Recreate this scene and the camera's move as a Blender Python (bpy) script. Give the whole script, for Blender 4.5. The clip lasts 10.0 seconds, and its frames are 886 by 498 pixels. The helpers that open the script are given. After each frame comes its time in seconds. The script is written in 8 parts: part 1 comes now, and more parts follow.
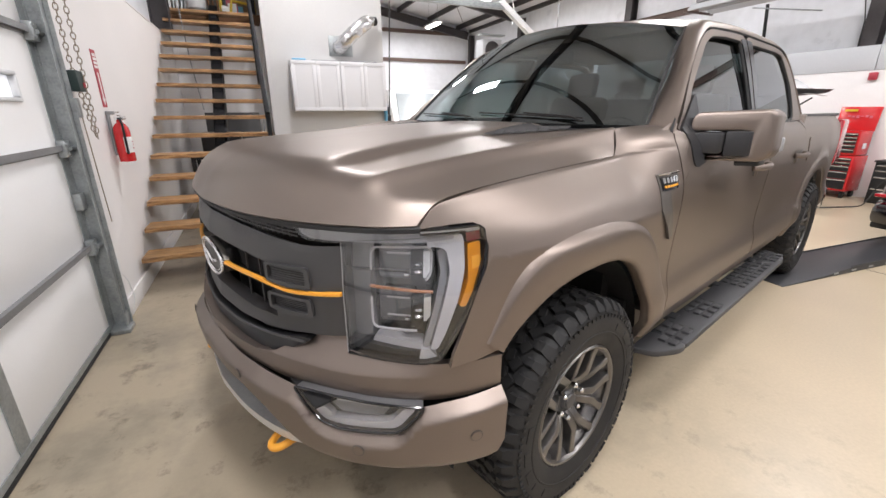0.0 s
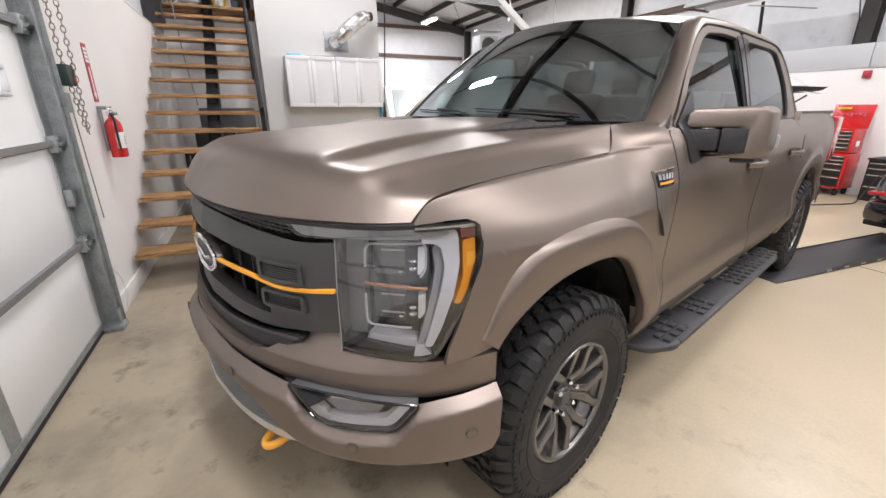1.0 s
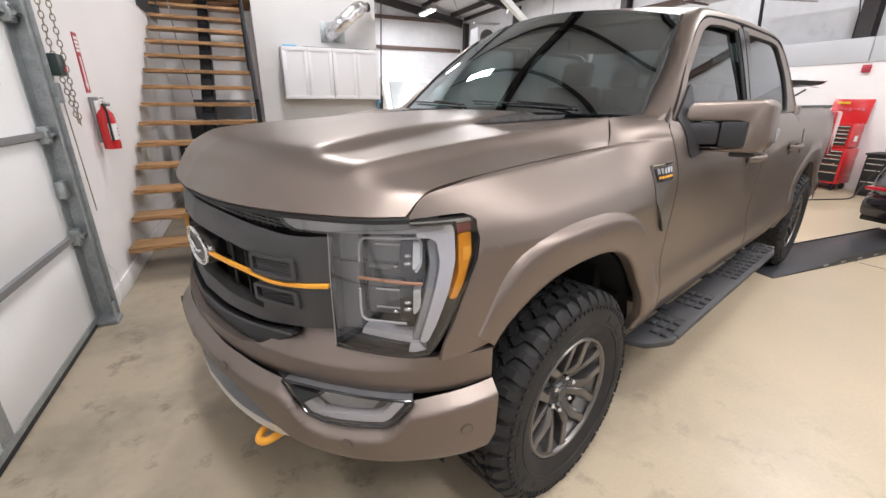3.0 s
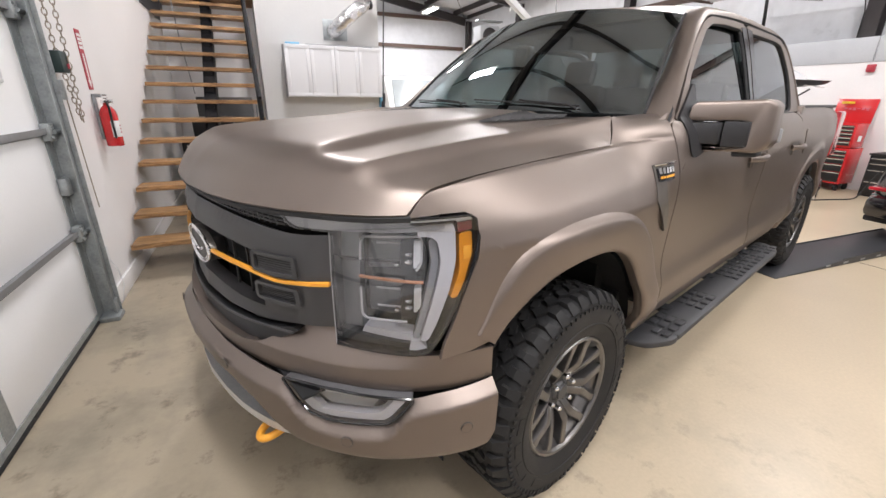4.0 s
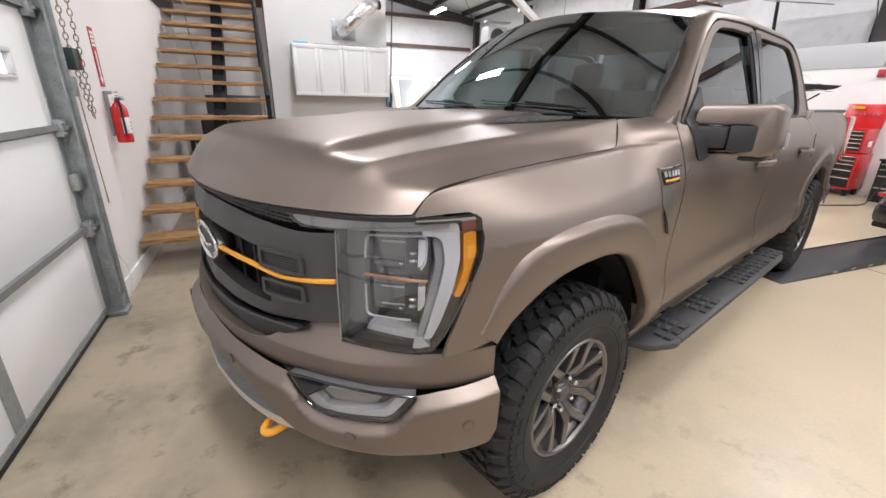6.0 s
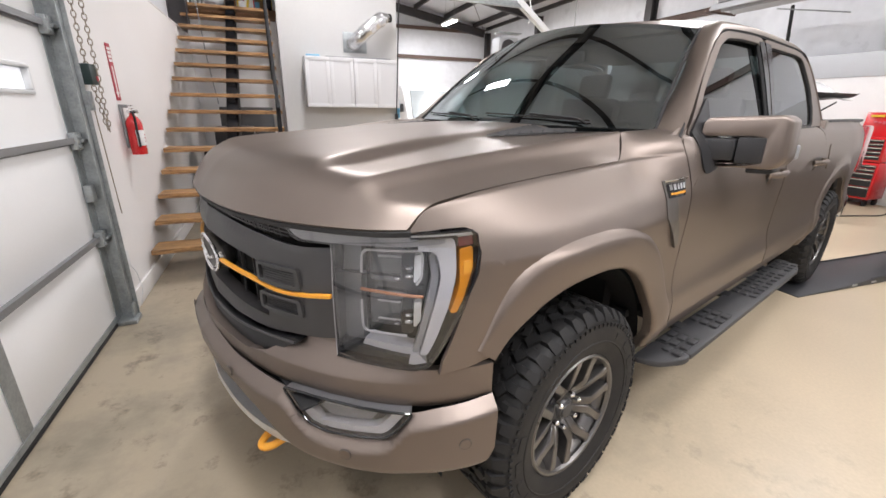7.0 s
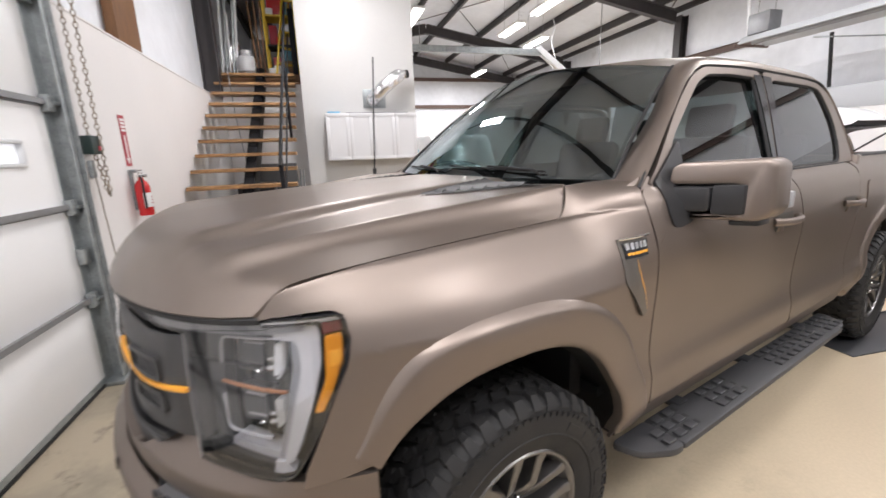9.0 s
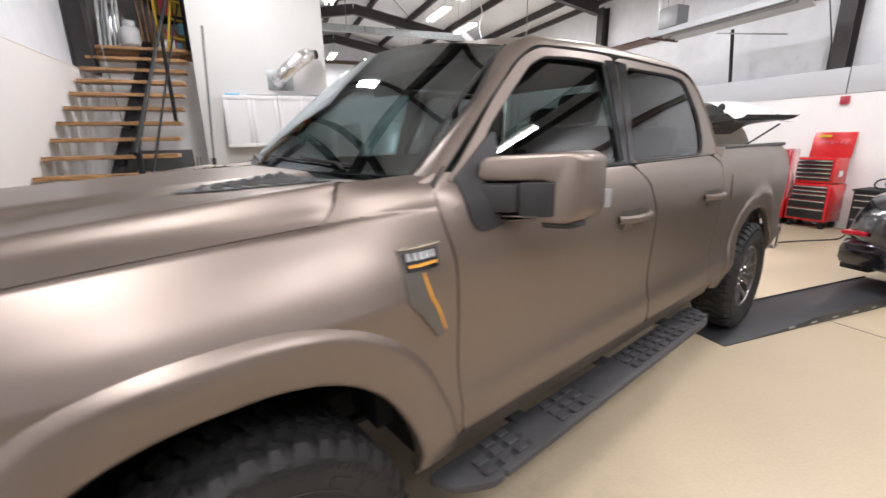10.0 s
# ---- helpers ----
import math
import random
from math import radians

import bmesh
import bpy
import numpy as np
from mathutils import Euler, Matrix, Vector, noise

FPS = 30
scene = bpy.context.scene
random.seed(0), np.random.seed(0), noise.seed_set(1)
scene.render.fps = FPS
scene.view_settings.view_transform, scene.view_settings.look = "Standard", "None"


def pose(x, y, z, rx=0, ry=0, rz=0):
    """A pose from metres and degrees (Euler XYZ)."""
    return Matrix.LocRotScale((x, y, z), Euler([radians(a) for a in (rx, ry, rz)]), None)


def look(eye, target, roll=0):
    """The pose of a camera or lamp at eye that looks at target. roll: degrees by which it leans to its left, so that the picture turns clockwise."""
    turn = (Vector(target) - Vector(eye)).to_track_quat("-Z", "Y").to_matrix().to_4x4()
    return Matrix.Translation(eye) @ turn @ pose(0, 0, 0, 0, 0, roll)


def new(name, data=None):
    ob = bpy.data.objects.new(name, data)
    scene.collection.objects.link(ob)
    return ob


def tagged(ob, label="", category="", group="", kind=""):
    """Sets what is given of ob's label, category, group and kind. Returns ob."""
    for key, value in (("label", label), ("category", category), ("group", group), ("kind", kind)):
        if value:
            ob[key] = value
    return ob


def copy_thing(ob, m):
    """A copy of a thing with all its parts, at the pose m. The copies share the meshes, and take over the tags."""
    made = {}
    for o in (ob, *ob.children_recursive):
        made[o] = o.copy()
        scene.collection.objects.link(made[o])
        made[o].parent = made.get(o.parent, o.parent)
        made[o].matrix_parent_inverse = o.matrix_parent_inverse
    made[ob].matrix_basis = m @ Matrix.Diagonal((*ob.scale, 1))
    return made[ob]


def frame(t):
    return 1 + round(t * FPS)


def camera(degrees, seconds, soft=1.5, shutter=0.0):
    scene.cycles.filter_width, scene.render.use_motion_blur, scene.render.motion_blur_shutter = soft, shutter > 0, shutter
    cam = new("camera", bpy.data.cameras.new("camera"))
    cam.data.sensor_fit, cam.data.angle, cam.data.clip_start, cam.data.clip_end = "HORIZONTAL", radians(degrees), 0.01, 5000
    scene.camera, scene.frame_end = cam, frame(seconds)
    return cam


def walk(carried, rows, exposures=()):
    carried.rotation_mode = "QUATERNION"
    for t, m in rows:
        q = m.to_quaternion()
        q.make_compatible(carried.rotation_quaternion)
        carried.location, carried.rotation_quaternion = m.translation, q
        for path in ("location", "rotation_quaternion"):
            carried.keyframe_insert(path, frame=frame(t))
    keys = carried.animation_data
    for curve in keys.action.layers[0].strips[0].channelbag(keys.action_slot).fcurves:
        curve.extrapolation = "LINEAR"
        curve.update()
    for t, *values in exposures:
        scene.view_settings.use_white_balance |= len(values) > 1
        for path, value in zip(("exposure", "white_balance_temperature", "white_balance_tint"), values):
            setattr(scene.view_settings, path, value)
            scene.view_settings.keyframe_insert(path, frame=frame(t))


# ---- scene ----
cam = camera(93.8, 10.0, 1.5, 0.5)
PATH = [
    (0, (-1.227, -1.622, 1.475), (0.002, -0.176, 0.842), -0.2),
    (0.5, (-1.223, -1.622, 1.472), (0.007, -0.181, 0.832), -0.2),
    (1, (-1.219, -1.619, 1.472), (0.02, -0.189, 0.825), -0.0),
    (1.5, (-1.218, -1.617, 1.472), (0.024, -0.191, 0.82), 0.2),
    (2, (-1.213, -1.611, 1.471), (0.029, -0.19, 0.81), 0.1),
    (2.5, (-1.205, -1.609, 1.468), (0.038, -0.192, 0.799), 0.2),
    (4, (-1.202, -1.611, 1.47), (0.031, -0.194, 0.787), 0.5),
    (4.5, (-1.21, -1.615, 1.471), (0.021, -0.194, 0.788), 0.8),
    (5, (-1.21, -1.62, 1.47), (0.015, -0.194, 0.787), 1.0),
    (5.5, (-1.211, -1.62, 1.471), (0.011, -0.192, 0.788), 1.2),
    (7, (-1.169, -1.634, 1.485), (0.014, -0.155, 0.842), 0.8),
    (7.5, (-1.072, -1.684, 1.508), (0.066, -0.145, 0.926), 0.8),
    (8, (-0.988, -1.738, 1.523), (0.069, -0.127, 0.985), -0.3),
    (8.5, (-0.914, -1.756, 1.534), (0.109, -0.112, 1.033), -1.4),
    (9, (-0.731, -1.727, 1.523), (0.316, -0.082, 1.077), -1.9),
    (9.5, (-0.456, -1.716, 1.518), (0.715, -0.165, 1.047), -2.0),
    (10, (-0.149, -1.828, 1.514), (1.082, -0.336, 1.008), -1.2),
]
walk(cam, [(t, look(eye, target, roll)) for t, eye, target, roll in PATH])

# ---- world and lights ----
B = Matrix.Rotation(radians(-17.0), 4, "Z")      # the building's axes; the truck stands along the world's x

world = bpy.data.worlds.new("world")
scene.world = world
world.use_nodes = True
wn = world.node_tree.nodes
sky = wn.new("ShaderNodeTexSky")
sky.sky_type, sky.sun_disc, sky.sun_elevation, sky.sun_rotation = "NISHITA", False, radians(35), radians(120)
wn["Background"].inputs["Strength"].default_value = 0.1
world.node_tree.links.new(sky.outputs["Color"], wn["Background"].inputs["Color"])
scene.view_settings.exposure = 0.0

# lamps with y below zero are unseen, added to fill the near bay
LAMPS = [(5.0, 7.4), (5.0, 9.3), (6.3, 10.4), (6.3, 15.2), (3.2, 15.6), (2.2, 8.7), (0.25, 4.0), (5.6, 3.4), (-0.35, -2.1),
         (6.3, 0.3), (0.2, -4.2), (5.2, -4.4), (8.0, -2.6), (2.6, -3.2)]
LAMP_Z = 4.72


def lamp_light(x, y):
    light = bpy.data.lights.new("tube_light", "AREA")
    light.shape, light.size, light.size_y = "RECTANGLE", 0.18, 1.18
    light.energy, light.color = 107.0, (0.99, 0.965, 0.99)
    ob = new("tube_light", light)
    ob.matrix_world = B @ Matrix.Translation((x, y, LAMP_Z - 0.075))


for lx, ly in LAMPS:
    lamp_light(lx, ly)

# ---- materials ----


def material(name, color, rough=0.5, metal=0.0, vary=0.12, grain=6.0, fine=90.0, bump=0.0, coat=0.0, spec=0.5, rvary=0.1, stretch=None, tint=None, random_tone=0.0, coat_rough=0.12):
    """A principled surface whose colour and gloss vary at two scales, in metres on the object."""
    m = bpy.data.materials.new(name)
    m.use_nodes = True
    n, l = m.node_tree.nodes, m.node_tree.links
    p = n["Principled BSDF"]
    p.inputs["Metallic"].default_value = metal
    p.inputs["Coat Weight"].default_value = coat
    p.inputs["Coat Roughness"].default_value = coat_rough
    p.inputs["Specular IOR Level"].default_value = spec
    tc = n.new("ShaderNodeTexCoord")
    src = tc.outputs["Object"]
    if stretch:
        mp = n.new("ShaderNodeMapping")
        mp.inputs["Scale"].default_value = stretch
        l.new(src, mp.inputs["Vector"])
        src = mp.outputs["Vector"]
    big, small = n.new("ShaderNodeTexNoise"), n.new("ShaderNodeTexNoise")
    big.inputs["Scale"].default_value, big.inputs["Detail"].default_value = grain, 4
    small.inputs["Scale"].default_value, small.inputs["Detail"].default_value = fine, 3
    l.new(src, big.inputs["Vector"]), l.new(src, small.inputs["Vector"])
    mix = n.new("ShaderNodeMath")
    mix.operation, mix.inputs[1].default_value = "MULTIPLY_ADD", 0.6
    half = n.new("ShaderNodeMath")
    half.operation, half.inputs[1].default_value = "MULTIPLY", 0.4
    l.new(small.outputs["Fac"], half.inputs[0])
    l.new(big.outputs["Fac"], mix.inputs[0]), l.new(half.outputs[0], mix.inputs[2])
    ramp = n.new("ShaderNodeValToRGB")
    dark = tuple(max(0.0, c * (1 - vary)) for c in color) if not tint else tuple(tint)
    ramp.color_ramp.elements[0].position, ramp.color_ramp.elements[0].color = 0.32, (*dark, 1)
    ramp.color_ramp.elements[1].position, ramp.color_ramp.elements[1].color = 0.66, (*(min(1, c * (1 + vary * 0.6)) for c in color), 1)
    l.new(mix.outputs[0], ramp.inputs["Fac"])
    out = ramp.outputs["Color"]
    if random_tone:
        info, hsv, mr = n.new("ShaderNodeObjectInfo"), n.new("ShaderNodeHueSaturation"), n.new("ShaderNodeMapRange")
        mr.inputs["To Min"].default_value, mr.inputs["To Max"].default_value = 1 - random_tone, 1 + random_tone
        l.new(info.outputs["Random"], mr.inputs["Value"]), l.new(mr.outputs["Result"], hsv.inputs["Value"]), l.new(out, hsv.inputs["Color"])
        out = hsv.outputs["Color"]
    l.new(out, p.inputs["Base Color"])
    rr = n.new("ShaderNodeMapRange")
    rr.inputs["From Min"].default_value, rr.inputs["From Max"].default_value = 0.3, 0.7
    rr.inputs["To Min"].default_value, rr.inputs["To Max"].default_value = max(0.02, rough * (1 - rvary)), min(1, rough * (1 + rvary))
    l.new(mix.outputs[0], rr.inputs["Value"]), l.new(rr.outputs["Result"], p.inputs["Roughness"])
    if bump:
        b = n.new("ShaderNodeBump")
        b.inputs["Strength"].default_value, b.inputs["Distance"].default_value = 0.6, bump
        l.new(mix.outputs[0], b.inputs["Height"]), l.new(b.outputs["Normal"], p.inputs["Normal"])
    return m


def glowing(name, color, strength):
    m = bpy.data.materials.new(name)
    m.use_nodes = True
    p = m.node_tree.nodes["Principled BSDF"]
    p.inputs["Base Color"].default_value = (0.9, 0.9, 0.9, 1)
    p.inputs["Emission Color"].default_value, p.inputs["Emission Strength"].default_value = (*color, 1), strength
    return m


def glass(name, color, rough=0.0, ior=1.45, dark=1.0, sheen=(1, 1, 1)):
    """A thin pane: mirror gloss over tinted clear glass."""
    m = bpy.data.materials.new(name)
    m.use_nodes = True
    n, l = m.node_tree.nodes, m.node_tree.links
    n.remove(n["Principled BSDF"])
    tr, gl, mx = n.new("ShaderNodeBsdfTransparent"), n.new("ShaderNodeBsdfGlossy"), n.new("ShaderNodeMixShader")
    lw, power, fr = n.new("ShaderNodeLayerWeight"), n.new("ShaderNodeMath"), n.new("ShaderNodeMath")
    f0 = ((ior - 1) / (ior + 1)) ** 2
    power.operation, power.inputs[1].default_value = "POWER", 5.0
    fr.operation, fr.inputs[1].default_value, fr.inputs[2].default_value = "MULTIPLY_ADD", 1 - f0, f0
    lw.inputs["Blend"].default_value = 0.5
    l.new(lw.outputs["Facing"], power.inputs[0]), l.new(power.outputs[0], fr.inputs[0])
    tr.inputs["Color"].default_value = (*(c * dark for c in color), 1)
    gl.inputs["Roughness"].default_value, gl.inputs["Color"].default_value = rough, (*sheen, 1)
    l.new(fr.outputs[0], mx.inputs["Fac"]), l.new(tr.outputs[0], mx.inputs[1]), l.new(gl.outputs[0], mx.inputs[2])
    l.new(mx.outputs[0], n["Material Output"].inputs["Surface"])
    return m


def concrete():
    m = material("sealed_concrete", (0.525, 0.432, 0.305), 0.34, vary=0.12, grain=0.7, fine=60, spec=0.45, rvary=0.12)
    n, l = m.node_tree.nodes, m.node_tree.links
    p = n["Principled BSDF"]
    base = p.inputs["Base Color"].links[0].from_socket
    tc = [x for x in n if x.type == "TEX_COORD"][0]
    # grey wet-looking patches and small dark stains
    patch = n.new("ShaderNodeTexNoise")
    patch.inputs["Scale"].default_value, patch.inputs["Detail"].default_value, patch.inputs["Roughness"].default_value = 1.5, 6, 0.66
    r1 = n.new("ShaderNodeValToRGB")
    r1.color_ramp.elements[0].position, r1.color_ramp.elements[0].color = 0.46, (0, 0, 0, 1)
    r1.color_ramp.elements[1].position, r1.color_ramp.elements[1].color = 0.66, (0.85, 0.85, 0.85, 1)
    spots = n.new("ShaderNodeTexNoise")
    spots.inputs["Scale"].default_value, spots.inputs["Detail"].default_value, spots.inputs["Roughness"].default_value = 5.5, 5, 0.7
    r2 = n.new("ShaderNodeValToRGB")
    r2.color_ramp.elements[0].position, r2.color_ramp.elements[0].color = 0.56, (0, 0, 0, 1)
    r2.color_ramp.elements[1].position, r2.color_ramp.elements[1].color = 0.68, (0.62, 0.62, 0.62, 1)
    l.new(tc.outputs["Object"], patch.inputs["Vector"]), l.new(tc.outputs["Object"], spots.inputs["Vector"])
    l.new(patch.outputs["Fac"], r1.inputs["Fac"]), l.new(spots.outputs["Fac"], r2.inputs["Fac"])
    # by the overhead door: dirtier than mid-shop, plus weaker light put into the colour
    sep, near = n.new("ShaderNodeSeparateXYZ"), n.new("ShaderNodeMapRange")
    near.inputs["From Min"].default_value, near.inputs["From Max"].default_value = -0.7, 2.2
    near.inputs["To Min"].default_value, near.inputs["To Max"].default_value = 1.0, 0.03
    l.new(tc.outputs["Object"], sep.inputs[0]), l.new(sep.outputs["X"], near.inputs["Value"])
    dull, part_of = n.new("ShaderNodeMix"), n.new("ShaderNodeMath")
    dull.data_type, part_of.operation, part_of.inputs[1].default_value = "RGBA", "MULTIPLY", 0.7
    l.new(near.outputs["Result"], part_of.inputs[0]), l.new(part_of.outputs[0], dull.inputs["Factor"]), l.new(base, dull.inputs[6])
    dull.inputs[7].default_value = (0.36, 0.31, 0.235, 1)
    base = dull.outputs[2]
    a, b = n.new("ShaderNodeMix"), n.new("ShaderNodeMix")
    for mx, ramp, col in ((a, r1, (0.245, 0.215, 0.165, 1)), (b, r2, (0.12, 0.10, 0.075, 1))):
        mx.data_type, mx.blend_type = "RGBA", "MIX"
        mul = n.new("ShaderNodeMath")
        mul.operation = "MULTIPLY"
        l.new(ramp.outputs["Color"], mul.inputs[0]), l.new(near.outputs["Result"], mul.inputs[1])
        l.new(mul.outputs[0], mx.inputs["Factor"])
        mx.inputs[7].default_value = col
    l.new(base, a.inputs[6]), l.new(a.outputs[2], b.inputs[6]), l.new(b.outputs[2], p.inputs["Base Color"])
    return m


def rubber_tread():
    return material("tyre_rubber", (0.012, 0.012, 0.013), 0.62, vary=0.35, grain=9, fine=160, bump=0.0006, spec=0.3, tint=(0.020, 0.019, 0.018))


M_PAINT = material("bronze_satin_paint", (0.212, 0.175, 0.152), 0.42, metal=0.84, vary=0.05, grain=2.5, fine=900, spec=0.5, rvary=0.06, coat=0.12, coat_rough=0.25)
M_BLACK = material("black_plastic", (0.017, 0.017, 0.019), 0.5, vary=0.2, grain=8, fine=300, bump=0.0002)
M_GRILLE = material("dark_grey_grille_plastic", (0.043, 0.042, 0.043), 0.46, vary=0.12, grain=7, fine=350, bump=0.0002)
M_GLOSS = material("gloss_black_plastic", (0.012, 0.012, 0.014), 0.14, vary=0.2, grain=5, fine=80)
M_RUBBER = rubber_tread()
M_RIM = material("dark_machined_alloy", (0.17, 0.163, 0.158), 0.30, metal=0.9, vary=0.05, grain=12, fine=140)
M_RIMDARK = material("dark_rim_paint", (0.075, 0.075, 0.078), 0.4, metal=0.6, vary=0.15, grain=12, fine=140)
M_CHROME = material("chrome", (0.80, 0.80, 0.81), 0.09, metal=1.0, vary=0.05, grain=9, fine=70)
M_ORANGE = material("orange_accent_paint", (0.80, 0.36, 0.035), 0.42, vary=0.08, grain=9, fine=200)
M_AMBER = material("amber_reflector", (0.66, 0.25, 0.012), 0.3, vary=0.12, grain=30, fine=300, coat=0.2)
M_REDLENS = material("red_lens", (0.16, 0.012, 0.02), 0.2, vary=0.2, grain=20, fine=200, coat=0.5)
M_DRL = material("white_light_guide", (0.50, 0.49, 0.50), 0.25, vary=0.05, grain=10, fine=90)
M_SILVER = material("silver_skid_paint", (0.68, 0.68, 0.68), 0.34, metal=0.55, vary=0.12, grain=8, fine=80)
M_LAMPBOX = material("headlamp_inner_grey", (0.30, 0.30, 0.31), 0.35, metal=0.15, vary=0.12, grain=14, fine=160)
M_BOWL = material("dark_grey_reflector", (0.12, 0.12, 0.126), 0.35, metal=0.2, vary=0.12, grain=14, fine=160)
M_COPPER = material("copper_accent", (0.42, 0.17, 0.07), 0.4, metal=0.2, vary=0.1, grain=20, fine=200)
M_BOARD = material("textured_dark_grey_steel", (0.045, 0.045, 0.048), 0.5, metal=0.15, vary=0.22, grain=7, fine=420, bump=0.0005)
M_TRIM = material("dark_bronze_vent", (0.115, 0.105, 0.095), 0.38, metal=0.4, vary=0.12, grain=8, fine=120)
M_LINER = material("wheel_liner", (0.010, 0.010, 0.011), 0.85, vary=0.3, grain=9, fine=60, bump=0.001)
M_SEAT = material("dark_seat_fabric", (0.014, 0.015, 0.017), 0.8, vary=0.2, grain=15, fine=300, bump=0.0006)
M_TINT = glass("tinted_glass", (0.18, 0.20, 0.20), ior=1.62)
M_SCREEN = glass("windscreen_glass", (0.22, 0.28, 0.29), ior=2.8, sheen=(0.86, 0.95, 1.0))
M_DOORGLASS = glass("door_glass", (0.36, 0.45, 0.44), ior=1.75)
M_LENS = glass("clear_lens", (0.84, 0.85, 0.87), ior=1.85)
M_MIRROR = material("mirror_glass", (0.85, 0.86, 0.87), 0.02, metal=1.0, vary=0.02, grain=3, fine=30)

M_FLOOR = concrete()
M_WALL = material("white_painted_board", (0.80, 0.785, 0.78), 0.42, vary=0.035, grain=1.3, fine=45, bump=0.0004, rvary=0.2)
# the same white board, darkened to offset the strong light of the lamp nearby
M_WALLDIM = material("dimmed_white_board", (0.60, 0.595, 0.585), 0.45, vary=0.035, grain=1.3, fine=45, bump=0.0004, rvary=0.2)
M_WALLGREY = material("grey_board", (0.48, 0.495, 0.515), 0.5, vary=0.06, grain=1.1, fine=40)
M_DARKBAND = material("dark_band_for_reflections", (0.07, 0.07, 0.07), 0.5, vary=0.06, grain=1.1, fine=40)
M_DOOR = material("white_insulated_door_skin", (0.93, 0.93, 0.935), 0.38, vary=0.03, grain=2, fine=120, bump=0.0003)
M_GALV = material("galvanised_steel", (0.36, 0.385, 0.39), 0.40, metal=0.6, vary=0.3, grain=14, fine=70, rvary=0.3)
M_STRUT = material("grey_painted_steel", (0.27, 0.275, 0.285), 0.42, metal=0.45, vary=0.15, grain=9, fine=90)
M_SEAL = material("black_rubber_seal", (0.015, 0.015, 0.016), 0.7, vary=0.2, grain=12, fine=100)
M_VAPOUR = material("white_vapour_barrier", (0.77, 0.79, 0.83), 0.36, vary=0.10, grain=0.8, fine=5, bump=0.03, rvary=0.3)
M_BEAM = material("dark_steel_frame", (0.045, 0.04, 0.042), 0.5, vary=0.25, grain=5, fine=50)
M_GIRT = material("brown_primer_girt", (0.12, 0.075, 0.06), 0.55, vary=0.2, grain=4, fine=50)
M_WOOD = material("oiled_live_edge_wood", (0.47, 0.27, 0.115), 0.45, vary=0.3, grain=3.2, fine=20, stretch=(1.0, 9.0, 9.0), tint=(0.055, 0.021, 0.008), random_tone=0.18)
M_PLANK = material("rough_brown_timber", (0.20, 0.095, 0.04), 0.6, vary=0.3, grain=3, fine=30, stretch=(9, 9, 1))
M_STRINGER = material("black_powder_coat", (0.006, 0.006, 0.008), 0.6, vary=0.2, grain=8, fine=120, spec=0.25)
M_CABINET = material("white_lacquered_cabinet", (0.70, 0.70, 0.715), 0.34, vary=0.02, grain=3, fine=60)
M_FOIL = material("crinkled_foil", (0.72, 0.72, 0.73), 0.24, metal=0.95, vary=0.2, grain=14, fine=45, bump=0.02)
M_RED = material("red_enamel", (0.58, 0.018, 0.022), 0.26, vary=0.12, grain=6, fine=90, coat=0.4)
M_REDDULL = material("red_sign", (0.40, 0.035, 0.055), 0.5, vary=0.1, grain=9, fine=90)
M_WHITE = material("white_label", (0.80, 0.80, 0.80), 0.5, vary=0.06, grain=15, fine=120)
M_YELLOW = material("yellow_plastic", (0.72, 0.50, 0.03), 0.45, vary=0.1, grain=9, fine=90)
M_CHAIN = material("weathered_chain_steel", (0.33, 0.28, 0.22), 0.45, metal=0.7, vary=0.35, grain=30, fine=160)
M_DARKGREEN = material("dark_green_box", (0.018, 0.035, 0.033), 0.45, vary=0.2, grain=9, fine=90)
M_TOOLBLACK = material("black_drawer_enamel", (0.014, 0.014, 0.017), 0.3, vary=0.2, grain=9, fine=90)
M_CARBLACK = material("black_car_paint", (0.008, 0.007, 0.010), 0.16, vary=0.15, grain=4, fine=200, coat=1.0)
M_CARWHITE = material("white_car_paint", (0.80, 0.80, 0.80), 0.25, vary=0.03, grain=4, fine=200, coat=0.7)
M_RAMP = material("black_ramp_steel", (0.045, 0.046, 0.05), 0.42, metal=0.3, vary=0.3, grain=5, fine=160, bump=0.0008)
M_TAIL = material("red_tail_lens", (0.42, 0.008, 0.02), 0.12, vary=0.1, grain=20, fine=200, coat=0.8)
M_TUBE = glowing("lit_tube", (1.0, 0.97, 0.93), 9.0)
M_DAY = glowing("daylight_pane", (0.90, 0.91, 1.0), 0.62)
# the white room's reflection in the van's glass is put into this grey
M_VANGLASS = material("van_reflection_grey", (0.30, 0.33, 0.34), 0.18, vary=0.1, grain=3, fine=40)
M_RECESS = material("dim_recess_grey", (0.055, 0.056, 0.058), 0.45, vary=0.15, grain=4, fine=60)
M_BLUE = material("blue_plastic", (0.16, 0.42, 0.62), 0.5, vary=0.1, grain=9, fine=90)
M_ROPE = material("dark_cable", (0.02, 0.02, 0.02), 0.6, vary=0.2, grain=9, fine=90)
M_CARD = material("cardboard", (0.36, 0.24, 0.13), 0.8, vary=0.15, grain=5, fine=90)
M_WHITEPLASTIC = material("white_plastic", (0.74, 0.75, 0.76), 0.4, vary=0.06, grain=9, fine=60)
M_PINK = material("pink_plastic", (0.55, 0.12, 0.16), 0.5, vary=0.2, grain=14, fine=60)

# ---- building tools ----


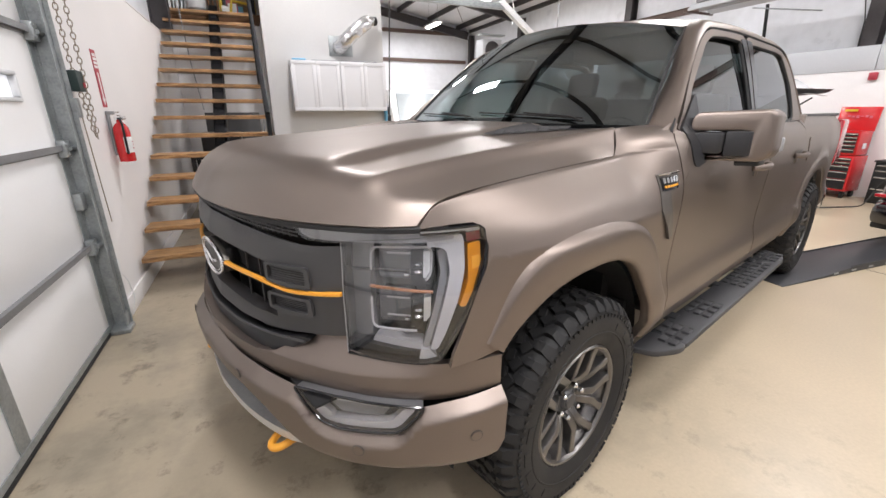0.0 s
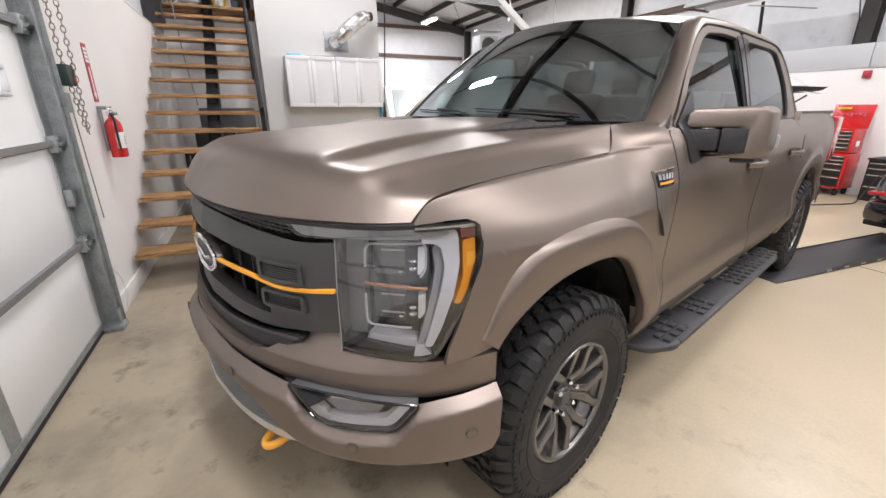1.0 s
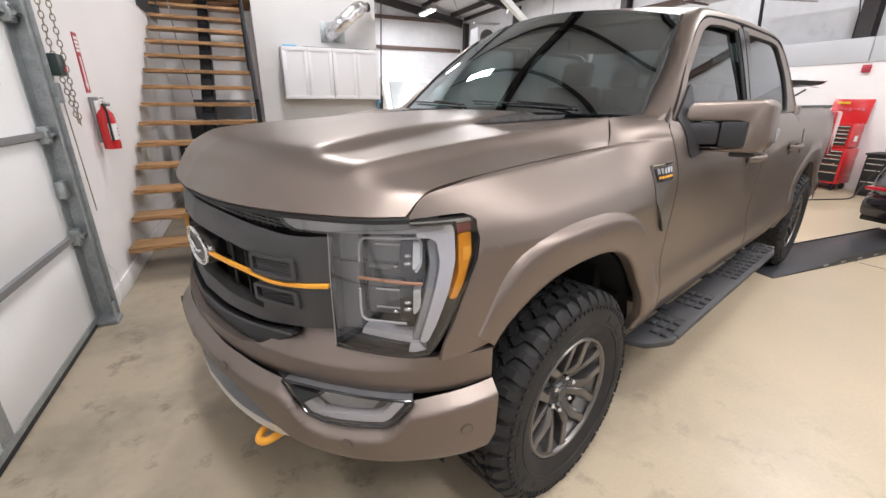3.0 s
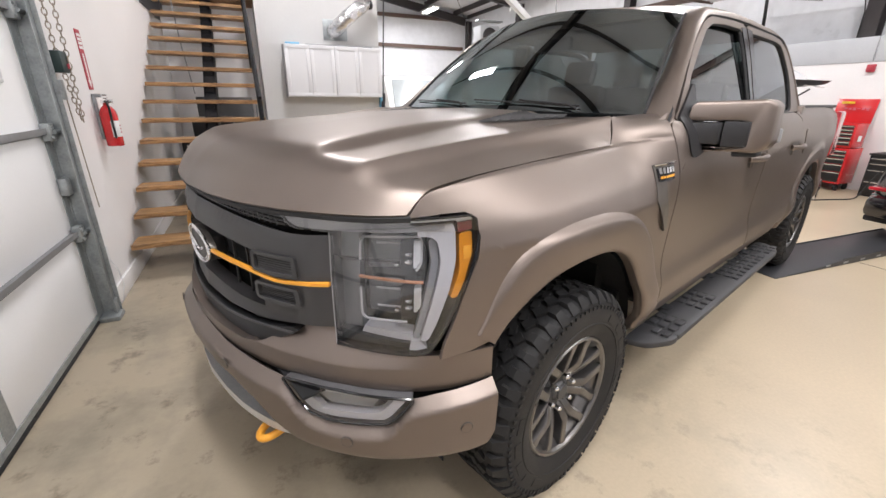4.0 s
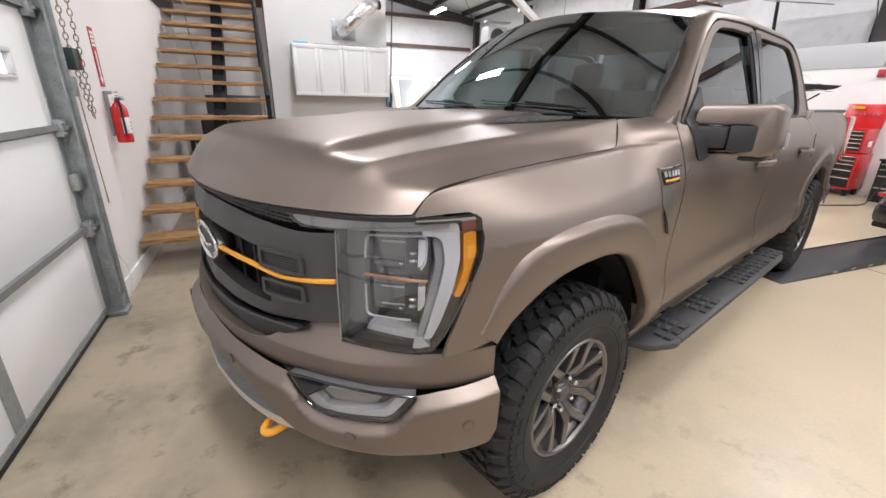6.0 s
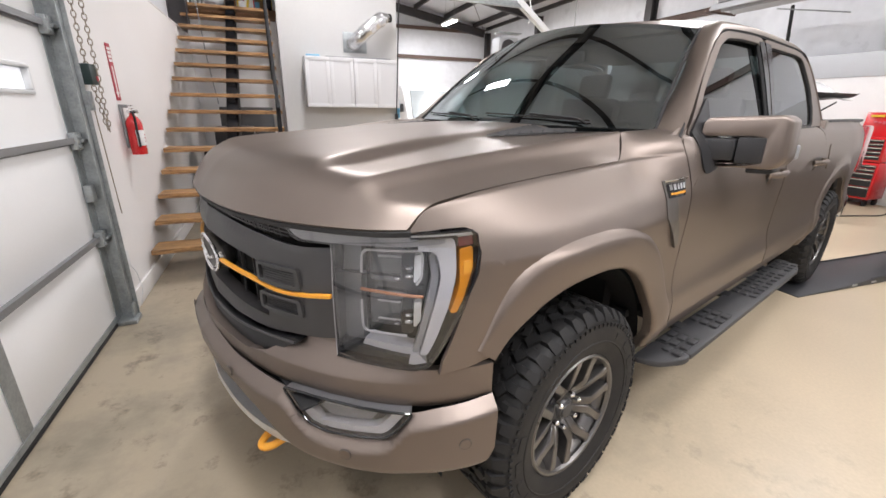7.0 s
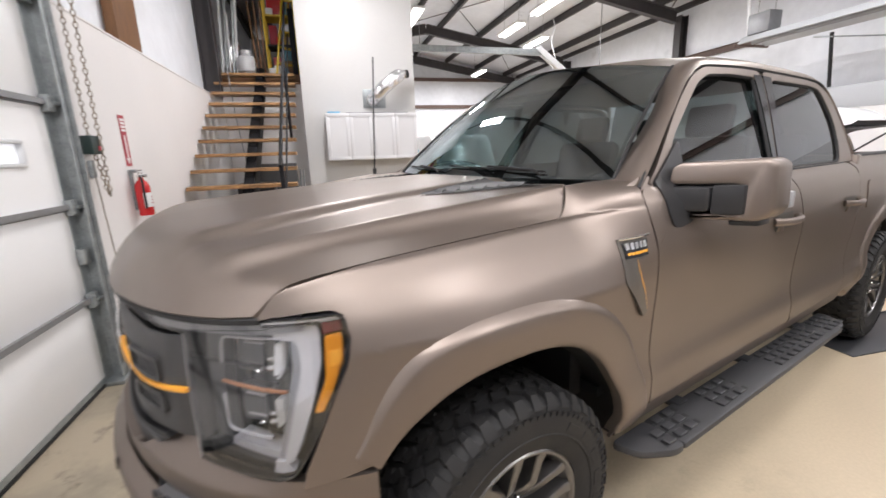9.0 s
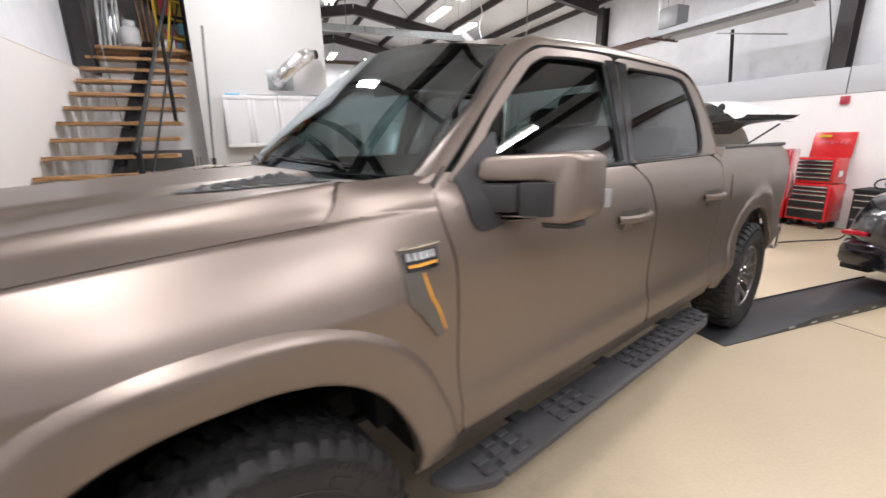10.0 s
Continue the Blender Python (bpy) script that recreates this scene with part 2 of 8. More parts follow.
def mono(xs, ys):
    """A smooth curve through the knots that never overshoots them."""
    xs, ys = [float(v) for v in xs], [float(v) for v in ys]
    d = [(ys[i + 1] - ys[i]) / (xs[i + 1] - xs[i]) for i in range(len(xs) - 1)]
    m = [d[0]] + [0 if d[i - 1] * d[i] <= 0 else 2 * d[i - 1] * d[i] / (d[i - 1] + d[i]) for i in range(1, len(d))] + [d[-1]]

    def f(x):
        if x <= xs[0]:
            return ys[0] + m[0] * (x - xs[0])
        if x >= xs[-1]:
            return ys[-1] + m[-1] * (x - xs[-1])
        i, top = 0, len(xs) - 1
        while top - i > 1:
            mid = (i + top) // 2
            i, top = (mid, top) if xs[mid] <= x else (i, mid)
        h = xs[i + 1] - xs[i]
        t = (x - xs[i]) / h
        return ((2 * t ** 3 - 3 * t * t + 1) * ys[i] + (t ** 3 - 2 * t * t + t) * h * m[i]
                + (3 * t * t - 2 * t ** 3) * ys[i + 1] + (t ** 3 - t * t) * h * m[i + 1])
    return f


def smooth01(a, b, x):
    t = min(1.0, max(0.0, (x - a) / (b - a)))
    return t * t * (3 - 2 * t)


def part(name, bm, mat, parent=None, label="", angle=38, smooth=True, m=None):
    """Links a bmesh as one mesh object, under a thing or a part where one is given."""
    bmesh.ops.remove_doubles(bm, verts=bm.verts, dist=1e-5)
    bm.normal_update()
    for f in bm.faces:
        f.smooth = smooth
    for e in bm.edges:
        if len(e.link_faces) == 2 and e.calc_face_angle(0) > radians(angle):
            e.smooth = False
    me = bpy.data.meshes.new(name)
    bm.to_mesh(me)
    bm.free()
    for one in mat if isinstance(mat, (list, tuple)) else (mat,):
        me.materials.append(one)
    ob = new(name, me)
    if parent:
        ob.parent = parent
    if m is not None:
        ob.matrix_basis = m
    return tagged(ob, label)


def thing(name, label, category, m=None, group="", kind=""):
    ob = new(name)
    ob.empty_display_size = 0.1
    if m is not None:
        ob.matrix_basis = m
    return tagged(ob, label, category, group, kind)


def box(bm, x0, x1, y0, y1, z0, z1, bevel=0.0, m=None, seg=2, mi=0):
    mat = Matrix.Translation(((x0 + x1) / 2, (y0 + y1) / 2, (z0 + z1) / 2)) @ Matrix.Diagonal((abs(x1 - x0), abs(y1 - y0), abs(z1 - z0), 1))
    vs = bmesh.ops.create_cube(bm, size=1, matrix=mat)["verts"]
    if bevel:
        es = list({e for v in vs for e in v.link_edges})
        r = bmesh.ops.bevel(bm, geom=es, offset=min(bevel, 0.45 * min(abs(x1 - x0), abs(y1 - y0), abs(z1 - z0))), segments=seg, affect="EDGES", profile=0.5)
        vs = list({v for f in r["faces"] for v in f.verts} | {v for v in vs if v.is_valid})
    if m is not None:
        bmesh.ops.transform(bm, matrix=m, verts=vs)
    if mi:
        for f in {f for v in vs for f in v.link_faces}:
            f.material_index = mi
    return vs


def boxes(*specs, bevel=0.0):
    bm = bmesh.new()
    for s in specs:
        box(bm, *s, bevel=bevel)
    return bm


def rod(bm, a, b, r, n=12, r2=None):
    a, b = Vector(a), Vector(b)
    d = b - a
    m = Matrix.Translation((a + b) / 2) @ d.to_track_quat("Z", "Y").to_matrix().to_4x4()
    return bmesh.ops.create_cone(bm, cap_ends=True, segments=n, radius1=r, radius2=r if r2 is None else r2, depth=d.length, matrix=m)["verts"]


def tube(bm, pts, r, n=8, closed=False):
    """A round bar along a line of points."""
    pts = [Vector(p) for p in pts]
    rings = []
    up = Vector((0.123, 0.456, 0.88)).normalized()
    for i, p in enumerate(pts):
        a = pts[i - 1] if i or closed else p
        b = pts[(i + 1) % len(pts)] if i < len(pts) - 1 or closed else p
        t = (b - a).normalized()
        u = t.cross(up)
        if u.length < 0.1:
            u = t.cross(Vector((1, 0, 0)))
        u.normalize()
        w = t.cross(u)
        rr = r(i / max(1, len(pts) - 1)) if callable(r) else r
        rings.append([bm.verts.new(p + (u * math.cos(k * math.tau / n) + w * math.sin(k * math.tau / n)) * rr) for k in range(n)])
    for i in range(len(rings) - (0 if closed else 1)):
        q, s = rings[i], rings[(i + 1) % len(rings)]
        for k in range(n):
            bm.faces.new((q[k], q[(k + 1) % n], s[(k + 1) % n], s[k]))
    if not closed:
        bm.faces.new(rings[0][::-1]), bm.faces.new(rings[-1])
    return [v for ring in rings for v in ring]


def lathe(bm, prof, n=48, axis="Y", centre=(0, 0, 0), mi=0):
    """Turns a profile of (radius, along) round an axis through the centre."""
    rings = []
    for r, h in prof:
        ring = []
        for k in range(n):
            a = k * math.tau / n
            c, s = r * math.cos(a), r * math.sin(a)
            p = (c, h, s) if axis == "Y" else (c, s, h) if axis == "Z" else (h, c, s)
            ring.append(bm.verts.new(Vector(p) + Vector(centre)))
        rings.append(ring)
    faces = []
    for q, s in zip(rings, rings[1:]):
        for k in range(n):
            faces.append(bm.faces.new((q[k], s[k], s[(k + 1) % n], q[(k + 1) % n])))
    for f in faces:
        f.material_index = mi
    bmesh.ops.recalc_face_normals(bm, faces=faces)
    return rings


def grid(bm, fn, us, vs, close=False):
    """A sheet of fn(u, v) over two lists."""
    rows = [[bm.verts.new(fn(u, v)) for v in vs] for u in us]
    for a, b in zip(rows, rows[1:]):
        for k in range(len(vs) - 1):
            bm.faces.new((a[k], b[k], b[k + 1], a[k + 1]))
    return rows


def span(a, b, n):
    return [a + (b - a) * i / (n - 1) for i in range(n)]


def prism(bm, pts, h0, h1, plane="XZ", m=None, bevel=0.0, mi=0):
    """A plate: an outline in a plane, drawn out across it from h0 to h1."""
    def put(p, h):
        return (p[0], h, p[1]) if plane == "XZ" else (p[0], p[1], h) if plane == "XY" else (h, p[0], p[1])
    lo, hi = [bm.verts.new(put(p, h0)) for p in pts], [bm.verts.new(put(p, h1)) for p in pts]
    fs = [bm.faces.new(lo[::-1]), bm.faces.new(hi)]
    fs += [bm.faces.new((lo[i], lo[(i + 1) % len(lo)], hi[(i + 1) % len(hi)], hi[i])) for i in range(len(lo))]
    bmesh.ops.recalc_face_normals(bm, faces=fs)
    if bevel:
        es = {e for f in fs[:2] for e in f.edges}
        bmesh.ops.bevel(bm, geom=list(es), offset=bevel, segments=2, affect="EDGES", profile=0.5)
    if m is not None:
        bmesh.ops.transform(bm, matrix=m, verts=[v for v in lo + hi if v.is_valid])
    for f in fs:
        if f.is_valid:
            f.material_index = mi


def rounded(pts, r, n=5):
    """The corners of an outline rounded off."""
    out = []
    k = len(pts)
    for i in range(k):
        p, a, b = Vector(pts[i]).to_2d(), Vector(pts[i - 1]).to_2d(), Vector(pts[(i + 1) % k]).to_2d()
        d = min(r, (a - p).length * 0.45, (b - p).length * 0.45)
        s, e = p + (a - p).normalized() * d, p + (b - p).normalized() * d
        for j in range(n + 1):
            t = j / n
            out.append(tuple(s * (1 - t) ** 2 + p * 2 * t * (1 - t) + e * t * t))
    return out


def dense(pts, step=0.03, closed=True):
    out = []
    for a, b in zip(pts, pts[1:] + (pts[:1] if closed else [])):
        a, b = Vector(a), Vector(b)
        k = max(1, int((b - a).length / step))
        out += [tuple(a.lerp(b, i / k)) for i in range(k)]
    if not closed:
        out.append(tuple(pts[-1]))
    return out


def panel(name, loops, fn, cuts, mat, parent, label="", lip=0.012, flip=False, step=0.03):
    """A sheet of bodywork: outlines in two parameters, laid on the surface fn, with its edge folded in by lip.
    The normals come from the surface itself."""
    bm = bmesh.new()
    edges = []
    for loop in loops:
        vs = [bm.verts.new((*p, 0)) for p in dense([tuple(q) for q in loop], step)]
        edges += [bm.edges.new((vs[i], vs[(i + 1) % len(vs)])) for i in range(len(vs))]
    bmesh.ops.triangle_fill(bm, edges=edges, use_beauty=True, normal=(0, 0, 1))
    for axis in (0, 1):
        no = Vector((1, 0, 0)) if axis == 0 else Vector((0, 1, 0))
        for c in cuts[axis]:
            bmesh.ops.bisect_plane(bm, geom=bm.verts[:] + bm.edges[:] + bm.faces[:], dist=1e-6, plane_co=no * c, plane_no=no)
    bmesh.ops.remove_doubles(bm, verts=bm.verts, dist=2e-4)
    for f in bm.faces:
        if (f.normal.z < 0) != flip:
            f.normal_flip()
    e = 1e-3
    normals = {}
    for v in bm.verts:
        a, b = v.co.x, v.co.y
        du = Vector(fn(a + e, b)) - Vector(fn(a - e, b))
        dv = Vector(fn(a, b + e)) - Vector(fn(a, b - e))
        n = du.cross(dv)
        n = n.normalized() if n.length > 1e-12 else Vector((0, 0, 1))
        normals[v] = -n if flip else n
    for v in bm.verts:
        v.co = fn(v.co.x, v.co.y)
    main = set(bm.faces)
    if lip:
        rim = [ed for ed in bm.edges if ed.is_boundary]
        r = bmesh.ops.extrude_edge_only(bm, edges=rim)
        fresh = [g for g in r["geom"] if isinstance(g, bmesh.types.BMVert)]
        for v in fresh:
            near = [ed.other_vert(v) for ed in v.link_edges if normals.get(ed.other_vert(v)) is not None]
            n = normals[near[0]]
            v.co = v.co - n * lip
            normals[v] = None
    bm.verts.index_update()
    me = bpy.data.meshes.new(name)
    order = [normals.get(v) for v in bm.verts]
    flags = [f in main for f in bm.faces]
    for f in bm.faces:
        f.smooth = f in main
    bm.to_mesh(me)
    bm.free()
    me.materials.append(mat)
    loops_n = []
    for poly in me.polygons:
        for li in poly.loop_indices:
            n = order[me.loops[li].vertex_index]
            loops_n.append(tuple(n) if flags[poly.index] and n is not None else tuple(poly.normal))
    me.normals_split_custom_set(loops_n)
    ob = new(name, me)
    ob.parent = parent
    return tagged(ob, label)


def lamp_fixture(x, y, first=[]):
    """A hanging batten with two lit tubes, built once and then copied; its hangers reach the roof."""
    m = B @ Matrix.Translation((x, y, LAMP_Z))
    if first:
        t = copy_thing(first[0], m)
        for ob in t.children:
            if ob.name.startswith("hanger"):
                ob.data = ob.data.copy()
                for v in ob.data.vertices:
                    if v.co.z > 0.2:
                        v.co.z = roof_z(x) - LAMP_Z + 0.01
        return t
    t = thing("ceiling_light", "white twin-tube batten lamp, lit, hung from the roof; unseen ones are added fill", "ceiling light", m, "lamps under the roof")
    part("housing", boxes((-0.15, 0.15, -0.62, 0.62, 0.0, 0.05), bevel=0.008), M_WHITE, t)
    for s in (-0.07, 0.07):
        bm = bmesh.new()
        rod(bm, (s, -0.59, -0.03), (s, 0.59, -0.03), 0.028, 12)
        part("tube", bm, M_TUBE, t, "lit white tube")
    for s in (-0.45, 0.45):
        bm = bmesh.new()
        tube(bm, [(0, s, 0.05), (0, s, roof_z(x) - LAMP_Z + 0.01)], 0.004, 6)
        part("hanger", bm, M_STRUT, t)
    first.append(t)
    return t

# ---- the shop ----
XL, XR, YB, YF = -1.76, 9.0, -7.5, 17.6          # walls, in the building's own axes
EAVE, RIDGE, RIDGE_X = 5.1, 6.05, 3.6


def roof_z(x):
    return EAVE + (RIDGE - EAVE) * (1 - abs(x - RIDGE_X) / (XR - RIDGE_X))


def structure(name, bm, mat, label, category, **kw):
    return tagged(part(name, bm, mat, m=B.copy(), **kw), label, category, kind="structure")


bm = boxes((XL - 3.0, XR + 0.4, YB - 0.4, YF + 0.4, -0.2, 0.0))
floor = structure("floor", bm, M_FLOOR, "sealed beige concrete floor with grey stains", "floor")
# saw-cut joints
for k, (a, b, c, d) in enumerate([(4.55, 4.556, YB, YF), (XL, XR, -1.62, -1.614), (XL, XR, 6.4, 6.406)]):
    bm = boxes((a, b, c, d, 0.0005, 0.0025))
    part("joint", bm, M_ROPE, floor)

# left wall: a boarded lower part beside the overhead door, insulation above
DOOR_Y0, DOOR_Y1, DOOR_H = -3.1, 1.44, 3.66
bm = boxes((XL - 0.2, XL, DOOR_Y1 + 0.05, 12.0, 0.0, 2.54))
structure("wall_left", bm, M_WALL, "white painted board wall, boarded to half height", "wall")
bm = boxes((XL - 0.30, XL - 0.12, DOOR_Y1 + 0.05, YF, 2.54, EAVE), (XL - 0.30, XL - 0.12, DOOR_Y0, DOOR_Y1 + 0.05, DOOR_H, EAVE),
           (XL - 0.30, XL - 0.12, YB, DOOR_Y0, 0.0, EAVE), (XL - 0.30, XL - 0.12, 12.0, YF, 0.0, 2.54))
structure("wall_left_upper", bm, M_VAPOUR, "white plastic vapour barrier over wall insulation", "wall")
bm = boxes((XL - 0.2, XL + 0.006, DOOR_Y1 + 0.05, 12.0, 2.54, 2.556))
structure("trim_left", bm, M_WALL, "white board edge along the half-height wall", "trim")
bm = boxes((XL, XL + 0.016, DOOR_Y1 + 0.12, 5.76, 0.0, 0.14), bevel=0.003)
structure("baseboard", bm, M_WALL, "white painted baseboard", "baseboard")

# far, right and back walls
bm = boxes((XL - 0.3, XR + 0.3, YF, YF + 0.2, 0.0, RIDGE))
structure("wall_far", bm, M_VAPOUR, "far white insulated end wall", "wall")
bm = boxes((XR + 0.2, XR + 0.4, YB, YF, 0.0, EAVE + 0.1))
structure("wall_right", bm, M_VAPOUR, "white vapour barrier over the upper side wall", "wall")
# unseen back wall, added: pale above, dark below to shape the truck's reflections
bm = boxes((XL - 0.3, XR + 0.3, YB - 0.2, YB, 0.0, RIDGE))
structure("wall_back", bm, M_VAPOUR, "unseen white back wall, added to close the shop", "wall")
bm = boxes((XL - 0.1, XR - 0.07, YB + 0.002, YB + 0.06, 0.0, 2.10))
structure("wall_back_lower", bm, M_DARKBAND, "unseen dark band, added to darken reflections in the truck's side", "wall")
bm = boxes((XR - 0.06, XR - 0.002, YB, YF - 0.01, 0.0, 2.10))
structure("wall_right_lower", bm, M_WALL, "white board dado on the side wall", "wall")
band = thing("trim_right", "grey board band above the white dado", "trim", B.copy(), kind="structure")
for a, b in ((-7.4, -3.0), (-2.99, 2.12), (2.135, 6.8), (6.81, 12.0), (12.01, 17.5)):
    part("panel", boxes((XR - 0.075, XR - 0.062, a, b, 2.10, 2.49), bevel=0.003), M_WALLGREY, band)
bm = boxes((XL - 0.1, XR - 0.01, YF - 0.04, YF - 0.002, 0.0, 2.40))
structure("wall_far_lower", bm, M_WALL, "white board dado on the far wall", "wall")

# roof sheets on dark purlins and frames
bm = bmesh.new()
for x0, x1 in ((XL - 0.3, RIDGE_X), (RIDGE_X, XR + 0.3)):
    v = [(x, y, roof_z(x) + dz) for dz in (0.0, 0.12) for y in (YB - 0.2, YF + 0.2) for x in (x0, x1)]
    vs = [bm.verts.new(p) for p in v]
    for q in ((0, 1, 3, 2), (4, 6, 7, 5), (0, 4, 5, 1), (2, 3, 7, 6), (0, 2, 6, 4), (1, 5, 7, 3)):
        bm.faces.new([vs[i] for i in q])
bmesh.ops.recalc_face_normals(bm, faces=bm.faces)
structure("ceiling", bm, M_VAPOUR, "white insulated metal roof lining", "ceiling", smooth=False)


def beam(bm, a, b, w, h, up=(0, 0, 1)):
    """An I-section between two points."""
    a, b = Vector(a), Vector(b)
    d = (b - a).normalized()
    side = d.cross(Vector(up)).normalized()
    top = side.cross(d)
    r = Matrix((side, d, top)).transposed().to_4x4()
    m = Matrix.Translation(a) @ r
    n = (b - a).length
    box(bm, -w / 2, w / 2, 0, n, h / 2 - 0.014, h / 2, m=m)
    box(bm, -w / 2, w / 2, 0, n, -h / 2, -h / 2 + 0.014, m=m)
    box(bm, -0.006, 0.006, 0, n, -h / 2 + 0.014, h / 2 - 0.014, m=m)


for fy in (-3.0, 2.35, 7.75, 13.1, 17.3):
    frame_thing = thing("steel_frame", "dark steel portal frame of columns and rafters", "steel frame", B.copy(), "portal frames", "structure")
    bm = bmesh.new()
    beam(bm, (XR + 0.08, fy, 0.0), (XR + 0.08, fy, EAVE - 0.30), 0.22, 0.22, (1, 0, 0))
    part("column", bm, M_BEAM, frame_thing)
    if fy > 3:
        bm = bmesh.new()
        beam(bm, (XL - 0.0, fy if fy != 7.75 else 5.9, 2.56), (XL - 0.0, fy if fy != 7.75 else 5.9, EAVE - 0.35), 0.2, 0.24, (1, 0, 0))
        part("column", bm, M_BEAM, frame_thing)
    for x0, x1 in ((XL, RIDGE_X), (XR - 0.1, RIDGE_X)):
        bm = bmesh.new()
        beam(bm, (x0, fy, roof_z(x0) - 0.36), (x1, fy, roof_z(x1) - 0.36), 0.16, 0.30)
        part("rafter", bm, M_BEAM, frame_thing)
for k in range(1, 5):
    for s in (-1, 1):
        x = RIDGE_X + s * (k - 0.6) * 1.42
        if XL < x < XR:
            bm = bmesh.new()
            beam(bm, (x, YB, roof_z(x) - 0.10), (x, YF, roof_z(x) - 0.10), 0.07, 0.19)
            tagged(part("purlin", bm, M_BEAM, m=B.copy()), "dark steel roof purlin", "purlin", "purlins", "structure")
# eave struts and wall girts
for x, z, w in ((XR + 0.12, EAVE - 0.06, 0.2), (XR + 0.15, 3.72, 0.14), (XL - 0.06, EAVE - 0.1, 0.16)):
    bm = bmesh.new()
    beam(bm, (x, YB, z), (x, YF, z), 0.10, w)
    tagged(part("girt", bm, M_BEAM if z > 4 else M_GIRT, m=B.copy()), "steel girt along the wall", "girt", "girts", "structure")
for z in (3.66, 4.84):
    bm = boxes((XL, XR - 0.1, YF - 0.10, YF - 0.002, z - 0.07, z + 0.07))
    tagged(part("girt", bm, M_GIRT, m=B.copy()), "brown primed girt across the far wall", "girt", "girts", "structure")
# diagonal rod bracing and lattice under the roof
for (x0, y0), (x1, y1) in (((2.2, 7.9), (5.6, 13.0)), ((5.6, 7.9), (2.2, 13.0)), ((5.6, 2.5), (8.6, 7.6)), ((6.2, 13.2), (8.8, 17.2))):
    bm = bmesh.new()
    rod(bm, (x0, y0, roof_z(x0) - 0.24), (x1, y1, roof_z(x1) - 0.24), 0.012, 6)
    tagged(part("brace", bm, M_BEAM, m=B.copy()), "thin steel rod brace under the roof", "brace", "roof braces", "structure")
# wooden post behind the half wall
bm = boxes((XL - 0.11, XL - 0.02, 2.62, 3.12, 2.56, EAVE - 0.2), bevel=0.006)
tagged(part("timber_post", bm, M_PLANK, m=B.copy()), "wide brown timber board against the insulation", "timber", kind="structure")

for lx, ly in LAMPS:
    lamp_fixture(lx, ly)

# cabinet wall with the loft behind it
WY, WX0, WX1 = 5.77, -0.42, 1.49
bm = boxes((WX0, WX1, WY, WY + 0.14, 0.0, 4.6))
structure("wall_loft", bm, M_WALLDIM, "white painted partition wall below the loft", "wall")
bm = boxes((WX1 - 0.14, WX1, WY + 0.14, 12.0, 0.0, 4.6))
structure("wall_loft_side", bm, M_WALLDIM, "white side wall of the loft room", "wall")
bm = boxes((XL, WX0 + 0.10, 6.52, 6.60, 0.0, 2.838), (WX0, WX0 + 0.10, WY + 0.142, 6.518, 0.0, 2.838))
structure("wall_stair", bm, M_WALL, "white wall behind the stair", "wall")
bm = boxes((XL, WX1 - 0.14, WY + 0.70, 12.0, 2.84, 3.0))
structure("floor_loft", bm, M_PLANK, "timber loft floor", "floor")
bm = boxes((XL - 0.1, WX1, 12.0, 12.1, 0.0, 4.9))
structure("wall_loft_end", bm, M_WALL, "white end wall of the loft", "wall")

# ---- overhead door ----
door = thing("door_1", "white sectional overhead door with grey struts, closed", "overhead door", B.copy(), kind="structure")
FX = XL - 0.055                                   # inner face of the door
SECT = [0.03, 0.632, 1.262, 1.905, 2.52, 3.13, 3.66]
for z0, z1 in zip(SECT, SECT[1:]):
    if abs(z0 - 1.262) < 0.01:
        for a, b, c, d in ((DOOR_Y0, DOOR_Y1, z0 + 0.004, 1.546), (DOOR_Y0, DOOR_Y1, 1.657, z1 - 0.004), (1.075, DOOR_Y1, 1.546, 1.657),
                           (-0.11, 0.44, 1.546, 1.657), (-1.29, -0.74, 1.546, 1.657), (DOOR_Y0, -1.92, 1.546, 1.657)):
            part("section", boxes((FX - 0.05, FX, a, b, c, d)), M_DOOR, door)
        for y in (0.44, -0.74, -1.92):
            win = part("window_frame", boxes((FX - 0.052, FX + 0.014, y - 0.02, y + 0.655, 1.526, 1.548), (FX - 0.052, FX + 0.014, y - 0.02, y + 0.655, 1.655, 1.677),
                                             (FX - 0.052, FX + 0.014, y - 0.02, y + 0.002, 1.548, 1.655), (FX - 0.052, FX + 0.014, y + 0.633, y + 0.655, 1.548, 1.655), bevel=0.006), M_WHITEPLASTIC, door)
            part("pane", boxes((FX - 0.03, FX - 0.02, y, y + 0.635, 1.546, 1.657)), M_DAY, win, "frosted pane with daylight behind")
    else:
        part("section", boxes((FX - 0.05, FX, DOOR_Y0, DOOR_Y1, z0 + 0.003, z1 - 0.003), bevel=0.004), M_DOOR, door)
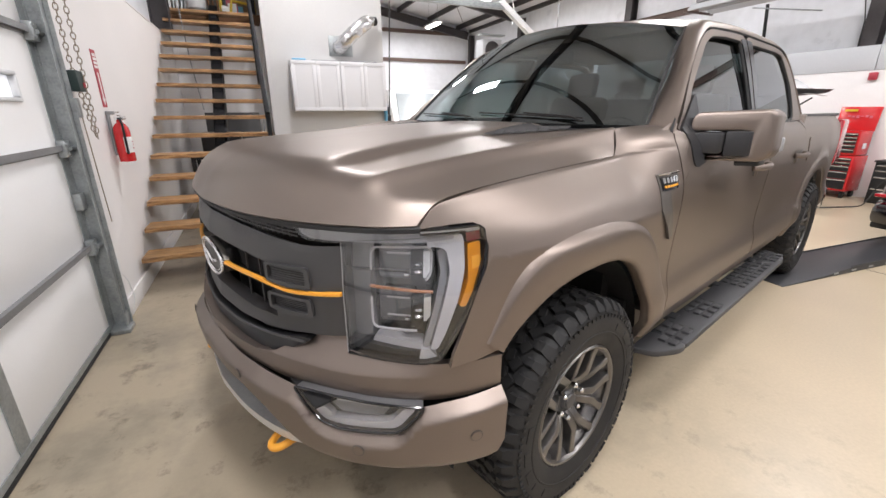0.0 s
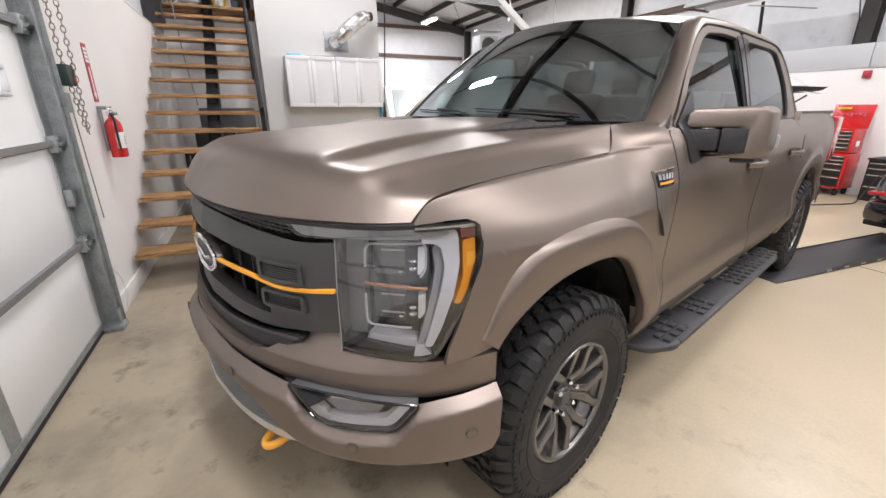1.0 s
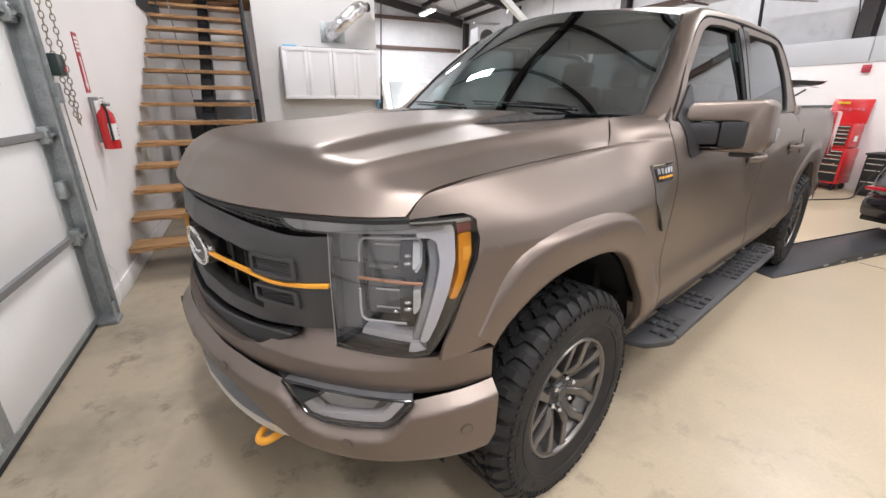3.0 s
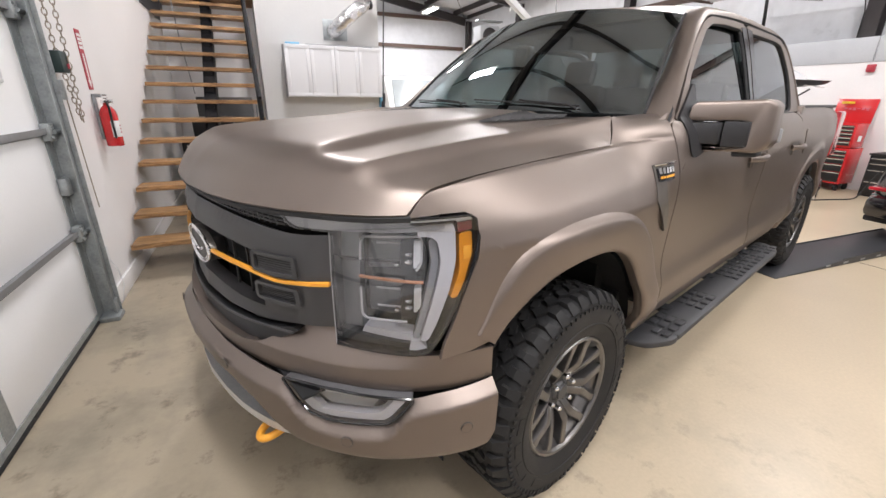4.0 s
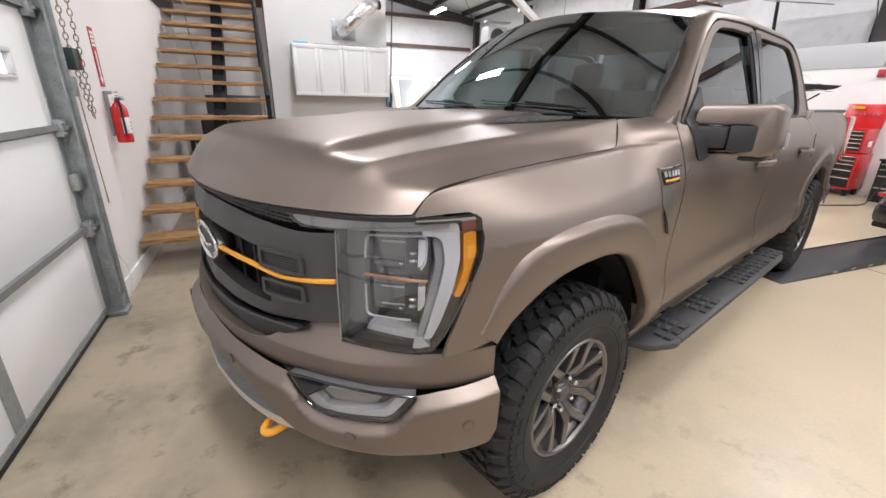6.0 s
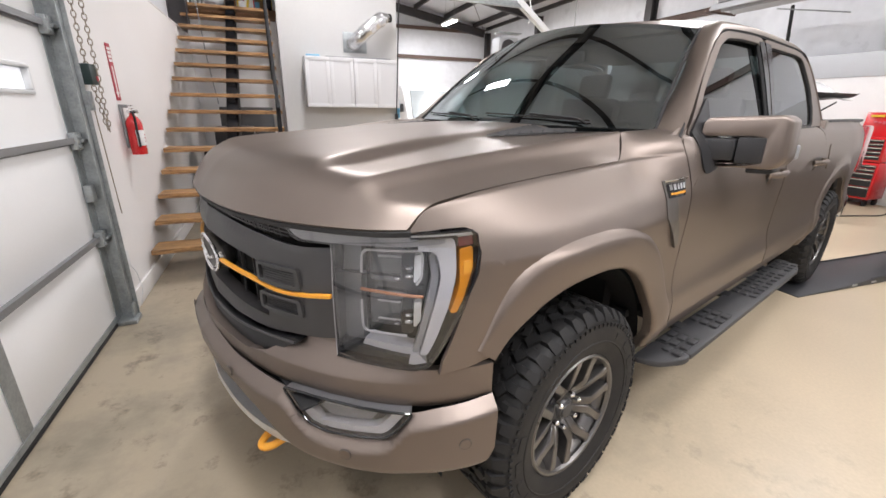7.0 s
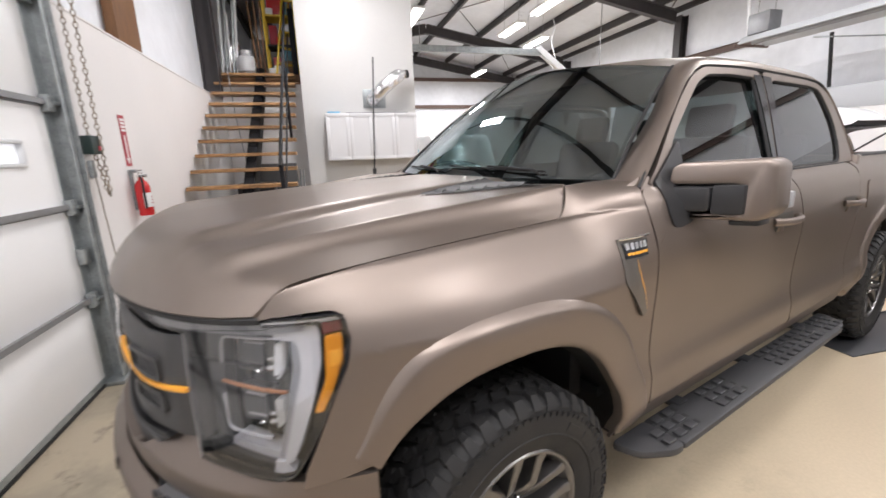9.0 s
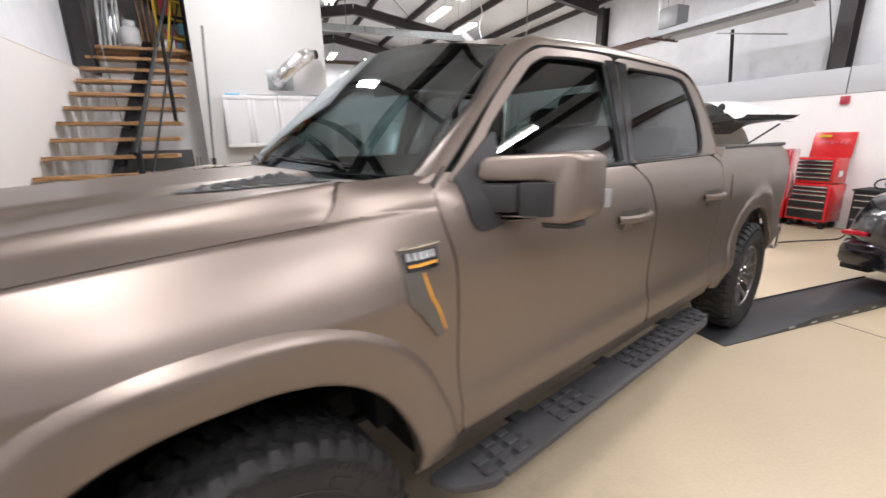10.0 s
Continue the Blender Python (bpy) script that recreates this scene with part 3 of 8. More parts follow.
for z in SECT[1:-1]:
    bm = boxes((FX + 0.001, FX + 0.030, DOOR_Y0, DOOR_Y1 - 0.06, z - 0.004, z + 0.018), (FX + 0.001, FX + 0.010, DOOR_Y0, DOOR_Y1 - 0.06, z - 0.022, z - 0.004),
               (FX + 0.030, FX + 0.034, DOOR_Y0, DOOR_Y1 - 0.06, z - 0.010, z + 0.024))
    part("strut", bm, M_STRUT, door, "grey steel strut")
    bm = boxes((FX + 0.004, FX + 0.05, DOOR_Y1 - 0.10, DOOR_Y1 - 0.02, z - 0.05, z + 0.05), bevel=0.006)
    rod(bm, (FX + 0.055, DOOR_Y1 - 0.06, z), (FX + 0.055, DOOR_Y1 + 0.035, z), 0.012, 10)
    rod(bm, (FX + 0.055, DOOR_Y1 + 0.02, z), (FX + 0.055, DOOR_Y1 + 0.045, z), 0.024, 14)
    rod(bm, (FX + 0.05, DOOR_Y1 - 0.085, z - 0.03), (FX + 0.06, DOOR_Y1 - 0.085, z - 0.03), 0.008, 8)
    rod(bm, (FX + 0.05, DOOR_Y1 - 0.085, z + 0.03), (FX + 0.06, DOOR_Y1 - 0.085, z + 0.03), 0.008, 8)
    part("hinge", bm, M_GALV, door, "galvanised roller hinge")
part("end_stile", boxes((FX + 0.001, FX + 0.006, DOOR_Y1 - 0.075, DOOR_Y1, 0.03, 3.66)), M_GALV, door, "galvanised end stile")
for y in (0.113, -1.06, -2.23):
    part("centre_stile", boxes((FX + 0.001, FX + 0.005, y, y + 0.09, 0.03, 1.262), (FX + 0.001, FX + 0.005, y, y + 0.09, 1.905, 3.66)), M_GALV, door, "galvanised centre stile")
    for z in SECT[1:-1]:
        bm = boxes((FX + 0.006, FX + 0.012, y + 0.015, y + 0.075, z - 0.07, z - 0.024), bevel=0.002)
        rod(bm, (FX + 0.03, y + 0.01, z + 0.03), (FX + 0.03, y + 0.08, z + 0.03), 0.008, 8)
        part("hinge", bm, M_GALV, door, "galvanised centre hinge")
part("bottom_seal", boxes((FX - 0.045, FX + 0.012, DOOR_Y0, DOOR_Y1, 0.0, 0.028), bevel=0.01), M_SEAL, door, "black rubber bottom seal")
part("bottom_rail", boxes((FX + 0.001, FX + 0.008, DOOR_Y0, DOOR_Y1 - 0.075, 0.030, 0.066)), M_GALV, door)
part("lock_handle", boxes((FX + 0.006, FX + 0.05, DOOR_Y1 - 0.09, DOOR_Y1 - 0.01, 0.88, 0.99), bevel=0.012), M_GALV, door)
# outside, seen through nothing, the door's opening is closed by its own skin; steel lining round it
track = thing("door_track", "galvanised vertical track of the overhead door", "door track", B.copy(), kind="structure")
part("rail", boxes((XL - 0.05, XL + 0.035, DOOR_Y1 + 0.012, DOOR_Y1 + 0.018, 0.02, 3.7), (XL + 0.029, XL + 0.035, DOOR_Y1 - 0.035, DOOR_Y1 + 0.018, 0.02, 3.7),
                   (XL - 0.05, XL - 0.044, DOOR_Y1 - 0.004, DOOR_Y1 + 0.018, 0.02, 3.7)), M_GALV, track)
part("angle", boxes((XL + 0.001, XL + 0.005, DOOR_Y1 + 0.02, DOOR_Y1 + 0.095, 0.02, 3.7), (XL + 0.001, XL + 0.06, DOOR_Y1 + 0.02, DOOR_Y1 + 0.024, 0.02, 3.7)), M_GALV, track)
part("jamb", boxes((XL - 0.2, XL, DOOR_Y1 + 0.02, DOOR_Y1 + 0.05, 0.0, 3.7)), M_WALL, track, "white jamb board")
for z in [0.12 + 0.2 * k for k in range(14)]:
    bm = bmesh.new()
    rod(bm, (XL + 0.004, DOOR_Y1 + 0.06, z), (XL + 0.012, DOOR_Y1 + 0.06, z), 0.010, 6)
    part("bolt", bm, M_GALV, track)
part("foot", boxes((XL - 0.06, XL + 0.07, DOOR_Y1 - 0.11, DOOR_Y1 + 0.02, 0.0, 0.03), (XL + 0.04, XL + 0.048, DOOR_Y1 - 0.05, DOOR_Y1 + 0.03, 0.03, 0.13), bevel=0.004), M_GALV, track)


def chain(name, pts, label, m, pitch=0.036, r=0.0034):
    """A run of oval links along a line of points."""
    bm = bmesh.new()
    pts = [Vector(p) for p in pts]
    run, k = 0.0, 0
    for a, b in zip(pts, pts[1:]):
        d = b - a
        while run < d.length:
            c = a + d.normalized() * run
            t = d.normalized()
            u = t.cross(Vector((1, 0.2, 0))).normalized()
            if k % 2:
                u = u.cross(t)
            link = [c + t * (math.cos(q) * pitch * 0.62) + u * (math.sin(q) * pitch * 0.33) for q in [j * math.tau / 10 for j in range(10)]]
            tube(bm, link, r, 5, closed=True)
            run += pitch
            k += 1
        run -= d.length
    return tagged(part(name, bm, M_CHAIN, m=m), label, "chain", "hoist chains")


CY = 1.66
chain("hoist_chain", [(XL + 0.075, CY + 0.02, 4.2), (XL + 0.075, CY + 0.03, 1.75), (XL + 0.06, CY + 0.06, 1.29)], "hanging steel hoist chain of the overhead door", B.copy())
chain("hoist_chain", [(XL + 0.05, CY - 0.07, 4.2), (XL + 0.05, CY - 0.06, 1.75), (XL + 0.055, CY + 0.05, 1.31)], "hanging steel hoist chain of the overhead door", B.copy())
keeper = thing("chain_keeper", "dark green chain keeper box screwed to the wall", "box", B.copy())
part("case", boxes((XL + 0.002, XL + 0.07, CY - 0.075, CY + 0.045, 1.60, 1.725), bevel=0.006), M_DARKGREEN, keeper)
part("tag", boxes((XL + 0.071, XL + 0.073, CY + 0.0, CY + 0.04, 1.625, 1.655)), M_REDDULL, keeper, "small red tag")
part("bracket", boxes((XL + 0.002, XL + 0.03, CY - 0.05, CY + 0.0, 1.44, 1.56), bevel=0.004), M_GALV, keeper)
bm = bmesh.new()
tube(bm, [(XL + 0.03, CY - 0.03, 1.44), (XL + 0.02, CY + 0.02, 1.1), (XL + 0.012, CY + 0.07, 0.72)], 0.004, 6)
tagged(part("pull_cord", bm, M_CHAIN, m=B.copy()), "thin pale pull cord hanging on the wall", "cord")
outlet = thing("wall_outlet", "white wall outlet with a cable down to the floor", "outlet", B.copy())
part("plate", boxes((XL + 0.001, XL + 0.012, 1.60, 1.67, 0.34, 0.45), bevel=0.004), M_WHITEPLASTIC, outlet)
bm = bmesh.new()
tube(bm, [(XL + 0.012, 1.63, 0.36), (XL + 0.04, 1.65, 0.28), (XL + 0.045, 1.68, 0.14), (XL + 0.03, 1.62, 0.02)], 0.004, 6)
part("cable", bm, M_WHITEPLASTIC, outlet)

# fire extinguisher and its sign
ext = thing("fire_extinguisher", "red fire extinguisher on a wall bracket, white label", "fire extinguisher", B @ Matrix.Translation((XL + 0.075, 2.25, 1.095)))
bm = bmesh.new()
lathe(bm, [(0.0, 0.0), (0.052, 0.0), (0.056, 0.008), (0.056, 0.235), (0.05, 0.262), (0.034, 0.288), (0.019, 0.302), (0.019, 0.318), (0, 0.318)], 28, "Z")
part("cylinder", bm, M_RED, ext)
bm = bmesh.new()
lathe(bm, [(0.0565, 0.07), (0.0568, 0.071), (0.0568, 0.19), (0.0565, 0.191)], 28, "Z")
bmesh.ops.delete(bm, geom=[v for v in bm.verts if v.co.y > 0.03 or v.co.x < 0.006], context="VERTS")
part("label", bm, M_WHITE, ext, "white instruction label")
for z in (0.10, 0.125, 0.15):
    bm = boxes((0.0575, 0.0585, -0.022, 0.008, z, z + 0.008))
    part("text_bar", bm, M_REDDULL, ext)
bm = boxes((-0.03, 0.045, -0.016, 0.016, 0.318, 0.345), bevel=0.006)
box(bm, 0.0, 0.012, -0.075, 0.03, 0.372, 0.382, bevel=0.003)
box(bm, 0.0, 0.012, -0.065, 0.03, 0.350, 0.358, bevel=0.003)
part("valve", bm, M_CHROME, ext, "metal valve with squeeze lever")
bm = bmesh.new()
tube(bm, [(0.0, -0.02, 0.33), (0.02, -0.055, 0.325), (0.03, -0.066, 0.28), (0.028, -0.062, 0.18), (0.028, -0.06, 0.06)], 0.0085, 8)
part("hose", bm, M_SEAL, ext, "black rubber hose")
part("bracket", boxes((-0.074, -0.055, -0.02, 0.02, 0.05, 0.38), (-0.074, -0.02, -0.02, 0.02, 0.36, 0.385), bevel=0.003), M_STRUT, ext)
sign = thing("fire_sign", "narrow red and white fire extinguisher sign with an arrow", "sign", B.copy())
part("board", boxes((XL + 0.001, XL + 0.005, 2.23, 2.33, 1.51, 1.92)), M_REDDULL, sign)
part("arrow", boxes((XL + 0.0052, XL + 0.0068, 2.268, 2.292, 1.57, 1.76)), M_WHITE, sign, "white arrow shaft")
bm = bmesh.new()
prism(bm, [(2.245, 1.575), (2.315, 1.575), (2.28, 1.525)], XL + 0.0052, XL + 0.0068, "YZ")
part("arrow_head", bm, M_WHITE, sign)
for k in range(4):
    part("text_bar", boxes((XL + 0.0052, XL + 0.0064, 2.242, 2.318, 1.79 + 0.028 * k, 1.810 + 0.028 * k)), M_WHITE, sign)

# ---- stair ----
stair = thing("stair", "open stair of live-edge timber treads on a black steel spine", "stair", B.copy(), kind="structure")
TX0, TX1, RISE, RUN, TY0, TZ0 = -1.735, -0.52, 0.190, 0.284, 2.15, 0.29


def tread_mesh(seed):
    """A slab with a wavy natural front edge."""
    rnd = random.Random(seed)
    bm = bmesh.new()
    n = 22
    ph = [rnd.uniform(0, 6) for _ in range(3)]
    front = [(TX0 + (TX1 - TX0) * i / n + 0.0, 0.010 * math.sin(3.1 * i / n * 2 + ph[0]) + 0.006 * math.sin(9 * i / n * 2 + ph[1]) + 0.003 * math.sin(25 * i / n + ph[2])) for i in range(n + 1)]
    out = front + [(TX1, 0.262), (TX0, 0.262)]
    prism(bm, out, -0.042, 0.0, "XY", bevel=0.004)
    me = bpy.data.meshes.new("tread")
    bm.normal_update()
    bm.to_mesh(me)
    bm.free()
    me.materials.append(M_WOOD)
    return me


meshes = [tread_mesh(s) for s in range(4)]
for i in range(15):
    y, z = TY0 + RUN * i, TZ0 + RISE * i
    ob = new("tread", meshes[i % 4])
    ob.parent, ob.location = stair, (0, y, z)
    part("tread_plate", boxes((-1.155, -1.025, y + 0.04, y + 0.23, z - 0.052, z - 0.0425)), M_STRINGER, stair, "black steel tread plate")
# spine beam stepped under the treads
SP = RISE / RUN
bm = bmesh.new()
ys0, ys1 = TY0 + 0.05, TY0 + RUN * 15 + 0.1
prism(bm, [(ys0, 0.0), (ys0 + 0.32, 0.0), (ys1, TZ0 + SP * (ys1 - TY0) - 0.36), (ys1, TZ0 + SP * (ys1 - TY0) - 0.11), (ys0, TZ0 - 0.10)], -1.155, -1.025, "YZ", bevel=0.006)
part("spine", bm, M_STRINGER, stair, "black steel spine beam")
for i in range(15):
    y, z = TY0 + RUN * i, TZ0 + RISE * i
    bm = bmesh.new()
    prism(bm, [(y + 0.03, z - 0.053), (y + 0.24, z - 0.053), (y + 0.24, z - 0.053 - 0.02), (y + 0.03, z - 0.053 - 0.15)], -1.13, -1.05, "YZ")
    part("step_bracket", bm, M_STRINGER, stair)
# rail on the open side
rail = thing("stair_rail", "black steel handrail on posts beside the stair", "handrail", B.copy(), kind="structure")
for yb in (TY0 + 0.35, TY0 + RUN * 8.4):
    zb = TZ0 + SP * (yb - TY0)
    part("post", boxes((TX1 - 0.082, TX1 - 0.042, yb - 0.02, yb + 0.02, zb - 0.12, zb + 1.0), bevel=0.003), M_STRINGER, rail)
bm = bmesh.new()
tube(bm, [(TX1 - 0.062, TY0 + 0.25, TZ0 + SP * 0.25 + 1.0), (TX1 - 0.062, TY0 + RUN * 15, TZ0 + RISE * 15 + 1.0)], 0.018, 8)
part("handrail", bm, M_STRINGER, rail)
bm = bmesh.new()
tube(bm, [(TX1 - 0.062, TY0 + 0.35, TZ0 + SP * 0.35 + 0.5), (TX1 - 0.062, TY0 + RUN * 15, TZ0 + RISE * 15 + 0.5)], 0.012, 8)
part("mid_rail", bm, M_STRINGER, rail)

# ---- wall cabinets, duct ----
for k in range(2):
    cab = thing("wall_cabinet", "white shaker wall cabinet with two closed doors", "cabinet", B @ Matrix.Translation((-0.085 + 0.764 * k, WY - 0.315, 1.475)), "wall cabinets")
    part("body", boxes((0, 0.760, 0.02, 0.312, 0, 0.762), bevel=0.002), M_CABINET, cab)
    for d in range(2):
        x0 = 0.002 + 0.379 * d
        dr = part("door", boxes((x0, x0 + 0.375, 0.006, 0.018, 0.004, 0.758)), M_CABINET, cab)
        part("frame", boxes((x0, x0 + 0.375, -0.003, 0.006, 0.700, 0.758), (x0, x0 + 0.375, -0.003, 0.006, 0.004, 0.062),
                            (x0, x0 + 0.058, -0.003, 0.006, 0.062, 0.700), (x0 + 0.317, x0 + 0.375, -0.003, 0.006, 0.062, 0.700), bevel=0.0015), M_CABINET, dr)
part("cloth", boxes((-0.05, 0.16, WY - 0.26, WY - 0.10, 2.2385, 2.268), bevel=0.012), M_BLUE, m=B.copy())
tagged(bpy.context.scene.objects["cloth"], "folded pale blue cloth on top of the cabinet", "cloth")
bm = bmesh.new()
tube(bm, [(0.25, WY - 0.22, 2.248), (1.3, WY - 0.26, 2.248)], 0.010, 8)
tagged(part("metal_rod", bm, M_STRUT, m=B.copy()), "long thin dark rod lying on the cabinets", "rod")
duct = thing("foil_duct", "crinkled silver foil duct bending out of a wall plate", "duct", B.copy())
bm = boxes((0.575, 0.96, WY - 0.02, WY - 0.001, 2.345, 2.65), bevel=0.003)
part("plate", bm, M_GALV, duct)
path = [(0.73, WY - 0.02, 2.47), (0.74, WY - 0.14, 2.48), (0.80, WY - 0.26, 2.54), (0.93, WY - 0.30, 2.66), (1.08, WY - 0.28, 2.78), (1.20, WY - 0.22, 2.855), (1.29, WY - 0.17, 2.875)]
fine = []
for a, b in zip(path, path[1:]):
    fine += [tuple(Vector(a).lerp(Vector(b), j / 8)) for j in range(8)]
fine.append(path[-1])
bm = bmesh.new()
tube(bm, fine, lambda u: 0.105 + 0.010 * math.sin(u * 150) - 0.045 * smooth01(0.75, 1.0, u), 20)
rnd = random.Random(5)
for v in bm.verts:
    v.co += Vector((rnd.uniform(-1, 1), rnd.uniform(-1, 1), rnd.uniform(-1, 1))) * 0.008
part("hose", bm, M_FOIL, duct, angle=80)
bm = bmesh.new()
rod(bm, (1.285, WY - 0.17, 2.873), (1.34, WY - 0.15, 2.885), 0.068, 18)
part("end_cap", bm, M_SEAL, duct, "black end collar")

# ---- the pickup: nose towards -x, left side towards -y, front axle at x = 0 ----
truck = thing("pickup_truck", "bronze-grey satin crew-cab pickup with dark grille and orange accents", "pickup truck")

W_SIDE = mono([0.48, 0.56, 0.63, 0.70, 0.78, 0.84, 0.95, 1.15, 1.28, 1.34, 1.38, 1.40, 1.44], [0.925, 0.957, 0.988, 0.990, 0.974, 0.970, 0.974, 0.984, 0.972, 0.957, 0.934, 0.916, 0.900])
GAP_Z = mono([-0.65, -0.62, -0.59, -0.56, -0.5, -0.4, -0.3, -0.1, 0.1, 0.263, 0.34, 0.6], [1.180, 1.210, 1.243, 1.257, 1.265, 1.275, 1.283, 1.296, 1.307, 1.315, 1.322, 1.340])
GAP_Y = mono([-0.7, -0.567, -0.3, 0.263, 0.56], [0.824, 0.816, 0.823, 0.838, 0.838])
NARROW = mono([0.70, 0.82, 0.98, 1.13, 1.30], [0.20, 0.20, 0.262, 0.37, 0.38])


def front_taper(x, z):
    return NARROW(min(max(z, 0.7), 1.3)) * x * x if x < 0 else 0.0


ROLL = mono([0, 0.03, 0.075, 0.13, 0.35, 0.65, 1.0], [0, 0.11, 0.18, 0.245, 0.50, 0.79, 1.0])


def side_y(x, z):
    """Half-width of the body at a place along it and a height."""
    lower = W_SIDE(z) - front_taper(x, z)
    if x > 0.62:
        return lower - 0.03 * smooth01(3.8, 4.6, x)
    # fenders roll over to the bonnet gap
    top, yt = GAP_Z(x), GAP_Y(x)
    zs = 1.09
    e = min(1.0, max(0.0, (top - z) / (top - zs)))
    ys = W_SIDE(min(z, zs)) - front_taper(x, min(z, zs))
    roll = yt + (ys - yt) * ROLL(e) if z > zs else ys
    if z > top:
        roll -= 0.22 * min(z - top, 0.035) + 0.12 * max(0.0, z - top - 0.035)
    w = smooth01(0.27, 0.66, x)
    return roll * (1 - w) + lower * w


def tumble_y(x, z):
    """Half-width of the side windows."""
    return 0.908 - 0.33 * (z - 1.40) - 0.2 * max(0, z - 1.62) ** 2 - 0.03 * smooth01(1.5, 0.5, x) * smooth01(1.43, 1.8, z)


def skin(sign, off=0.0):
    return lambda x, z: Vector((x, sign * (side_y(x, z) - off), z))


def rise(x):
    return (GAP_Z(min(max(x, -0.65), 0.6)) - 1.09) / 0.22


def to_even(p):
    """Heights over the fender's shoulder, stretched so that the bonnet gap lies level."""
    x, z = p
    return (x, z) if z <= 1.09 else (x, 1.09 + (z - 1.09) / rise(x))


def fender_back(x, q):
    """Half-width and height behind the bonnet's corner: from the gap's level (0) over the shoulder to the screen's foot (1)."""
    w = smooth01(0.27, 0.62, x)
    top = GAP_Z(x)
    a = Vector((side_y(x, top), top))
    m = Vector((0.815, 1.349)).lerp(Vector((0.908, 1.399)), w)
    t = Vector((0.782, 1.406)).lerp(Vector((0.806, 1.418)), w)
    k = 0.45
    return a * ((q - k) * (q - 1) / k) + m * (q * (q - 1) / (k * (k - 1))) + t * (q * (q - k) / (1 - k))


def fender_skin(sign):
    def fn(x, v):
        if x > 0.26 and v > 1.31:
            y, z = fender_back(x, (v - 1.31) / 0.08)
            return Vector((x, sign * y, z))
        z = v if v <= 1.09 else 1.09 + (v - 1.09) * rise(x)
        return Vector((x, sign * side_y(x, z), z))
    return fn


def lin(a, b, step):
    n = max(1, int(abs(b - a) / step))
    return [a + (b - a) * i / n for i in range(1, n)]


def arch(cx, zc, front, rear, height, a0, a1, n=26, power=2.35):
    """The edge of a wheel opening, from its rear foot over the top to its front foot; angles from the rear."""
    pts = []
    for i in range(n + 1):
        a = radians(a0 + (a1 - a0) * i / n)
        c, s = math.cos(a), math.sin(a)
        w = rear if c > 0 else front
        pts.append((cx + w * math.copysign(abs(c) ** (2 / power), c), zc + height * math.copysign(abs(s) ** (2 / power), s)))
    return pts


FRONT_ARCH = arch(-0.015, 0.45, 0.505, 0.478, 0.538, 8, 139)
REAR_ARCH = arch(3.62, 0.45, 0.50, 0.50, 0.525, 2, 178)
# edge of the headlamp recess, down from the bonnet gap
LAMP_EDGE = [(-0.635, 1.196), (-0.54, 1.197), (-0.480, 1.196), (-0.458, 1.184), (-0.451, 1.132), (-0.467, 1.072), (-0.499, 1.015), (-0.526, 0.957), (-0.555, 0.894), (-0.577, 0.852), (-0.600, 0.816)]

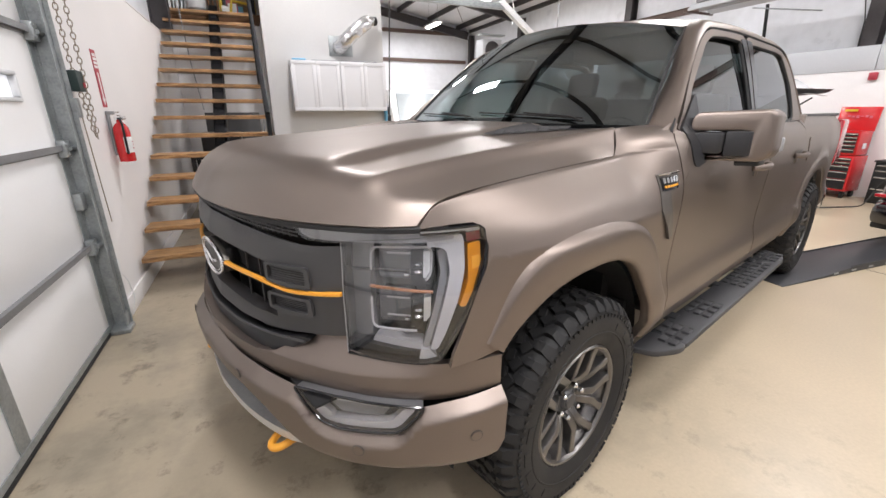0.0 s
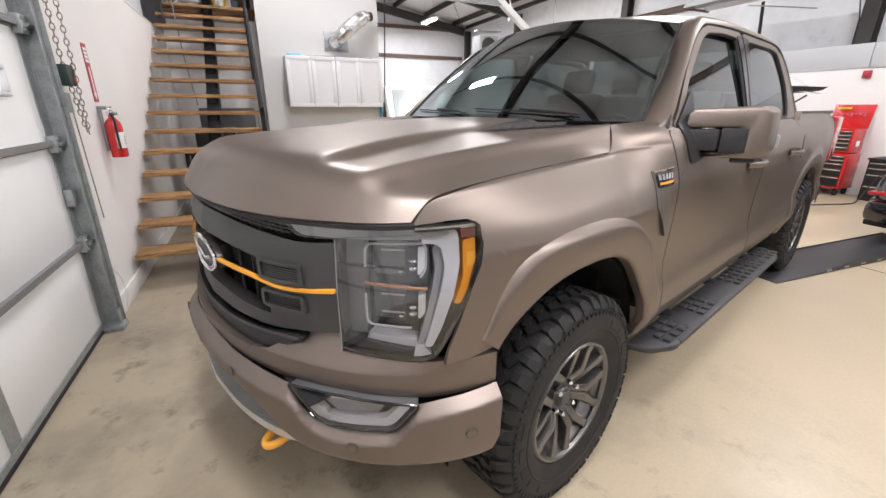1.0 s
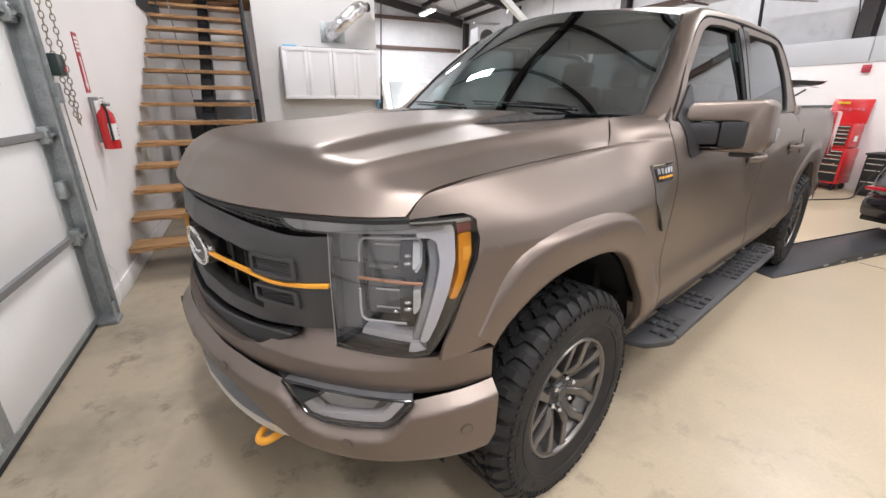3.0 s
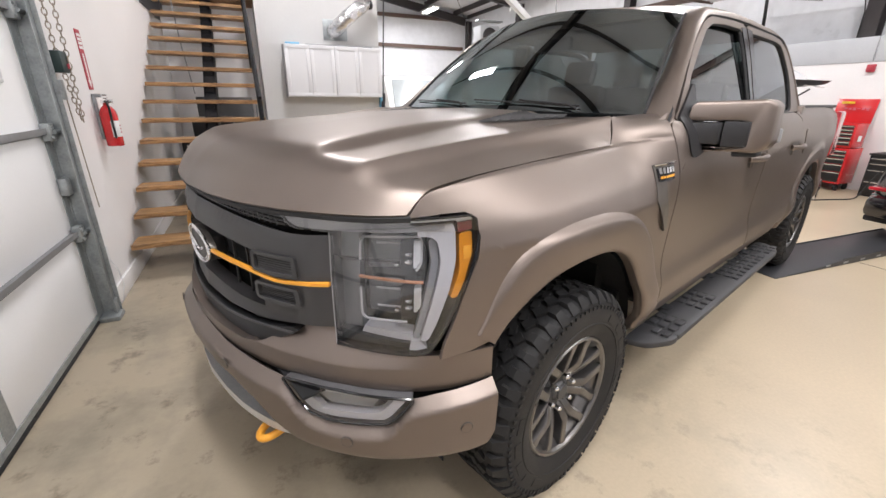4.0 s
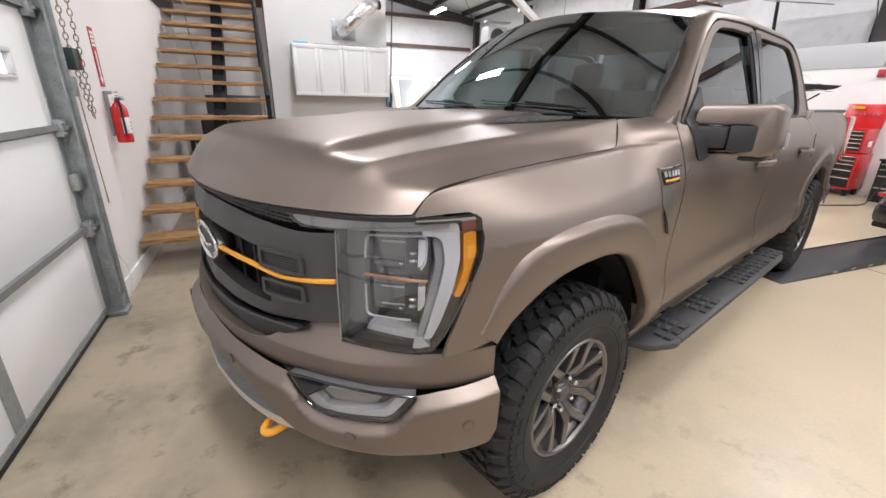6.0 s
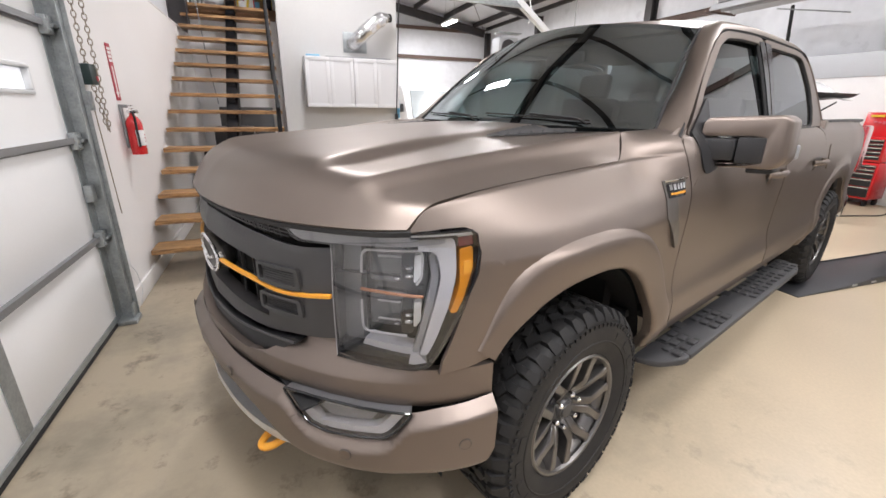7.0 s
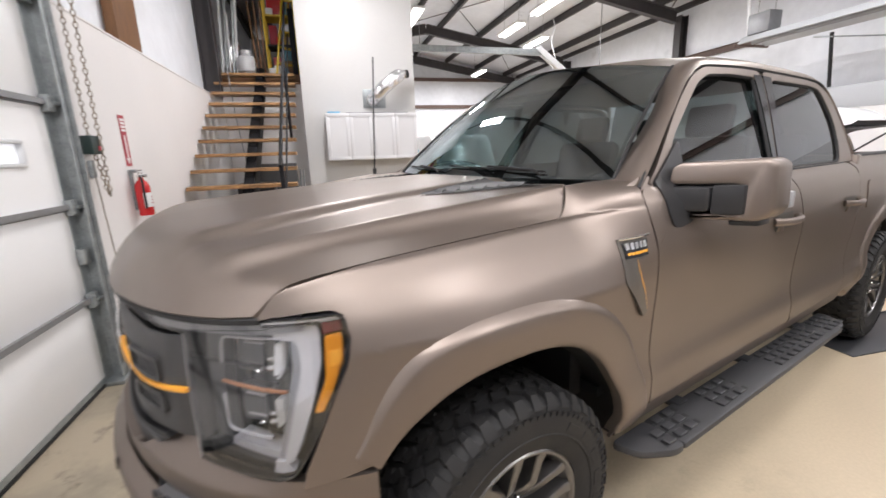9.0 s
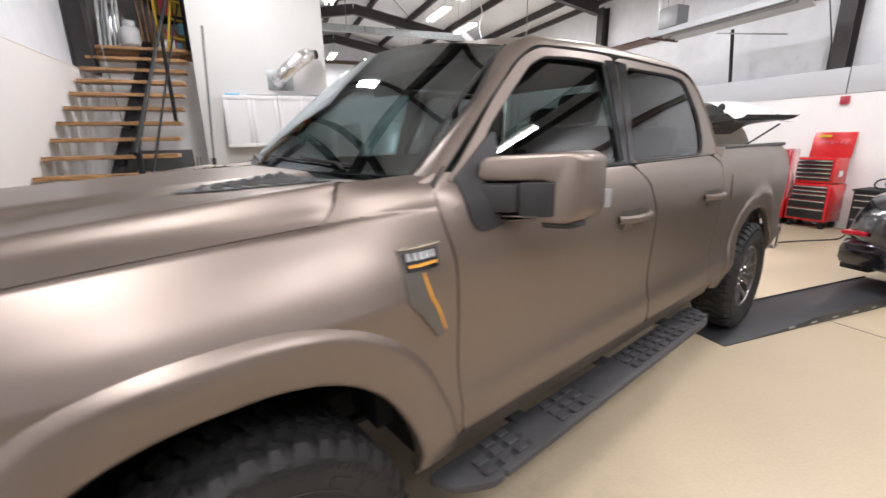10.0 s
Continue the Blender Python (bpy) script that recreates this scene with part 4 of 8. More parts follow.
for sgn in (-1, 1):
    fl = sgn > 0
    # fender
    top = [(x, GAP_Z(x) - 0.0015 - 0.005 * smooth01(-0.38, -0.56, x)) for x in span(-0.630, 0.263, 36)]
    corner = [(0.278, 1.312), (0.298, 1.328), (0.318, 1.348), (0.336, 1.370), (0.348, 1.386), (0.352, 1.390), (0.583, 1.390), (0.578, 1.350), (0.566, 1.330), (0.566, 1.312)]
    outline = top + [(0.568, 1.30), (0.595, 1.18), (0.6045, 1.0), (0.6065, 0.75), (0.6065, 0.56), (0.50, 0.545), (0.462, 0.50)]
    outline += FRONT_ARCH[1:] + [(-0.50, 0.814), (-0.588, 0.814)] + LAMP_EDGE[::-1][1:-1]
    outline = [to_even(p) for p in dense(top, 0.02, False)] + dense(corner, 0.02, False) + [to_even(p) for p in dense(outline[len(top):] + top[:1], 0.02, False)[:-1]]
    panel("front_fender", [outline], fender_skin(sgn), (lin(-0.62, 0.6, 0.028), lin(0.5, 1.20, 0.022) + lin(1.19, 1.32, 0.0075) + lin(1.32, 1.42, 0.022)), M_PAINT, truck, flip=fl)
    # doors
    f_door = rounded([(0.612, 0.60), (0.612, 1.0), (0.60, 1.20), (0.572, 1.30), (0.568, 1.392), (1.00, 1.392), (1.40, 1.392), (1.69, 1.392), (1.80, 1.30), (1.855, 1.15), (1.86, 0.60)], 0.04)
    front = panel("front_door", [f_door], skin(sgn), (lin(0.56, 1.86, 0.05), lin(0.6, 1.44, 0.028)), M_PAINT, truck, flip=fl)
    r_door = rounded([(1.872, 0.60), (1.867, 1.15), (1.812, 1.30), (1.702, 1.392), (2.66, 1.398), (2.735, 1.35), (2.742, 1.05), (2.70, 0.85), (2.66, 0.60)], 0.05)
    rear = panel("rear_door", [r_door], skin(sgn), (lin(1.70, 2.74, 0.05), lin(0.6, 1.44, 0.028)), M_PAINT, truck, flip=fl)
    corner = [(2.745, 1.400), (2.85, 1.400), (2.862, 1.0), (2.855, 0.60), (2.672, 0.60), (2.712, 0.85), (2.754, 1.05), (2.747, 1.35), (2.70, 1.399)]
    panel("cab_corner", [corner], skin(sgn, 0.002), (lin(2.66, 2.86, 0.05), lin(0.6, 1.44, 0.04)), M_PAINT, truck, flip=fl)
    jamb = [(0.54, 0.60), (0.54, 1.40), (0.60, 1.425), (0.655, 1.425), (0.655, 0.60)]
    panel("door_jamb", [jamb], skin(sgn, 0.013), (lin(0.54, 0.655, 0.03), lin(0.6, 1.42, 0.04)), M_PAINT, truck, flip=fl, lip=0)
    # rocker below the doors
    panel("rocker_panel", [[(0.605, 0.592), (2.84, 0.592), (2.84, 0.50), (0.52, 0.50), (0.56, 0.545)]], skin(sgn, 0.004), (lin(0.5, 2.84, 0.1), lin(0.5, 0.59, 0.02)), M_PAINT, truck, flip=fl)
    # box side
    bed = [(2.885, 1.428), (4.46, 1.418), (4.49, 1.36), (4.50, 0.95), (4.46, 0.62), (4.15, 0.60)] + REAR_ARCH + [(2.93, 0.56), (2.875, 0.56)]
    panel("bed_side", [bed], lambda x, z, s=sgn: Vector((x, s * (side_y(x, z) - 0.012 + 0.02 * math.exp(-((math.hypot(x - 3.62, (z - 0.45) * 0.95) - 0.60) / 0.05) ** 2)), z)),
          (lin(2.88, 4.9, 0.06), lin(0.56, 1.43, 0.03)), M_PAINT, truck, flip=fl)
    bm = bmesh.new()
    box(bm, 2.885, 4.46, sgn * 0.82, sgn * 0.894, 1.415, 1.442, bevel=0.010)
    part("bed_rail_cap", bm, M_BLACK, truck, "black plastic rail cap")

    # wheel flares
    for cx, zc, a0, a1, fr, rr in ((-0.015, 0.45, 6, 141, 0.505, 0.478), (3.62, 0.45, 2, 178, 0.50, 0.50)):
        prof = [(0.0, -0.035), (0.0, 0.004), (0.006, 0.012), (0.018, 0.016), (0.06, 0.018), (0.108, 0.017), (0.118, 0.014), (0.128, 0.006), (0.138, -0.001), (0.146, -0.010)]
        bm = bmesh.new()
        rows = []
        for i in range(49):
            a = a0 + (a1 - a0) * i / 48
            row = []
            for g, out in prof:
                if cx < 1:
                    g *= 1 - 0.55 * smooth01(112, 141, a)
                    out -= (out + 0.001) * smooth01(118, 141, a) if out > 0 else 0
                c, s = math.cos(radians(a)), math.sin(radians(a))
                w = (rr if c > 0 else fr) + g
                x = cx + w * math.copysign(abs(c) ** (2 / 2.35), c)
                z = zc + (0.538 + g) * math.copysign(abs(s) ** (2 / 2.35), s)
                push = 0.010 * smooth01(100, 150, a) * smooth01(0.16, 0.03, g) if cx < 1 else -0.012
                row.append(bm.verts.new((x, sgn * (side_y(x, z) + out + push), z)))
            rows.append(row)
        for a, b in zip(rows, rows[1:]):
            for k in range(len(prof) - 1):
                bm.faces.new((a[k], a[k + 1], b[k + 1], b[k]))
        bmesh.ops.recalc_face_normals(bm, faces=bm.faces)
        part("wheel_flare", bm, M_PAINT, truck, angle=60)
        # liner
        bm = bmesh.new()
        lathe(bm, [(0.12, sgn * 0.50), (0.56, sgn * 0.50), (0.56, sgn * 0.90)], 40, "Y", (cx, 0, zc))
        bmesh.ops.delete(bm, geom=[v for v in bm.verts if v.co.z < zc - 0.05], context="VERTS")
        for v in bm.verts:
            v.co.z = zc + (v.co.z - zc) * 0.97
        part("wheel_liner", bm, M_LINER, truck, "black wheel-well liner")

    # glasshouse: frames, panes
    def tumble(x, z, s=sgn, off=0.0):
        y = tumble_y(x, z) - off
        return Vector((x, s * y, z))
    outer = rounded([(0.620, 1.396), (0.690, 1.446), (0.95, 1.674), (1.13, 1.808), (1.25, 1.854), (1.60, 1.870), (1.79, 1.872), (1.688, 1.396)], 0.05)
    glass1 = rounded([(0.76, 1.398), (0.80, 1.49), (0.872, 1.565), (1.16, 1.782), (1.26, 1.822), (1.45, 1.836), (1.705, 1.838), (1.652, 1.398)], 0.03)
    panel("window_frame", [outer, glass1], tumble, (lin(0.66, 1.92, 0.06), lin(1.40, 1.88, 0.04)), M_PAINT, front, flip=fl, lip=0.02)
    inner = lambda x, z, s=sgn: tumble(x, z, s, 0.016)
    flat = lambda x, z, s=sgn: Vector((x, s * (0.888 - 0.33 * (z - 1.40) - 0.10 * (z - 1.40) ** 2), z))
    grow = [(x + (0.010 if x > 1.3 else -0.012), z + (0.01 if z > 1.6 else 0.0)) for x, z in glass1]
    panel("window_glass", [grow], flat, (lin(0.8, 1.75, 0.08), lin(1.40, 1.83, 0.06)), M_DOORGLASS, front, "greenish clear glass", flip=fl, lip=0)
    outer = rounded([(1.700, 1.398), (1.802, 1.873), (2.40, 1.870), (2.58, 1.856), (2.69, 1.79), (2.76, 1.60), (2.80, 1.404)], 0.06)
    glass2 = rounded([(1.732, 1.402), (1.890, 1.838), (2.42, 1.838), (2.555, 1.822), (2.632, 1.64), (2.622, 1.50), (2.56, 1.404)], 0.05)
    panel("window_frame", [outer, glass2], tumble, (lin(1.70, 2.8, 0.06), lin(1.40, 1.88, 0.04)), M_PAINT, rear, flip=fl, lip=0.02)
    grow = [(x + (0.012 if x > 2.2 else -0.012), z + (0.01 if z > 1.6 else 0.0)) for x, z in glass2]
    panel("window_glass", [grow], inner, (lin(1.74, 2.68, 0.08), lin(1.40, 1.83, 0.06)), M_TINT, rear, "dark tinted glass", flip=fl, lip=0)
    # black seals and pillar cover
    for gl, own in ((glass1, front), (glass2, rear)):
        bm = bmesh.new()
        tube(bm, [tumble(x, z, sgn, 0.012) for x, z in dense(gl, 0.05)], 0.010, 6, closed=True)
        part("window_seal", bm, M_SEAL, own, "black rubber seal")
    cover = [(1.650, 1.400), (1.702, 1.848), (1.784, 1.852), (1.684, 1.400)]
    panel("pillar_cover", [cover], lambda x, z, s=sgn: tumble(x, z, s, -0.003), (lin(1.65, 1.80, 0.05), lin(1.40, 1.85, 0.06)), M_GLOSS, front, "gloss black pillar cover", flip=fl, lip=0.006)
    cover = [(1.703, 1.402), (1.802, 1.852), (1.893, 1.848), (1.734, 1.402)]
    panel("pillar_cover", [cover], lambda x, z, s=sgn: tumble(x, z, s, -0.003), (lin(1.70, 1.90, 0.05), lin(1.40, 1.85, 0.06)), M_GLOSS, rear, "gloss black pillar cover", flip=fl, lip=0.006)
    # belt moulding
    bm = bmesh.new()
    tube(bm, [Vector((x, sgn * (tumble_y(x, 1.398) + 0.004), 1.397)) for x in span(0.86, 2.60, 30)], 0.005, 6)
    part("belt_seal", bm, M_SEAL, front)

    # door handles
    for hx, own in ((1.50, front), (2.44, rear)):
        yb = sgn * side_y(hx + 0.13, 1.175)
        bm = bmesh.new()
        grid(bm, lambda u, v: Vector((hx + 0.02 + 0.19 * u, yb + sgn * 0.003, 1.135 + 0.075 * v)), span(0, 1, 3), span(0, 1, 3))
        part("handle_recess", bm, M_TRIM, own)
        bm = bmesh.new()
        pts = [Vector((hx + 0.25 * t, yb + sgn * (0.006 + 0.040 * math.sin(math.pi * min(1, max(0, t))) ** 0.5), 1.178)) for t in span(0, 1, 13)]
        vs = tube(bm, pts, 0.015, 8)
        for v in vs:
            v.co.z = 1.178 + (v.co.z - 1.178) * 1.15
        part("door_handle", bm, M_PAINT, own, "body-coloured pull handle")
        bm = boxes((hx + 0.05, hx + 0.12, yb - 0.006, yb + 0.006, 1.125, 1.165), bevel=0.005)
        part("handle_cup", bm, M_PAINT, own)

    # door mirror, swept back
    def swept(bm):
        for v in bm.verts:
            v.co.x += 0.62 * max(-0.06, abs(v.co.y) - 0.912)
        return bm
    mirror = part("door_mirror", swept(boxes((0.715, 0.83, sgn * 0.875, sgn * 1.029, 1.300, 1.386), bevel=0.012)), M_BLACK, truck, "black mirror arm with a body-coloured cap")
    sail = rounded([(0.650, 1.405), (0.660, 1.30), (0.684, 1.258), (0.72, 1.248), (0.80, 1.262), (0.862, 1.30), (0.852, 1.44), (0.872, 1.545), (0.84, 1.530)], 0.02)
    panel("mirror_foot", [sail], lambda x, z, s=sgn: Vector((x, s * (abs(tumble(x, z, s).y) + 0.010 if z > 1.40 else side_y(x, z) + 0.006), z)), (lin(0.66, 0.88, 0.04), lin(1.25, 1.55, 0.04)), M_BLACK, mirror, "black mirror base plate", flip=fl, lip=0.012)
    bm = bmesh.new()
    # rounded shell, open towards the arm
    shell = rounded([(sgn * 0.912, 1.402), (sgn * 0.914, 1.448), (sgn * 0.930, 1.466), (sgn * 1.144, 1.478), (sgn * 1.170, 1.458), (sgn * 1.176, 1.31), (sgn * 1.160, 1.280), (sgn * 1.136, 1.268), (sgn * 0.962, 1.272), (sgn * 0.952, 1.282), (sgn * 0.970, 1.291), (sgn * 1.086, 1.297), (sgn * 1.098, 1.312), (sgn * 1.098, 1.380), (sgn * 1.082, 1.392), (sgn * 0.926, 1.390)], 0.020)
    prism(bm, shell, 0.742, 0.885, "YZ", bevel=0.014)
    for v in bm.verts:
        if v.co.x < 0.80:
            v.co.x += 0.22 * max(0.0, v.co.z - 1.42) + 0.22 * max(0.0, abs(v.co.y) - 1.13)
    part("mirror_cap", swept(bm), M_PAINT, mirror, "bronze-grey mirror cap")
    part("arm_pad", swept(boxes((0.722, 0.86, sgn * 1.033, sgn * 1.112, 1.292, 1.392), bevel=0.006)), M_BLACK, mirror)
    part("mirror_glass", swept(boxes((0.878, 0.884, sgn * 0.93, sgn * 1.15, 1.285, 1.445), bevel=0.002)), M_MIRROR, mirror, "mirror glass")
    part("under_lamp", swept(boxes((0.78, 0.86, sgn * 1.06, sgn * 1.14, 1.248, 1.270), bevel=0.008)), M_BLACK, mirror)
    part("indicator", swept(boxes((0.872, 0.894, sgn * 1.160, sgn * 1.182, 1.305, 1.362), bevel=0.006)), M_LAMPBOX, mirror, "clear ribbed side lamp")

    # running board
    board = part("running_board", boxes((0.74, 2.50, sgn * 0.895, sgn * 1.068, 0.405, 0.437), bevel=0.012), M_BOARD, truck, "textured dark grey running board with raised grip blocks")
    bm = bmesh.new()
    prism(bm, rounded([(0.52, sgn * 0.90), (0.56, sgn * 1.0), (0.68, sgn * 1.066), (0.745, sgn * 1.068), (0.745, sgn * 0.895)], 0.03), 0.403, 0.436, "XY", bevel=0.010)
    part("board_end", bm, M_BOARD, board)
    bm = bmesh.new()
    prism(bm, rounded([(2.495, sgn * 0.895), (2.495, sgn * 1.068), (2.60, sgn * 1.045), (2.68, sgn * 0.96), (2.68, sgn * 0.895)], 0.03), 0.403, 0.436, "XY", bevel=0.010)
    part("board_end", bm, M_BOARD, board)
    pad = boxes((-0.026, 0.026, -0.018, 0.018, 0.0, 0.012), bevel=0.006)
    pad_me = bpy.data.meshes.new("grip_pad")
    pad.to_mesh(pad_me), pad.free()
    pad_me.materials.append(M_BOARD)
    hole = boxes((-0.020, 0.020, -0.012, 0.012, 0.0, 0.0012))
    hole_me = bpy.data.meshes.new("grip_hole")
    hole.to_mesh(hole_me), hole.free()
    hole_me.materials.append(M_SEAL)
    for g in (0.70, 1.12, 1.72, 2.12, 2.42):
        n = 3 if g != 1.72 else 5
        for i in range(n):
            for j in range(3):
                if i == 0 and j == 0 and g == 0.70:
                    continue
                ob = new("grip_pad", pad_me)
                ob.parent, ob.location = board, (g + 0.078 * i, sgn * (0.930 + 0.047 * j), 0.4365)
                ob = new("grip_hole", hole_me)
                ob.parent, ob.location = board, (g + 0.039 + 0.078 * i, sgn * (0.930 + 0.047 * j), 0.4372)
    for bx in (0.95, 1.6, 2.3):
        bm = boxes((bx, bx + 0.07, sgn * 0.60, sgn * 0.93, 0.415, 0.445), bevel=0.006)
        part("board_bracket", bm, M_BLACK, board)

    # fender vent with badge
    def head(x, z):
        return 0.423 + (x - 0.43) * (1 - 0.22 * smooth01(1.04, 1.19, z))
    vent_map = lambda x, z, s=sgn: Vector((head(x, z), s * (side_y(head(x, z), z) + 0.003 + 0.009 * smooth01(0.43, 0.50, x) * smooth01(0.64, 0.53, x)), z))
    vo = [(0.430, 1.240), (0.588, 1.251), (0.575, 1.238), (0.570, 1.182), (0.500, 1.174), (0.508, 1.10), (0.556, 0.986), (0.534, 0.972), (0.436, 1.105)]
    vent = panel("fender_vent", [vo], vent_map, (lin(0.42, 0.60, 0.02), lin(0.97, 1.27, 0.04)), M_TRIM, truck, "dark bronze fender vent", flip=fl, lip=0.022)
    vb = [(0.446, 1.180), (0.444, 1.228), (0.566, 1.236), (0.564, 1.186)]
    badge_map = lambda x, z, s=sgn, o=0.004: Vector((head(x, z), s * (side_y(head(x, z), z) + o + 0.003 + 0.009 * smooth01(0.43, 0.50, x) * smooth01(0.64, 0.53, x)), z))
    badge = panel("badge", [vb], badge_map, ([0.48, 0.52], [1.2]), M_GLOSS, vent, "small dark model badge with chrome and orange marks", flip=fl, lip=0.006)
    for k in range(5):
        x0 = 0.453 + 0.0215 * k
        zz = 1.207 + 0.06 * (x0 - 0.45)
        pb = [(x0, zz), (x0, zz + 0.020), (x0 + 0.015, zz + 0.022), (x0 + 0.015, zz + 0.002)]
        panel("mark", [pb], lambda x, z, s=sgn: badge_map(x, z, s, 0.0065), ([], []), M_CHROME, badge, "chrome mark", flip=fl, lip=0.003)
    for k in range(6):
        x0 = 0.456 + 0.0175 * k
        zz = 1.190 + 0.06 * (x0 - 0.45)
        pb = [(x0, zz), (x0, zz + 0.008), (x0 + 0.012, zz + 0.0095), (x0 + 0.012, zz + 0.0015)]
        panel("mark", [pb], lambda x, z, s=sgn: badge_map(x, z, s, 0.0065), ([], []), M_ORANGE, badge, "orange mark", flip=fl, lip=0.003)
    rim_pts = [(0.434, 1.238), (0.49, 1.242), (0.580, 1.249)]
    bm = bmesh.new()
    tube(bm, [Vector((head(x, z), sgn * (side_y(head(x, z), z) + 0.008 + 0.009 * smooth01(0.43, 0.50, x) * smooth01(0.64, 0.53, x)), z)) for x, z in dense(rim_pts, 0.02, False)], 0.004, 6)
    part("vent_edge", bm, M_CHROME, vent)
    bm = bmesh.new()
    acc = dense([(0.508, 1.170), (0.518, 1.10), (0.560, 0.990)], 0.02, False)
    tube(bm, [Vector((head(x, z), sgn * (side_y(head(x, z), z) + 0.002), z)) for x, z in acc], 0.0055, 6)
    part("accent", bm, M_ORANGE, vent, "orange accent strip")

# fuel door on the left box side
fo = rounded([(2.93, 1.10), (2.93, 1.28), (3.09, 1.28), (3.09, 1.10)], 0.05)
panel("fuel_door", [fo], lambda x, z: Vector((x, -(side_y(x, z) - 0.006), z)), (lin(2.93, 3.09, 0.05), lin(1.1, 1.28, 0.05)), M_PAINT, truck, flip=False, lip=0.008)

# ---- bonnet ----
LIP_X = mono([0, 0.2, 0.35, 0.5, 0.65, 0.72, 0.78, 0.836], [-0.945, -0.932, -0.908, -0.862, -0.797, -0.752, -0.700, -0.632])
LIP_Z = mono([0, 0.35, 0.5, 0.7, 0.84], [1.194, 1.197, 1.199, 1.204, 1.203])
TOP_Z = mono([-0.95, -0.8, -0.6, -0.3, 0.0, 0.3, 0.46], [1.325, 1.346, 1.368, 1.392, 1.409, 1.421, 1.424])
CREST_Y = mono([-0.9, -0.6, -0.3, 0.0, 0.2, 0.34], [0.660, 0.672, 0.688, 0.728, 0.762, 0.784])
CREST_Z = mono([-0.95, -0.8, -0.7, -0.56, -0.27, 0.0, 0.2, 0.4], [1.281, 1.296, 1.307, 1.324, 1.353, 1.379, 1.399, 1.417])
LEDGE_Y = mono([-0.9, -0.6, -0.25, 0.0, 0.2, 0.34], [0.728, 0.728, 0.744, 0.778, 0.806, 0.818])
CREASE_Y = mono([-0.9, -0.6, -0.35, 0.0, 0.4], [0.56, 0.475, 0.415, 0.375, 0.355])
REAR_X = mono([0, 0.4, 0.6, 0.70, 0.75, 0.778, 0.79, 0.81, 0.825, 0.836], [0.415, 0.450, 0.480, 0.45, 0.390, 0.350, 0.338, 0.313, 0.292, 0.268])


def hood_knots(x):
    """The bonnet's section at x: flat middle, crease, shallow valley, crest, steep flank, rounded ledge, hollow to the gap."""
    z0, zg = TOP_Z(x), GAP_Z(max(min(x, 0.263), -0.56)) - 0.12 * max(0.0, -0.56 - x)
    ya, yb, zb, yc = CREASE_Y(x), CREST_Y(x), CREST_Z(x), LEDGE_Y(x)
    zc = min(zg + 0.032, zb - 0.004)
    form = smooth01(-0.88, -0.55, x)
    za = z0 - 0.010
    dip = za - (za - min(za - 0.020, zb + 0.004)) * form
    zb = dip - (dip - zb) * (0.5 + 0.5 * form)
    c0, c1 = min(0.008, 0.25 * (yc - yb)), min(0.008, 0.25 * (0.836 - yc))
    s0, s1 = (zb - zc) / (yc - yb), (zc - zg) / (0.836 - yc)
    k = [0, 0.20, ya - 0.012, ya + 0.008, ya + 0.050, ya + 0.075, yb - 0.05, yb - 0.006, yb + min(0.006, 0.3 * (yc - yb)), yc - c0, yc + c1, (yc + 0.836) / 2, 0.836]
    v = [z0, z0 - 0.003, za + 0.002, za - 0.002, za - (za - dip) * 0.88, dip, (dip + zb) / 2, zb + 0.001, zb - 0.004, zc + c0 * s0, zc - c1 * s1, (zc + zg) / 2 - 0.001, zg]
    return k, v


def hood_top(x, w):
    return mono(*hood_knots(x))(w * 0.836)


def hood_at(u, w):
    a = abs(w)
    yy = a * 0.836
    x0, x1 = LIP_X(yy), REAR_X(yy)
    x = x0 + u * (x1 - x0)
    side = smooth01(0.45, 0.92, a)
    d = x - x0
    rise_z = LIP_Z(yy) + d * (1.55 - 0.70 * side) - 1.3 * (1 - side) * min(d, 0.12) ** 2
    top = hood_top(x, a)
    soft = 0.030 - 0.021 * side
    gap = (top - rise_z) / soft
    z = top - soft * (math.log(1 + math.exp(gap)) if gap < 30 else gap)
    bow = 0.010 * math.sin(math.pi * min(1.0, d / 0.12)) * (1 - side)
    y = math.copysign(min(yy, 9) + a ** 6 * (GAP_Y(x) + 0.001 - 0.836), w)
    return Vector((x - bow, y, z))


bm = bmesh.new()
us = [0.0, 0.004, 0.01, 0.018, 0.028, 0.04, 0.055, 0.07, 0.09, 0.11, 0.135, 0.16, 0.19, 0.22] + span(0.25, 1.0, 44)
CELLS = [6, 5, 2, 4, 3, 6, 3, 3, 8, 4, 3, 6]


def hood_cell(u, q):
    """The bonnet by column: columns follow the creases."""
    i = int(min(abs(q), 11.999))
    f = abs(q) - i
    y = 0.4
    for _ in range(6):
        x = LIP_X(y) + u * (REAR_X(y) - LIP_X(y))
        k = hood_knots(x)[0]
        y = k[i] + (k[i + 1] - k[i]) * f
    return hood_at(u, math.copysign(y / 0.836, q))


half = [i + j / n for i, n in enumerate(CELLS) for j in range(n)] + [12.0]
qs = [-v for v in half[:0:-1]] + half
rows = grid(bm, hood_cell, us, qs)
edge = [e for e in bm.edges if e.is_boundary]
r = bmesh.ops.extrude_edge_only(bm, edges=edge)
for v in r["geom"]:
    if isinstance(v, bmesh.types.BMVert):
        v.co += Vector((0.014 if v.co.x < -0.3 and abs(v.co.y) < 0.82 else 0, -0.006 * math.copysign(1, v.co.y) if abs(v.co.y) > 0.8 else 0, -0.014))
bmesh.ops.recalc_face_normals(bm, faces=bm.faces)
hood = part("hood", bm, M_PAINT, truck, "bronze-grey bonnet with a raised centre and creases", angle=50)
bm = bmesh.new()
